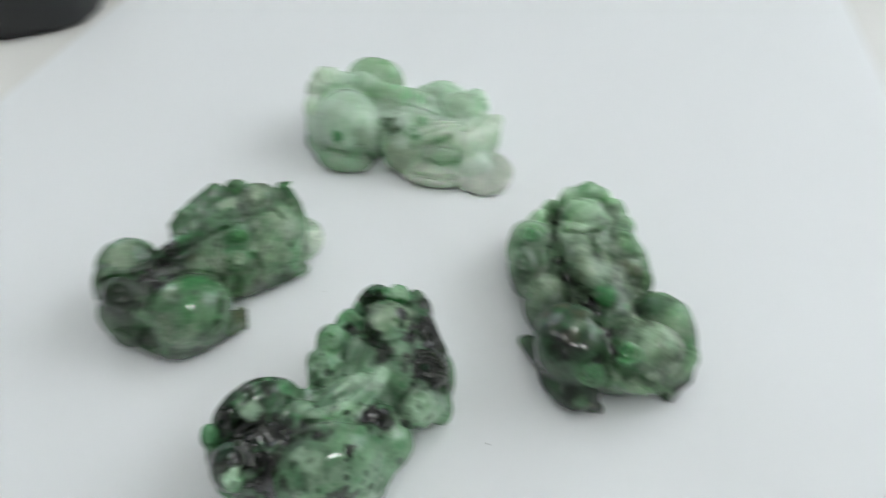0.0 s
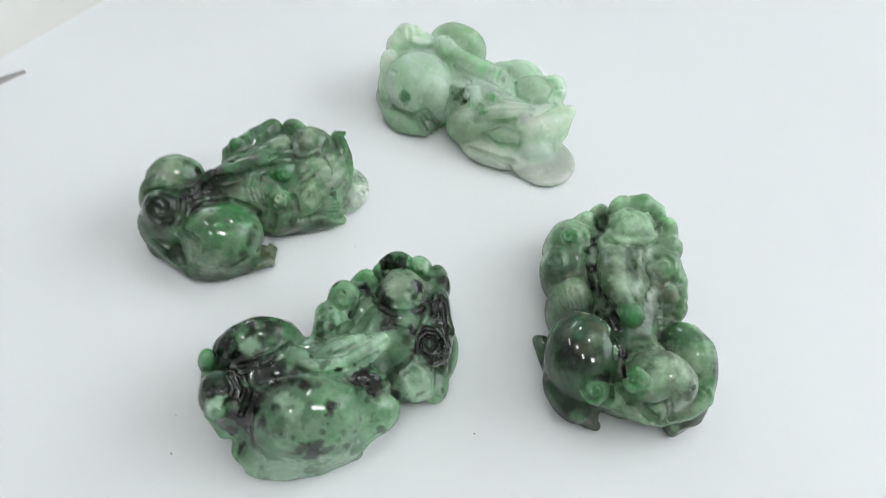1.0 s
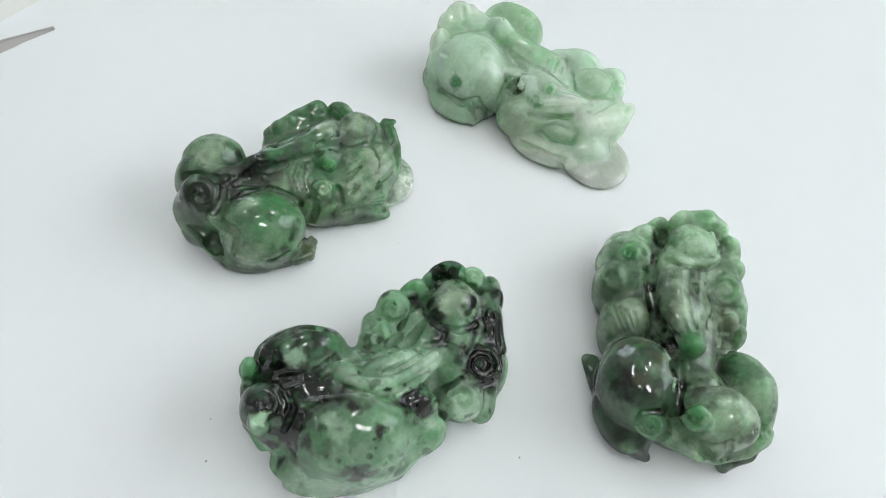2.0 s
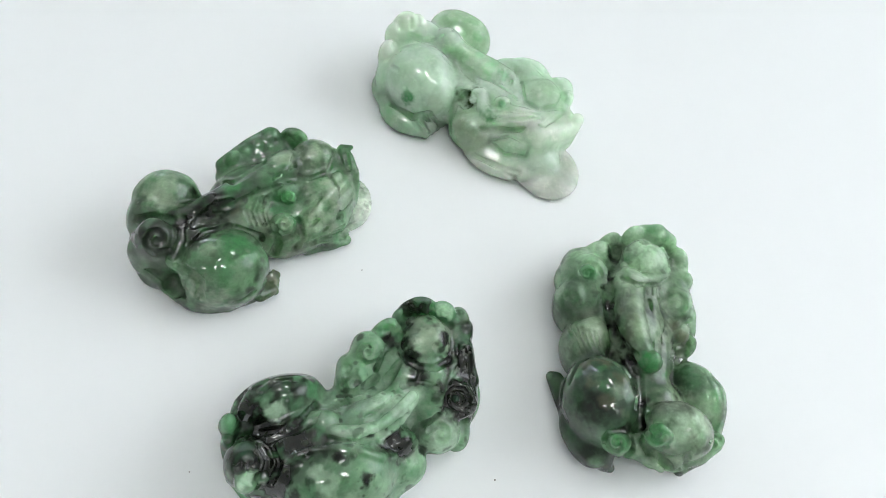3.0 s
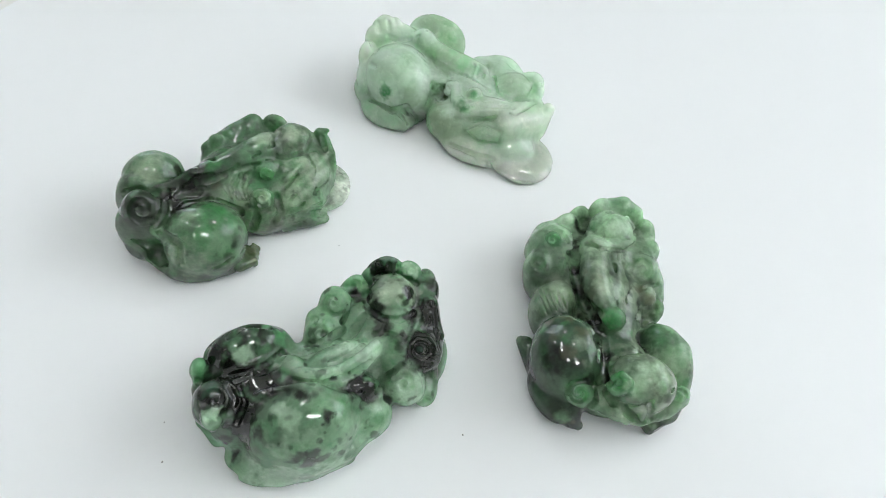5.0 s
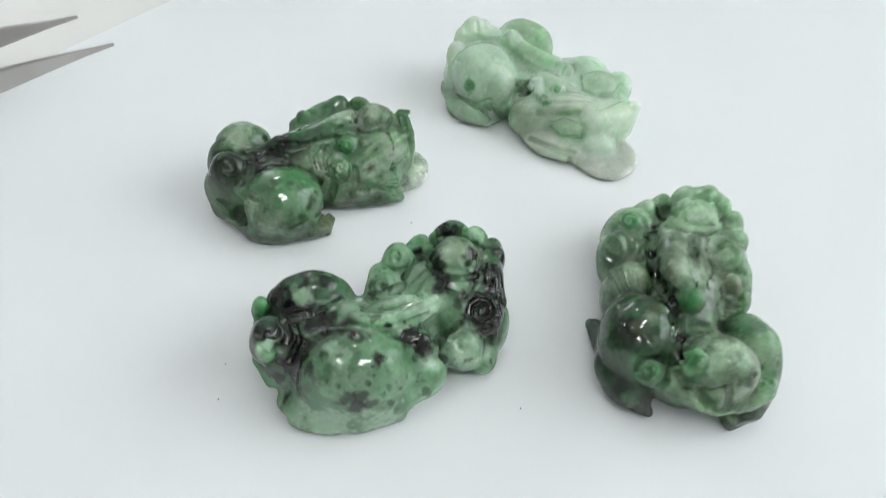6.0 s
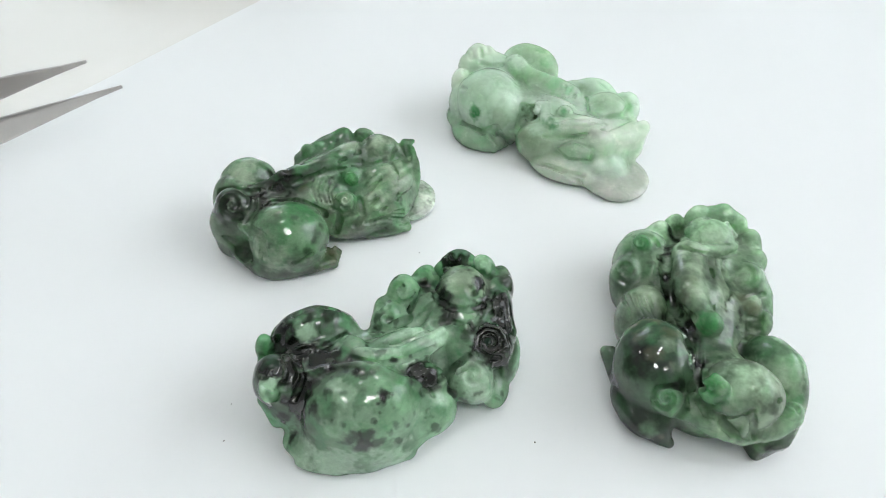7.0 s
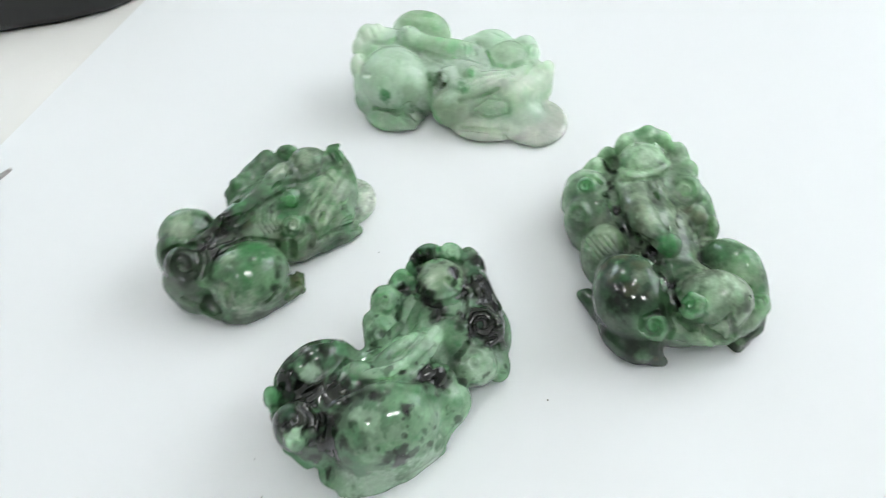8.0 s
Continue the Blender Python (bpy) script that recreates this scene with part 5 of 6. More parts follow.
    c.groove([(-3.61, 14.26, 9.30), (-6.16, 6.93, 11.02), (-6.75, 3.16, 9.40)], 0.65, 0.51, 0.3)
    c.groove([(-11.83, 5.04, 9.46), (-11.94, 5.16, 9.46), (-12.11, 5.11, 9.28), (-12.10, 4.81, 9.09), (-11.74, 4.52, 9.01), (-11.21, 4.50, 9.28), (-10.88, 4.95, 9.74), (-11.10, 5.68, 10.11), (-11.87, 6.26, 10.02), (-12.75, 6.27, 9.32), (-13.17, 5.51, 8.41), (-12.70, 4.40, 7.76), (-11.41, 3.68, 7.78)], 0.61, 0.61, 0.3)
    c.groove([(-9.45, 8.92, 12.55), (-9.61, 9.01, 12.47), (-9.64, 9.26, 12.64), (-9.27, 9.45, 12.82), (-8.66, 9.30, 12.67), (-8.31, 8.81, 12.09), (-8.63, 8.42, 11.25), (-9.63, 8.47, 10.88), (-10.51, 9.33, 11.06), (-10.16, 11.02, 11.07), (-9.00, 11.76, 11.88), (-7.35, 11.30, 12.15), (-6.31, 9.84, 11.48)], 0.61, 0.61, 0.3)
    c.groove([(7.52, 5.37, 11.12), (7.68, 5.30, 11.12), (7.80, 5.44, 11.29), (7.64, 5.75, 11.45), (7.24, 5.97, 11.29), (6.88, 5.78, 10.79), (6.88, 5.13, 10.36), (7.51, 4.51, 10.21), (8.50, 4.48, 10.49), (9.08, 5.15, 11.26), (8.80, 6.27, 11.91), (7.78, 7.22, 11.75), (6.58, 7.25, 10.76), (5.44, 5.56, 10.47)], 0.61, 0.61, 0.3)
    c.groove([(-3.10, 8.76, 12.75), (-1.01, 7.19, 13.71), (4.27, 9.08, 11.45), (7.57, 11.46, 10.60)], 0.58, 0.43, 0.3)
    c.groove([(-11.64, 1.80, 6.48), (-11.31, -1.94, 8.29), (-10.28, -4.30, 7.95)], 0.25, 0.19, 0.3)
    c.groove([(-11.27, 0.47, 8.50), (-10.55, -2.59, 9.07), (-9.56, -4.58, 8.67)], 0.25, 0.19, 0.3)
    c.groove([(-10.54, -0.36, 9.61), (-9.66, -3.07, 9.52), (-8.74, -4.75, 9.13)], 0.25, 0.19, 0.3)
    c.groove([(-9.65, -0.97, 10.30), (-8.70, -3.46, 9.80), (-7.84, -4.83, 9.43)], 0.25, 0.19, 0.3)
    c.groove([(-8.58, -1.37, 10.58), (-7.54, -3.65, 9.67), (-6.66, -4.64, 9.15)], 0.25, 0.19, 0.3)
    c.groove([(-4.22, -7.65, 11.05), (-4.10, -11.22, 12.22), (-3.43, -14.19, 11.21)], 0.52, 0.36, 0.3)
    c.groove([(-2.99, -7.68, 10.08), (-3.23, -11.31, 11.57), (-2.59, -13.92, 10.56)], 0.52, 0.36, 0.3)
    c.groove([(-2.04, -7.98, 9.69), (-2.04, -11.17, 10.34), (-1.74, -13.65, 9.92)], 0.52, 0.36, 0.3)
    c.groove([(-1.32, -8.46, 9.70), (-1.20, -11.31, 9.77), (-1.20, -13.60, 9.86)], 0.52, 0.36, 0.3)
    c.groove([(1.57, 7.84, 12.16), (1.43, 6.45, 12.10)], 0.25, 0.22, 0.3)
    c.groove([(2.84, 8.10, 11.90), (2.65, 6.65, 11.92)], 0.25, 0.22, 0.3)
    c.groove([(4.27, 8.49, 11.42), (4.07, 7.04, 11.43)], 0.25, 0.22, 0.3)
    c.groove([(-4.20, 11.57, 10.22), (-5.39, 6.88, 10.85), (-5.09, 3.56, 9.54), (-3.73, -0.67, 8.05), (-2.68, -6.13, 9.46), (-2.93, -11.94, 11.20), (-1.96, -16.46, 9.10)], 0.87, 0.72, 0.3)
    c.groove([(-4.17, 6.82, 11.34), (-4.45, 3.42, 10.10), (-3.85, -1.10, 10.25), (-2.31, -5.35, 11.49)], 0.51, 0.51, 0.3)
    c.groove([(1.9, 5.2, 11.5), (1.5, 0.9, 11.4), (1.0, -3.3, 11.6)], 0.5, 0.45, 0.3)
    c.groove([(4.36, 5.88, 11.14), (5.20, 2.61, 10.23), (3.29, -1.48, 10.54), (4.11, -4.68, 9.62)], 0.49, 0.41, 0.3)
    c.groove([(-2.90, -16.70, 8.96), (-1.91, -14.60, 9.88), (-1.04, -8.55, 9.71)], 0.72, 0.58, 0.3)
    c.groove([(-2.10, -19.43, 13.80), (-2.06, -19.55, 13.80), (-1.89, -19.52, 13.90), (-1.84, -19.30, 14.07), (-2.03, -18.99, 14.07), (-2.36, -18.87, 13.72), (-2.64, -19.18, 13.27), (-2.51, -19.76, 12.92), (-1.92, -20.22, 12.93), (-1.23, -20.18, 13.48), (-0.89, -19.52, 14.19)], 0.46, 0.46, 0.3)
    c.groove([(-7.04, -19.84, 10.08), (-7.00, -19.95, 9.99), (-7.17, -20.01, 9.89), (-7.40, -19.84, 9.88), (-7.39, -19.47, 9.99), (-7.08, -19.21, 10.28), (-6.54, -19.32, 10.48), (-6.15, -19.86, 10.39), (-6.18, -20.50, 9.83), (-6.74, -20.78, 9.08), (-7.63, -20.46, 8.78), (-8.19, -19.56, 9.05)], 0.49, 0.49, 0.3)
    c.groove([(10.07, -18.44, 9.31), (10.18, -18.41, 9.40), (10.33, -18.56, 9.32), (10.22, -18.80, 9.14), (9.91, -18.82, 8.87), (7.65, -19.44, 11.76), (7.34, -19.03, 12.51), (10.31, -17.37, 9.19), (10.90, -17.67, 9.72), (11.41, -18.45, 9.47)], 0.46, 0.46, 0.3)
    c.groove([(-2.38, -19.14, 9.45), (-1.17, -20.55, 8.76), (1.62, -20.57, 9.09), (3.95, -21.00, 11.97)], 0.65, 0.51, 0.3)
    c.groove([(0.96, -21.28, 7.72), (2.71, -22.04, 6.66)], 0.58, 0.58, 0.3)
    c.groove([(3.95, -21.54, 11.35), (5.92, -21.72, 6.44)], 0.58, 0.58, 0.3)
    c.groove([(6.51, -1.55, 8.91), (10.20, -0.30, 7.70)], 0.41, 0.41, 0.3)
    c.groove([(5.98, -2.55, 9.08), (10.46, -0.84, 6.95)], 0.41, 0.41, 0.3)
    c.groove([(5.50, -3.50, 9.18), (10.68, -1.42, 6.28)], 0.41, 0.41, 0.3)
    c.groove([(5.03, -4.43, 9.28), (11.00, -1.92, 5.45)], 0.41, 0.41, 0.3)
    c.groove([(-1.64, 13.51, 10.78), (0.26, 17.43, 10.11), (1.96, 16.36, 13.52), (8.04, 17.87, 10.61), (8.43, 14.49, 10.70)], 0.52, 0.52, 0.3)
    c.groove([(5.26, 3.51, 10.38), (7.84, 2.10, 10.12), (11.07, 4.02, 9.09)], 0.58, 0.58, 0.3)
    c.groove([(-6.37, 4.07, 9.88), (-9.60, 2.43, 9.33), (-11.35, 2.46, 6.84)], 0.58, 0.58, 0.3)
    c.groove([(-12.91, -9.51, 8.14), (-11.04, -6.24, 8.38), (-7.85, -6.05, 10.71), (-4.68, -8.39, 11.78), (-2.85, -12.23, 11.21)], 0.58, 0.58, 0.3)
    c.groove([(5.57, -7.44, 7.83), (7.58, -3.84, 7.19), (15.73, 0.72, -0.16)], 0.58, 0.58, 0.3)
    c.groove([(-2.91, -19.09, 12.56), (-0.96, -15.36, 10.50), (1.35, -14.10, 12.02), (8.29, -12.42, 7.70), (10.82, -14.59, 7.87), (6.92, -19.41, 12.55)], 0.72, 0.58, 0.3)
    c.groove([(-4.41, -18.31, 9.45), (-4.24, -20.47, 9.03), (-5.20, -21.41, 7.52)], 0.65, 0.65, 0.3)
    c.groove([(1.14, -20.47, 8.11), (2.88, -21.77, 7.03), (4.78, -22.20, 6.09)], 0.58, 0.58, 0.3)
    c.groove([(-8.44, -19.09, 8.59), (-7.93, -18.03, 9.64), (-5.64, -17.80, 10.02)], 0.58, 0.58, 0.3)
    c.tint_patch(-12.45, -11.05, 9.27, 2.45, "dgreen", 0.8)
    c.tint_patch(-12.87, -10.08, 8.04, 1.29, "bright", 0.5)
    c.tint_patch(-9.84, -10.00, 11.88, 1.45, "greygreen", 0.7)
    c.tint_patch(-6.69, -12.62, 12.69, 1.72, "palegrey", 0.55)
    c.tint_patch(-4.37, -11.83, 12.20, 1.26, "grey", 0.6)
    c.tint_patch(-7.72, -15.58, 11.60, 2.07, "black", 0.75)
    c.tint_patch(-10.49, -15.61, 10.07, 2.46, "black", 0.6)
    c.tint_patch(-11.44, -16.52, 7.10, 1.65, "greydark", 0.7)
    c.tint_patch(-8.95, -12.14, 12.45, 0.96, "bright", 0.5)
    c.tint_patch(-5.73, -15.47, 11.51, 1.14, "grey", 0.6)
    c.tint_patch(-10.93, -13.09, 10.94, 1.60, "black", 0.5)
    c.tint_patch(-11.14, -5.65, 6.30, 0.83, "greylight", 0.6)
    c.tint_patch(-13.33, -11.77, 5.86, 1.16, "black", 0.6)
    c.tint_patch(-10.53, -8.00, 10.62, 0.49, "slate", 0.6)
    c.tint_patch(-8.69, -18.19, 8.17, 0.96, "greydark", 0.6)
    c.tint_patch(-4.82, -17.21, 9.83, 1.23, "black", 0.7)
    c.tint_patch(-11.55, -11.54, 10.62, 0.75, "black", 0.5)
    # black along the spine groove: crease shade put into the stone's colour
    c.tint_patch(-3.65, 11.94, 9.90, 0.99, "black", 0.9)
    c.tint_patch(-5.07, 7.57, 10.93, 1.10, "black", 0.95)
    c.tint_patch(-4.98, 4.69, 9.80, 1.23, "black", 0.95)
    c.tint_patch(-3.89, 1.55, 8.27, 1.37, "black", 0.95)
    c.tint_patch(-3.13, -2.47, 8.61, 1.48, "black", 0.95)
    c.tint_patch(-2.25, -5.75, 9.44, 1.31, "black", 0.95)
    c.tint_patch(-2.75, -10.27, 10.95, 1.02, "black", 0.9)
    c.tint_patch(-1.74, -12.78, 9.88, 1.14, "black", 0.95)
    c.tint_patch(-1.63, -15.98, 9.33, 1.13, "black", 0.95)
    c.tint_patch(-0.19, -9.58, 9.56, 0.90, "dark", 0.6)
    c.tint_patch(-4.17, -1.53, 7.67, 0.95, "greydark", 0.7)
    c.tint_patch(9.33, -8.73, 9.84, 1.74, "bright", 0.55)
    c.tint_patch(5.81, -9.88, 8.43, 1.58, "black", 0.95)
    c.tint_patch(7.06, -6.13, 7.15, 1.08, "dark", 0.8)
    c.tint_patch(11.18, -13.03, 9.30, 2.02, "palegrey", 0.6)
    c.tint_patch(8.48, -11.25, 8.28, 1.33, "greylight", 0.5)
    c.tint_patch(8.76, -3.81, 7.03, 0.96, "black", 0.6)
    c.tint_patch(9.85, -10.78, 9.88, 0.71, "green", 0.5)
    c.tint_patch(12.65, -12.19, 9.91, 0.81, "grey", 0.6)
    c.tint_patch(12.78, -15.27, 7.31, 1.02, "bright", 0.5)
    c.tint_patch(8.66, -5.56, 8.53, 0.81, "black", 0.6)
    c.tint_patch(-0.35, -7.07, 12.10, 1.70, "bright", 0.9)
    c.tint_patch(0.44, -6.79, 12.72, 0.70, "palegreen", 0.5)
    c.tint_patch(-2.02, -18.81, 13.56, 1.39, "bright", 0.6)
    c.tint_patch(2.18, -16.90, 13.77, 2.35, "palegreen2", 0.6)
    c.tint_patch(3.79, -19.03, 13.44, 1.22, "palegreen2", 0.6)
    c.tint_patch(2.12, -19.33, 12.78, 0.94, "palegrey", 0.5)
    c.tint_patch(0.29, -15.51, 12.29, 0.77, "greylight", 0.7)
    c.tint_patch(-0.79, -19.68, 13.59, 0.83, "palegrey", 0.6)
    c.tint_patch(-6.92, -19.16, 9.93, 1.42, "bright", 0.6)
    c.tint_patch(-3.07, -19.74, 9.22, 1.43, "greylight", 0.7)
    c.tint_patch(0.26, -21.08, 7.86, 1.25, "palegrey", 0.6)
    c.tint_patch(3.61, -21.24, 7.09, 0.97, "grey", 0.6)
    c.tint_patch(4.59, -21.40, 10.88, 0.85, "greygreen", 0.6)
    c.tint_patch(6.32, -20.27, 11.84, 1.09, "black", 0.6)
    c.tint_patch(7.69, -21.17, 1.22, 1.23, "greydark", 0.7)
    c.tint_patch(9.18, -20.79, 2.60, 0.92, "black", 0.6)
    c.tint_patch(-12.71, -12.01, 1.03, 1.73, "black", 0.7)
    c.tint_patch(-11.39, -18.27, 3.64, 1.68, "dgreen", 0.8)
    c.tint_patch(-7.82, -21.01, 3.65, 1.28, "greygreen", 0.7)
    c.tint_patch(-6.01, -21.42, 2.74, 0.49, "brownish", 0.5)
    c.tint_patch(-13.76, -5.96, 1.63, 0.74, "greygreen", 0.7)
    c.tint_patch(-1.36, 4.12, 13.43, 1.56, "palegrey", 0.6)
    c.tint_patch(-2.47, 0.30, 13.10, 1.33, "brownish", 0.4)
    c.tint_patch(-3.36, -1.85, 11.83, 1.33, "greydark", 0.7)
    c.tint_patch(-1.25, -1.74, 12.99, 0.91, "palegrey", 0.6)
    c.tint_patch(-3.07, -3.82, 11.52, 1.17, "black", 0.6)
    c.tint_patch(-1.03, -4.64, 12.40, 1.04, "dark", 0.5)
    c.tint_patch(2.37, -0.70, 11.37, 1.04, "greygreen", 0.7)
    c.tint_patch(3.91, 3.01, 10.94, 0.85, "grey", 0.5)
    c.tint_patch(-3.90, 2.70, 12.56, 0.62, "brownish", 0.4)
    c.tint_patch(0.55, 2.69, 12.16, 0.67, "black", 0.4)
    c.tint_patch(-9.13, 9.36, 12.33, 1.49, "bright", 0.75)
    c.tint_patch(-11.26, 5.11, 9.23, 1.27, "bright", 0.5)
    c.tint_patch(-12.62, 5.83, 8.79, 1.07, "palegreen", 0.7)
    c.tint_patch(-6.25, 15.88, 10.25, 1.90, "palegreen2", 0.5)
    c.tint_patch(-12.28, 10.83, 6.39, 1.33, "palegreen", 0.6)
    c.tint_patch(-13.25, 5.16, 5.62, 1.09, "greygreen", 0.6)
    c.tint_patch(-7.11, 5.67, 9.85, 0.85, "bright", 0.4)
    c.tint_patch(-9.28, 1.57, 9.72, 1.36, "greylight", 0.6)
    c.tint_patch(-8.86, -1.40, 10.19, 1.54, "palegrey", 0.7)
    c.tint_patch(-11.45, -0.36, 7.72, 1.15, "bright", 0.35)
    c.tint_patch(-10.76, -3.04, 7.69, 0.93, "greygreen", 0.6)
    c.tint_patch(-12.27, -0.29, 3.99, 1.07, "greygreen", 0.6)
    c.tint_patch(4.87, 19.86, 12.77, 1.93, "bright", 0.55)
    c.tint_patch(6.63, 19.51, 12.59, 1.14, "palegreen2", 0.7)
    c.tint_patch(0.28, 18.89, 11.58, 1.47, "palegreen2", 0.6)
    c.tint_patch(-0.59, 13.44, 11.92, 1.10, "bright", 0.5)
    c.tint_patch(1.99, 12.76, 13.38, 1.96, "palegreen2", 0.45)
    c.tint_patch(3.85, 14.53, 13.81, 0.88, "bright", 0.3)
    c.tint_patch(10.64, 13.16, 9.97, 1.47, "palegreen2", 0.5)
    c.tint_patch(10.04, 16.70, 10.42, 1.15, "palegreen2", 0.5)
    c.tint_patch(7.41, 6.20, 10.91, 1.41, "palegrey", 0.7)
    c.tint_patch(9.01, 4.80, 10.45, 0.98, "bright", 0.5)
    c.tint_patch(5.07, 7.91, 10.72, 1.09, "palegreen2", 0.5)
    c.tint_patch(6.15, -1.01, 9.08, 1.50, "black", 0.85)
    c.tint_patch(8.40, -1.16, 7.31, 0.75, "greydark", 0.7)
    c.tint_patch(4.91, 0.20, 9.89, 0.95, "dark", 0.6)
    c.tint_patch(8.40, 1.45, 10.12, 0.96, "palegreen", 0.6)
    c.tint_patch(0.85, 8.21, 12.70, 0.75, "palegreen2", 0.6)
    c.tint_patch(-9.51, -13.75, 11.82, 1.73, "black", 0.7)
    c.tint_patch(-7.47, -16.53, 10.88, 1.39, "dgreen", 0.7)
    c.tint_patch(-8.82, -11.10, 12.57, 0.96, "bright", 0.4)
    c.tint_patch(-4.72, -9.95, 12.30, 1.12, "greylight", 0.5)
    c.tint_patch(11.71, -12.47, 9.80, 1.10, "bright", 0.4)
    c.tint_patch(6.45, -19.87, 12.11, 1.02, "greydark", 0.7)
    c.tint_patch(1.00, -20.41, 11.14, 1.04, "grey", 0.6)
    c.tint_patch(-0.43, -7.06, 12.07, 2.12, "spotgreen", 0.85)
    c.tint_patch(4.25, 20.46, 12.73, 1.45, "spotgreen", 0.4)
    c.tint_patch(-2.17, -18.68, 13.49, 1.60, "bright", 0.6)
    c.tint_patch(-6.53, -19.26, 10.07, 1.54, "bright", 0.6)
    c.tint_patch(-8.76, 9.06, 12.04, 1.26, "spotgreen", 0.5)
    c.tint_patch(-12.50, -10.97, 9.21, 1.43, "dgreen", 0.8)
    c.tint_patch(-10.10, -15.66, 10.31, 2.76, "black", 0.5)
    c.tint_patch(-7.14, -14.06, 12.36, 1.38, "greydark", 0.5)
    c.tint_patch(-4.04, 4.72, 11.92, 0.51, "palegrey", 0.5)
    c.tint_patch(-3.06, -2.20, 12.22, 1.29, "brownish", 0.4)
    c.tint_patch(-2.28, -1.46, 12.91, 0.89, "palegrey", 0.5)
    c.tint_patch(4.50, -19.17, 13.35, 1.33, "palegreen2", 0.4)
    c.tint_patch(10.26, -12.91, 8.87, 1.25, "palegrey", 0.5)
    c.tint_patch(8.34, -6.48, 8.73, 1.29, "bright", 0.5)
    c.tint_patch(10.49, -8.29, 10.49, 0.97, "dgreen", 0.5)
    c.tint_patch(7.07, -0.11, 8.74, 1.13, "greydark", 0.8)
    c.tint_patch(-0.05, -9.04, 9.50, 2.11, "green", 0.9)
    c.tint_patch(1.88, -8.45, 9.54, 1.59, "dgreen", 0.8)
    c.tint_patch(0.37, -11.63, 9.68, 1.56, "green", 0.8)
    c.tint_patch(3.65, -7.61, 8.99, 0.97, "bright", 0.6)
    c.tint_patch(-4.48, -3.68, 7.54, 2.19, "black", 0.8)
    c.tint_patch(-8.54, -6.38, 10.68, 1.57, "greydark", 0.8)
    c.tint_patch(-8.78, -4.04, 8.95, 1.29, "greydark", 0.5)
    c.tint_patch(-4.15, 1.14, 11.26, 0.98, "black", 0.8)
    c.tint_patch(-4.62, 9.57, 10.63, 0.91, "black", 0.9)
    c.tint_patch(-3.23, -6.63, 9.53, 1.28, "black", 0.8)
    c.tint_patch(-0.82, -12.64, 9.58, 0.83, "black", 0.7)
    c.tint_patch(7.90, -2.74, 7.03, 1.12, "dark", 0.7)
    c.tint_patch(3.96, -5.14, 9.45, 0.76, "greydark", 0.6)
    c.tint_patch(1.99, 12.76, 13.38, 3.12, "palegreen2", 0.5)
    c.tint_patch(4.87, 19.86, 12.77, 2.70, "palegreen2", 0.4)
    c.tint_patch(-6.07, 15.63, 9.68, 2.99, "palegreen2", 0.45)
    c.tint_patch(10.40, 13.20, 9.88, 2.48, "palegreen2", 0.45)
    c.tint_patch(7.85, 5.64, 10.91, 1.86, "palegreen2", 0.4)
    c.tint_patch(9.96, -12.44, 8.91, 2.61, "palegreen2", 0.4)
    c.tint_patch(2.70, -17.80, 13.76, 2.95, "palegreen2", 0.6)
    c.tint_patch(-13.21, 7.93, 8.12, 1.85, "palegreen2", 0.35)
    c.tint_patch(-1.60, 2.95, 13.46, 1.48, "palegrey", 0.4)
    c.tint_patch(-8.83, -0.91, 10.30, 1.47, "palegrey", 0.4)
    c.tint_patch(-0.38, -7.01, 12.18, 1.90, "spotgreen", 0.7)
    c.tint_patch(-9.13, 9.36, 12.33, 1.22, "bright", 0.6)
    c.tint_patch(-0.73, 13.84, 11.78, 0.95, "bright", 0.4)
    c.tint_patch(-2.07, -19.04, 13.56, 1.15, "bright", 0.6)
    c.tint_patch(-6.93, -19.25, 9.93, 1.26, "bright", 0.6)
    c.tint_patch(4.85, 20.35, 13.01, 1.19, "bright", 0.4)
    # closer run of black down the same groove, its shade in the colour
    c.tint_patch(-2.43, 14.52, 8.96, 1.18, "black", 0.8)
    c.tint_patch(-3.08, 13.11, 9.34, 1.17, "black", 0.8)
    c.tint_patch(-3.96, 11.43, 10.18, 1.16, "black", 0.8)
    c.tint_patch(-4.46, 10.07, 10.58, 1.14, "black", 0.8)
    c.tint_patch(-4.95, 8.73, 10.99, 1.13, "black", 0.8)
    c.tint_patch(-5.22, 7.51, 11.00, 1.13, "black", 0.8)
    c.tint_patch(-5.20, 6.64, 10.47, 1.13, "black", 0.8)
    c.tint_patch(-5.19, 5.63, 10.17, 1.12, "black", 0.8)
    c.tint_patch(-5.14, 4.68, 9.80, 1.12, "black", 0.8)
    c.tint_patch(-4.95, 3.74, 9.42, 1.12, "black", 0.8)
    c.tint_patch(-4.72, 2.85, 8.97, 1.12, "black", 0.8)
    c.tint_patch(-4.32, 2.01, 8.44, 1.12, "black", 0.8)
    c.tint_patch(-3.92, 1.17, 7.91, 1.12, "black", 0.8)
    c.tint_patch(-3.60, 0.08, 7.87, 1.12, "black", 0.8)
    c.tint_patch(-3.41, -1.12, 8.07, 1.11, "black", 0.8)
    c.tint_patch(-3.19, -2.34, 8.45, 1.10, "black", 0.8)
    c.tint_patch(-2.99, -3.53, 8.82, 1.09, "black", 0.8)
    c.tint_patch(-2.73, -4.69, 9.21, 1.08, "black", 0.8)
    c.tint_patch(-2.36, -5.72, 9.35, 1.08, "black", 0.8)
    c.tint_patch(-2.16, -6.78, 9.40, 1.07, "black", 0.8)
    c.tint_patch(-2.01, -7.87, 9.54, 1.06, "black", 0.8)
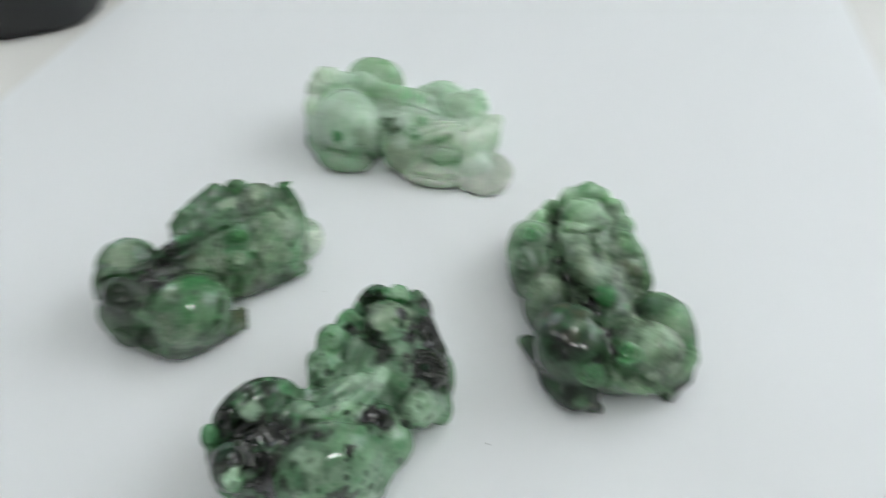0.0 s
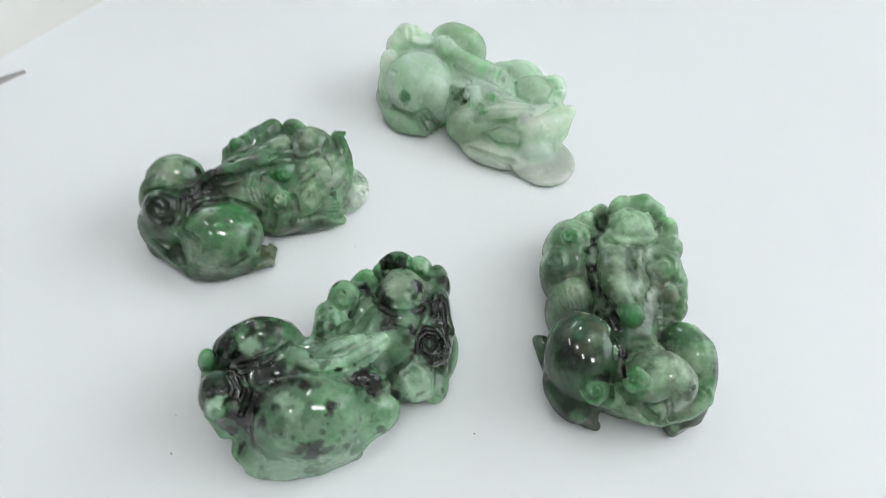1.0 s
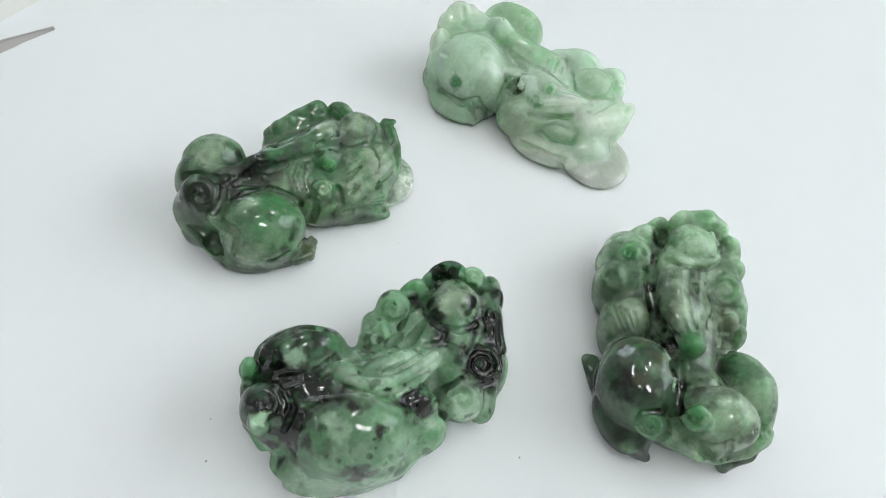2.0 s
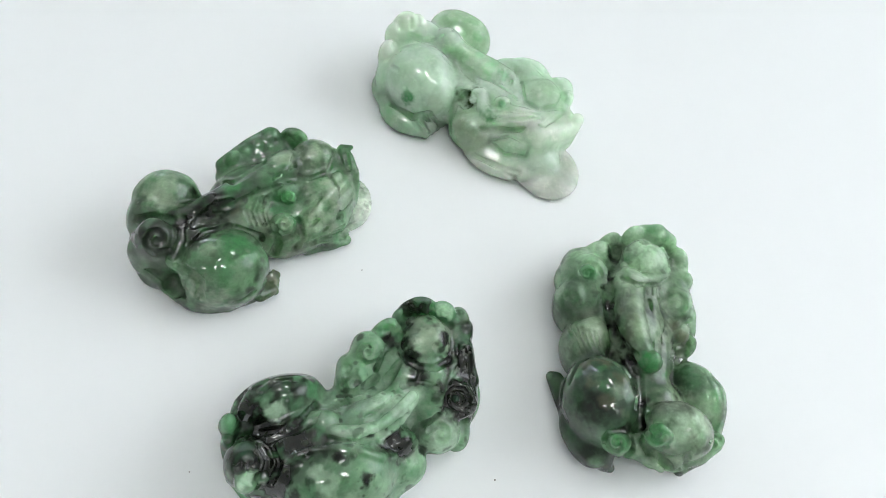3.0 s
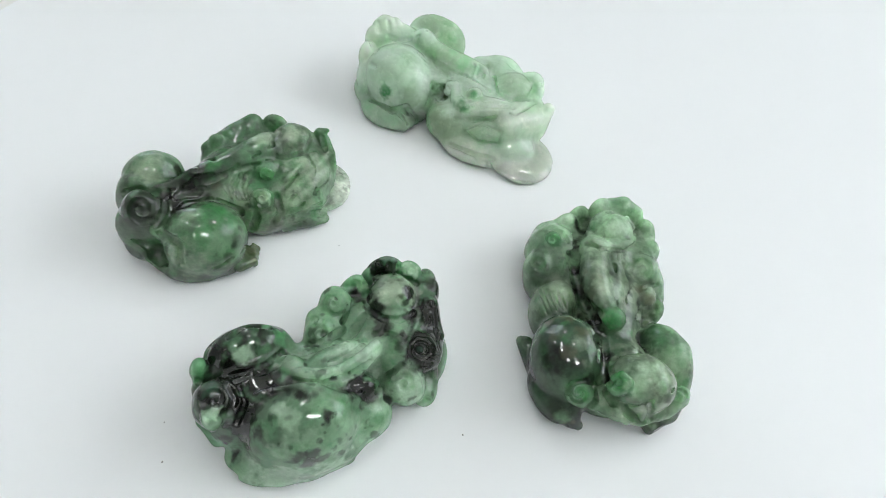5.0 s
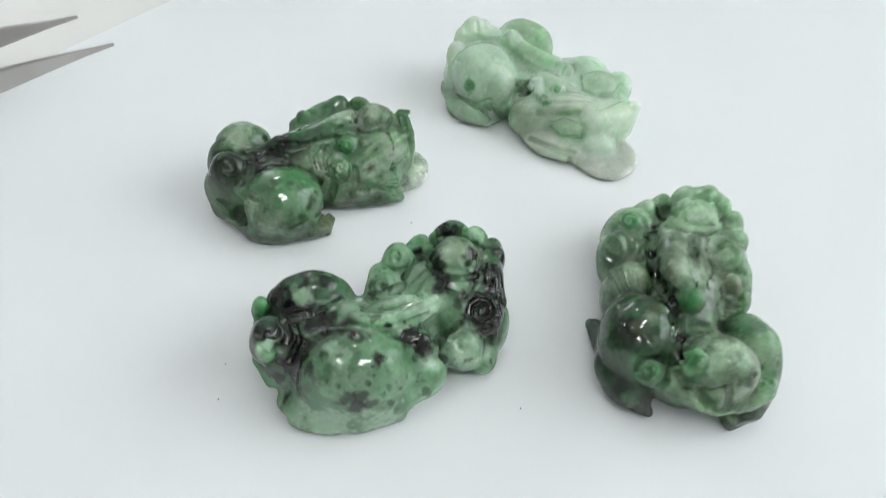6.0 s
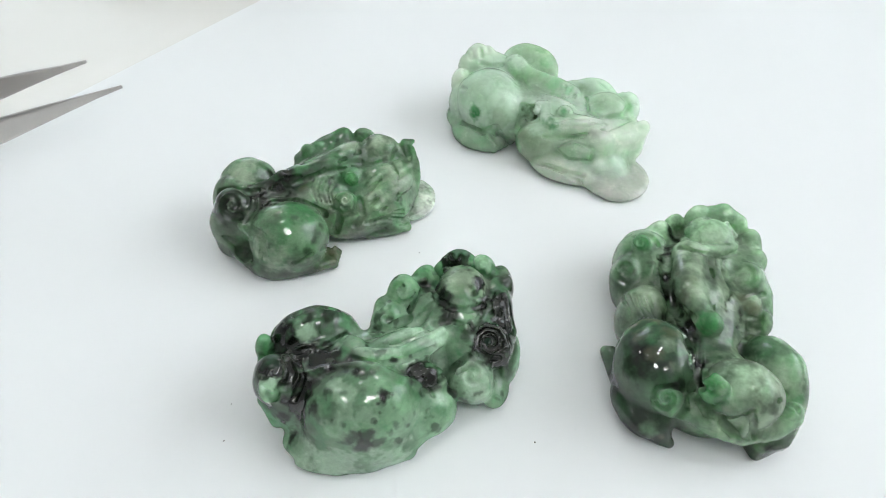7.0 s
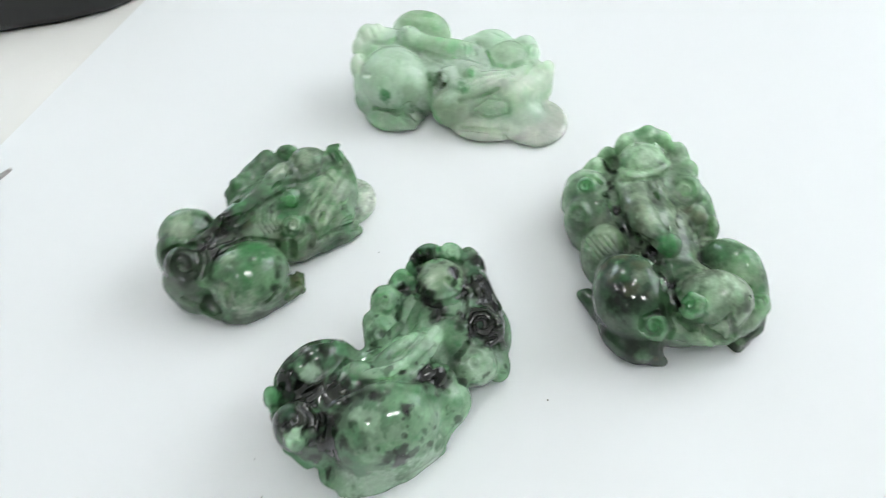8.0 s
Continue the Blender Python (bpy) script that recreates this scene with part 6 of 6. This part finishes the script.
    c.tint_patch(-2.10, -9.06, 9.91, 1.05, "black", 0.8)
    c.tint_patch(-2.28, -10.30, 10.46, 1.04, "black", 0.8)
    c.tint_patch(-2.29, -11.35, 10.59, 1.04, "black", 0.8)
    c.tint_patch(-2.13, -12.26, 10.39, 1.03, "black", 0.8)
    c.tint_patch(-1.93, -13.09, 10.03, 1.03, "black", 0.8)
    c.tint_patch(-1.77, -13.96, 9.75, 1.03, "black", 0.8)
    c.tint_patch(-1.75, -14.86, 9.54, 1.03, "black", 0.8)
    # shade of the gap beside the right haunch, put in as black
    c.tint_patch(6.80, -7.22, 7.17, 1.04, "black", 0.85)
    c.tint_patch(5.09, -9.49, 8.66, 1.01, "black", 0.85)
    c.tint_patch(4.65, -11.58, 9.40, 1.00, "black", 0.85)
    c.tint_patch(3.33, -13.99, 12.37, 0.96, "black", 0.85)
    # spine groove once more: shade of the crease laid on as black
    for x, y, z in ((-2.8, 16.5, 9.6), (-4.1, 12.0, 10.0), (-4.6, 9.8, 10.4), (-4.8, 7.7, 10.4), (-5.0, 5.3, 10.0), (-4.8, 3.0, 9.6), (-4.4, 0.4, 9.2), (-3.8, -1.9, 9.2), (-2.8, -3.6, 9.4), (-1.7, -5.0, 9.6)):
        c.tint_patch(x, y, z, 1.35, "black", 0.9)
    # dark green: groove shade right of the spine, and the valley's own tone
    for x, y, z, r in ((4.5, 8.4, 10.2, 1.2), (4.6, 3.7, 10.0, 1.5), (4.7, 0.3, 9.6, 1.7), (5.4, -4.0, 9.0, 1.8), (7.2, -7.3, 8.0, 1.6), (2.4, -5.2, 9.4, 1.7), (2.6, -11.4, 9.6, 1.5)):
        c.tint_patch(x, y, z, r, "dgreen", 0.8)
    for x, y, z, r in ((-11.1, -7.0, 10.4, 1.6), (-7.8, -7.4, 11.4, 1.8), (-10.6, -10.4, 11.6, 1.4), (-6.4, -10.4, 12.9, 1.5), (-8.2, -14.2, 12.4, 1.6), (7.2, 1.6, 9.4, 1.4), (8.8, 0.0, 9.6, 1.5)):
        c.tint_patch(x, y, z, r, "brownish", 0.75)
    for x, y, z, r in ((-12.4, -8.6, 9.4, 1.5), (-9.2, -8.9, 12.0, 1.1), (-5.2, -13.4, 12.2, 1.2), (11.9, -5.6, 8.2, 1.3)):
        c.tint_patch(x, y, z, r, "bright", 0.6)


# ---- materials ----
def material(name):
    m = bpy.data.materials.new(name)
    m.use_nodes = True
    n = m.node_tree.nodes
    return m, n, m.node_tree.links, n["Principled BSDF"]


def mix(n, links, factor, a, b, mode="MIX"):
    x = n.new("ShaderNodeMix")
    x.data_type, x.blend_type = "RGBA", mode
    for socket, value in ((x.inputs[0], factor), (x.inputs[6], a), (x.inputs[7], b)):
        if hasattr(value, "links"):
            links.new(value, socket)
        else:
            socket.default_value = value
    return x.outputs[2]


def texture(n, links, kind, scale, detail=3.0, rough=0.55):
    co = n.new("ShaderNodeTexCoord")
    t = n.new("ShaderNodeTexNoise" if kind == "noise" else "ShaderNodeTexVoronoi")
    links.new(co.outputs["Object"], t.inputs["Vector"])
    t.inputs["Scale"].default_value = scale
    if kind == "noise":
        t.inputs["Detail"].default_value, t.inputs["Roughness"].default_value = detail, rough
    return t


def ramp(n, links, source, low, high, a=0.0, b=1.0):
    r = n.new("ShaderNodeMapRange")
    links.new(source, r.inputs[0])
    for i, v in enumerate((low, high, a, b)):
        r.inputs[i + 1].default_value = v
    return r.outputs[0]


def bump(n, links, bsdf, height, strength, distance):
    b = n.new("ShaderNodeBump")
    b.inputs["Strength"].default_value, b.inputs["Distance"].default_value = strength, distance
    links.new(height, b.inputs["Height"])
    links.new(b.outputs[0], bsdf.inputs["Normal"])


def plain(name, colour, rough, spread=0.12, scale=40.0, metal=0.0, relief=0.1, depth=0.0002):
    """A surface with faint mottling, uneven gloss and fine relief."""
    m, n, links, bsdf = material(name)
    t = texture(n, links, "noise", scale, 5)
    dark = tuple(v * (1 - spread) for v in colour) + (1,)
    light = tuple(min(1, v * (1 + spread)) for v in colour) + (1,)
    links.new(mix(n, links, t.outputs[0], dark, light), bsdf.inputs["Base Color"])
    links.new(ramp(n, links, t.outputs[0], 0.3, 0.7, rough * 0.85, rough * 1.2), bsdf.inputs["Roughness"])
    bsdf.inputs["Metallic"].default_value = metal
    fine = texture(n, links, "noise", scale * 12, 3)
    bump(n, links, bsdf, fine.outputs[0], relief, depth)
    return m


def jade(name, fleck, fleck_amount, scatter, depth, grit, clear, haze=0.35):
    """Polished jadeite: its own colours in patches, fine grain and flecks, and light that sinks in."""
    m, n, links, bsdf = material(name)
    own = n.new("ShaderNodeAttribute")
    own.attribute_name = "stone"
    grain = texture(n, links, "noise", 900, 6, 0.65)
    c = mix(n, links, ramp(n, links, grain.outputs[0], 0.35, 0.68), (1 - grit, 1 - grit, 1 - grit, 1), (1 + grit, 1 + grit, 1 + grit, 1))
    c = mix(n, links, own.outputs["Alpha"], own.outputs["Color"], mix(n, links, 1.0, own.outputs["Color"], c, "MULTIPLY"))
    cloud = texture(n, links, "noise", 330, 4, 0.6)
    veiled = mix(n, links, 1.0, c, (*fleck, 1), "MULTIPLY")
    c = mix(n, links, ramp(n, links, cloud.outputs[0], 0.54, 0.7, 0, fleck_amount), c, veiled)
    pale = texture(n, links, "noise", 520, 5, 0.7)
    c = mix(n, links, ramp(n, links, pale.outputs[0], 0.56, 0.72, 0, haze), c, mix(n, links, 1.0, c, (1.7, 1.5, 1.6, 1), "MULTIPLY"))
    links.new(c, bsdf.inputs["Base Color"])
    links.new(ramp(n, links, grain.outputs[0], 0.3, 0.75, 0.07, 0.15), bsdf.inputs["Roughness"])
    bsdf.inputs["IOR"].default_value = 1.66
    bsdf.inputs["Transmission Weight"].default_value = clear
    bsdf.inputs["Subsurface Weight"].default_value = scatter
    bsdf.inputs["Subsurface Radius"].default_value = (0.75, 1.0, 0.75)
    bsdf.inputs["Subsurface Scale"].default_value = depth
    soft = texture(n, links, "noise", 300, 3, 0.6)
    fine = texture(n, links, "noise", 850, 3, 0.6)
    relief = n.new("ShaderNodeMath")
    relief.operation = "MULTIPLY_ADD"
    relief.inputs[1].default_value = 0.14
    links.new(fine.outputs[0], relief.inputs[0])
    links.new(soft.outputs[0], relief.inputs[2])
    bump(n, links, bsdf, relief.outputs[0], 0.15, 0.0004)
    return m


def lamp_material(name, colour, strength):
    m, n, links, bsdf = material(name)
    bsdf.inputs["Base Color"].default_value = (0.8, 0.8, 0.8, 1)
    bsdf.inputs["Emission Color"].default_value = (*colour, 1)
    bsdf.inputs["Emission Strength"].default_value = strength
    return m


def glass_material():
    m, n, links, bsdf = material("window_glass")
    bsdf.inputs["Transmission Weight"].default_value = 1.0
    bsdf.inputs["Roughness"].default_value = 0.0
    bsdf.inputs["IOR"].default_value = 1.1
    return m


PAPER = plain("white_paper", (0.78, 0.8, 0.805), 0.55, 0.015, 25, relief=0.15, depth=0.00005)
DESK = plain("glossy_laminate", (0.81, 0.805, 0.77), 0.2, 0.03, 30, relief=0.02, depth=0.00002)
WALL = plain("wall_paint", (0.7, 0.71, 0.71), 0.7, 0.03, 3, relief=0.1, depth=0.001)
CEILING = plain("ceiling_paint", (0.78, 0.79, 0.79), 0.8, 0.02, 3, relief=0.1, depth=0.001)
FLOOR = plain("floor_vinyl", (0.42, 0.41, 0.39), 0.4, 0.1, 6)
STEEL = plain("brushed_steel", (0.5, 0.475, 0.455), 0.3, 0.12, 120, metal=1.0, relief=0.25, depth=0.0001)
BLACK = plain("black_plastic", (0.012, 0.013, 0.014), 0.38, 0.2, 150, relief=0.2, depth=0.0001)
MARK = plain("mark_grey", (0.35, 0.36, 0.36), 0.4, 0.1, 200)
DUST = plain("dark_dust", (0.08, 0.07, 0.06), 0.8, 0.2, 900)
LAMP = lamp_material("lamp_diffuser", (0.95, 0.97, 0.965), LAMP_STRENGTH)
FRAME = plain("white_frame", (0.78, 0.78, 0.77), 0.45, 0.03, 20)
GLASS = glass_material()


# ---- building helpers ----
def mesh_of(name, bm, mat, smooth=False):
    me = bpy.data.meshes.new(name)
    bm.to_mesh(me)
    bm.free()
    me.materials.append(mat)
    if smooth:
        for p in me.polygons:
            p.use_smooth = True
    return me


def part(name, bm, mat, parent, label="", smooth=False):
    ob = new(name, mesh_of(name, bm, mat, smooth))
    ob.parent = parent
    return tagged(ob, label) if label else ob


def box(x0, x1, y0, y1, z0, z1, bevel=0.0):
    bm = bmesh.new()
    bmesh.ops.create_cube(bm, size=1, matrix=Matrix.Translation(((x0 + x1) / 2, (y0 + y1) / 2, (z0 + z1) / 2)) @ Matrix.Diagonal((x1 - x0, y1 - y0, z1 - z0, 1)))
    if bevel:
        bmesh.ops.bevel(bm, geom=bm.edges[:], offset=bevel, segments=3, profile=0.5, affect="EDGES")
    return bm


def structure(name, bm, mat, label, category):
    return tagged(new(name, mesh_of(name, bm, mat)), label, category, kind="structure")


# ---- the room round the desk ----
R = ROOM
structure("floor", box(R["x0"], R["x1"], R["y0"], R["y1"], R["z0"] - 0.1, R["z0"]), FLOOR, "grey vinyl floor of the room round the desk", "floor")
structure("ceiling", box(R["x0"], R["x1"], R["y0"], R["y1"], R["z1"], R["z1"] + 0.1), CEILING, "white painted ceiling with set-in lamps", "ceiling")
structure("wall_south", box(R["x0"], R["x1"], R["y0"] - 0.12, R["y0"], R["z0"], R["z1"]), WALL, "plain white painted wall of the room", "wall")
structure("wall_west", box(R["x0"] - 0.12, R["x0"], R["y0"], R["y1"], R["z0"], R["z1"]), WALL, "plain white painted wall of the room", "wall")


def window_wall(name, at, along_x, lo, hi, u0, u1, z0, z1, number):
    """A wall with one window: at is its inner face, u runs along it."""
    sign = 1 if at > 0 else -1

    def slabs(bounds, depth0, depth1):
        bm = bmesh.new()
        for a, b, c, e in bounds:
            mid, size = (depth0 + depth1) / 2, abs(depth1 - depth0)
            where = ((a + b) / 2, mid, (c + e) / 2) if along_x else (mid, (a + b) / 2, (c + e) / 2)
            sizes = (b - a, size, e - c, 1) if along_x else (size, b - a, e - c, 1)
            bmesh.ops.create_cube(bm, size=1, matrix=Matrix.Translation(where) @ Matrix.Diagonal(sizes))
        return bm

    ring = ((lo, hi, R["z0"], z0), (lo, hi, z1, R["z1"]), (lo, u0, z0, z1), (u1, hi, z0, z1))
    structure(name, slabs(ring, at, at + sign * 0.12), WALL, "white painted wall with a window opening", "wall")
    thing = tagged(new(number), "unseen white framed window bright with daylight", "window", kind="structure")
    rails = ((u0, u1, z0, z0 + 0.03), (u0, u1, z1 - 0.03, z1), (u0, u0 + 0.03, z0 + 0.03, z1 - 0.03), (u1 - 0.03, u1, z0 + 0.03, z1 - 0.03))
    part("window_frame", slabs(rails, at + sign * 0.03, at + sign * 0.07), FRAME, thing)
    glass = part("pane", slabs(((u0 + 0.03, u1 - 0.03, z0 + 0.03, z1 - 0.03),), at + sign * 0.047, at + sign * 0.053), GLASS, thing)
    glass.visible_shadow = False


# the east window is added out of view, for light from the right
window_wall("wall_east", R["x1"], False, R["y0"], R["y1"], -0.3, 0.9, 0.3, 1.25, "added_window_1")
window_wall("wall_north", R["y1"], True, R["x0"], R["x1"], -3.0, -1.5, 0.5, 1.75, "window_2")


def ceiling_light(x, y, a, b):
    lamp = tagged(new("ceiling_light"), "unseen white framed lamp panel set in the ceiling", "lamp", group="ceiling lamps")
    lamp.location = (x, y, R["z1"])
    rim = bmesh.new()
    for x0, x1, y0, y1 in ((-a - 0.02, a + 0.02, -b - 0.02, -b), (-a - 0.02, a + 0.02, b, b + 0.02), (-a - 0.02, -a, -b, b), (a, a + 0.02, -b, b)):
        bmesh.ops.create_cube(rim, size=1, matrix=Matrix.Translation(((x0 + x1) / 2, (y0 + y1) / 2, -0.011)) @ Matrix.Diagonal((x1 - x0, y1 - y0, 0.02, 1)))
    part("frame", rim, FRAME, lamp)
    part("diffuser", box(-a, a, -b, b, -0.014, -0.006), LAMP, lamp, "glowing white diffuser")
    return lamp


# unseen lamps: some follow highlights; southern pair adds fill, outer three add glints
for x, y, a, b in ((-0.15, 0.28, 0.09, 0.09), (0.5, 0.9, 0.07, 0.16), (-1.2, 0.35, 0.1, 0.08), (-0.75, 1.6, 0.15, 0.07), (-0.5, -0.85, 0.16, 0.11), (0.55, -0.75, 0.18, 0.12), (-2.3, -1.4, 0.12, 0.09), (-1.5, 2.9, 0.12, 0.08), (-2.7, 1.1, 0.1, 0.12)):
    ceiling_light(x, y, a, b)

# ---- desk and paper ----
desk = tagged(new("desk"), "white laminate desk with a glossy cream top", "desk")
desk.location = (0, 0.1, R["z0"])
part("desk_top", box(-0.75, 0.75, -0.45, 0.6, 0.72, 0.7496, 0.003), DESK, desk)
for x, y in ((-0.7, -0.4), (0.66, -0.4), (-0.7, 0.51), (0.66, 0.51)):
    part("leg", box(x, x + 0.04, y, y + 0.04, 0.0, 0.72), FRAME, desk)

PAPER_TURN = 67.6
sheet = bmesh.new()
bmesh.ops.create_grid(sheet, x_segments=40, y_segments=30, size=0.5, matrix=Matrix.Diagonal((0.42, 0.229, 1, 1)))
for v in sheet.verts:
    v.co.z = 0.0
ret = bmesh.ops.extrude_face_region(sheet, geom=sheet.faces[:])
for g in ret["geom"]:
    if isinstance(g, bmesh.types.BMVert):
        g.co.z -= 0.0003
bmesh.ops.recalc_face_normals(sheet, faces=sheet.faces[:])
paper = tagged(new("paper_sheet", mesh_of("paper_sheet", sheet, PAPER)), "large plain sheet of white paper lying on the desk", "paper")
edge = Vector((math.cos(radians(PAPER_TURN)), math.sin(radians(PAPER_TURN)), 0))
side = Vector((edge.y, -edge.x, 0))
paper.matrix_basis = Matrix.Translation(Vector((-0.0881, 0.1008, 0)) + side * 0.1145 - edge * 0.02) @ pose(0, 0, 0, 0, 0, PAPER_TURN)


# ---- carved jade beasts ----
def carving(build, x, y, seed, vein, vein_amount, specks, mat, label, fill=1.25, depth=0.75, wave=1.0, edge=2.3, step=0.18, tone=(1.0, 0.0, 1.0)):
    c = Carving()
    build(c)
    points, faces = c.surface(step, fill, wave)
    me = bpy.data.meshes.new("jade_carving")
    me.from_pydata((points * 0.001).tolist(), [], faces.tolist())
    colour = np.ones((len(points), 4), np.float32)
    colour[:] = np.clip(c.colours(points, seed, vein, vein_amount, specks, depth, edge, tone), 0, 1)
    me.attributes.new("stone", "FLOAT_COLOR", "POINT").data.foreach_set("color", colour.ravel())
    me.materials.append(mat)
    me.polygons.foreach_set("use_smooth", [True] * len(me.polygons))
    me.update()
    ob = tagged(new("jade_carving", me), label, "carving", group="carved jade beasts")
    ob.location = (x * 0.001, y * 0.001, 0.0001)
    return ob


PALE_JADE = jade("pale_jade", (0.8, 0.97, 0.84), 0.4, 1.0, 0.014, 0.06, 0.03)
GREEN_JADE = jade("green_jade", (0.4, 0.66, 0.46), 0.7, 1.0, 0.007, 0.2, 0.03)
SPOTTED_JADE = jade("spotted_jade", (0.5, 0.75, 0.56), 0.6, 1.0, 0.008, 0.14, 0.03)
MOTTLED_JADE = jade("mottled_jade", (0.5, 0.72, 0.55), 0.5, 1.0, 0.009, 0.16, 0.04, 0.15)
carving(carve_a, 8, 57, 11, "palegreen2", 0.4, 0.0, PALE_JADE, "pale celadon jade beast carving with one green spot, lying on paper", fill=1.6, depth=0.25, wave=0.7, edge=1.3, tone=(1.04, 0.0, 0.99))
carving(carve_b, -32, 14, 23, "bright", 0.3, 0.45, GREEN_JADE, "deep green jade beast carving with black streaks and a pale disc", fill=0.95, depth=0.75, edge=1.5, tone=(1.12, -0.1, 0.95))
carving(carve_c, -14, -18, 37, "mintgreen", 0.45, 0.6, SPOTTED_JADE, "mint green jade beast carving spotted with black, lying on paper", depth=0.7, edge=2.0, tone=(0.89, -0.1, 0.97))
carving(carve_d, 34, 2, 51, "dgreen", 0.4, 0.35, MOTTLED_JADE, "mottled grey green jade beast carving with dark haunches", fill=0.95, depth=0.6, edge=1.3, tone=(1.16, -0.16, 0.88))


# ---- tweezers ----
def arm(points, thick):
    """One springy arm: a strip on edge that narrows to a fine point. points: x, y, z and half width."""
    bm = bmesh.new()
    rows = []
    for i, (x, y, z, half) in enumerate(points):
        a, b = points[max(i - 1, 0)], points[min(i + 1, len(points) - 1)]
        d = Vector((b[0] - a[0], b[1] - a[1], 0)).normalized()
        s = Vector((-d.y, d.x, 0)) * thick * min(1.0, 0.35 + half / 3.0)
        rows.append([bm.verts.new(Vector((x, y, z)) + s * k + Vector((0, 0, h * half))) for k, h in ((-1, -0.8), (-0.7, -1), (0.7, -1), (1, -0.8), (1, 0.8), (0.7, 1), (-0.7, 1), (-1, 0.8))])
    for p, q in zip(rows, rows[1:]):
        for i in range(8):
            bm.faces.new((p[i], p[(i + 1) % 8], q[(i + 1) % 8], q[i]))
    bm.faces.new(rows[0])
    bm.faces.new(rows[-1][::-1])
    bmesh.ops.recalc_face_normals(bm, faces=bm.faces[:])
    bmesh.ops.scale(bm, vec=(0.001, 0.001, 0.001), verts=bm.verts[:])
    return bm


tweezers = tagged(new("tweezers"), "pointed steel tweezers lying open on edge on the desk", "tweezers")
part("arm", arm(((-88.0, 45.0, 9.3, 0.3), (-92.0, 40.9, 9.0, 0.7), (-98.2, 34.4, 8.4, 1.6), (-106.0, 26.4, 7.4, 2.7), (-120.0, 12.5, 6.4, 4.0), (-145.0, -11.0, 5.4, 4.9), (-172.0, -36.0, 5.2, 5.0)), 0.6), STEEL, tweezers)
part("arm", arm(((-97.6, 48.8, 12.4, 0.3), (-101.0, 45.0, 12.3, 0.7), (-105.8, 40.2, 12.0, 1.5), (-112.5, 33.5, 11.4, 2.6), (-124.0, 17.5, 8.6, 3.8), (-147.0, -9.5, 5.6, 4.8), (-172.6, -35.2, 5.2, 5.0)), 0.6), STEEL, tweezers)


# ---- black case ----
case = tagged(new("black_case"), "black plastic case with rounded corners standing on the desk", "case")
case.location = (-0.100, 0.160, -0.0004)


def slab(outline, z0, z1, bevel):
    bm = bmesh.new()
    face = bm.faces.new([bm.verts.new((x * 0.001, y * 0.001, z0)) for x, y in outline])
    top = bmesh.ops.extrude_face_region(bm, geom=[face])
    for g in top["geom"]:
        if isinstance(g, bmesh.types.BMVert):
            g.co.z = z1
    bmesh.ops.recalc_face_normals(bm, faces=bm.faces[:])
    bmesh.ops.bevel(bm, geom=bm.edges[:], offset=bevel, segments=4, profile=0.5, affect="EDGES")
    return bm


part("body", slab(((-45, -36), (-18, -39), (0, -38.5), (14, -35.5), (21, -31), (24.5, -23), (25, -8), (21, 30), (-45, 28)), 0.0, 0.016, 0.003), BLACK, case, smooth=True)
# small pale grey dash on top of the case
part("mark", box(-0.004, 0.002, -0.024, -0.0225, 0.0159, 0.0162), MARK, case, "small pale grey mark")


# ---- dust on the paper ----
def speck(x, y, r):
    bm = bmesh.new()
    bmesh.ops.create_icosphere(bm, subdivisions=2, radius=r * 0.001)
    for v in bm.verts:
        v.co *= 0.8 + 0.5 * noise.noise(v.co * 4000 + Vector((x, y, 0)))
        v.co.z *= 0.6
    ob = tagged(new("dust_speck", mesh_of("dust_speck", bm, DUST)), "tiny dark speck of dust on the white paper", "dust", group="dust on the paper")
    ob.location = (x * 0.001, y * 0.001, r * 0.0004)


for x, y, r in ((10.0, -22.0, 0.15), (-35.3, -29.6, 0.16), (-14.1, 14.1, 0.14), (-36.6, -23.5, 0.11)):
    speck(x, y, r)
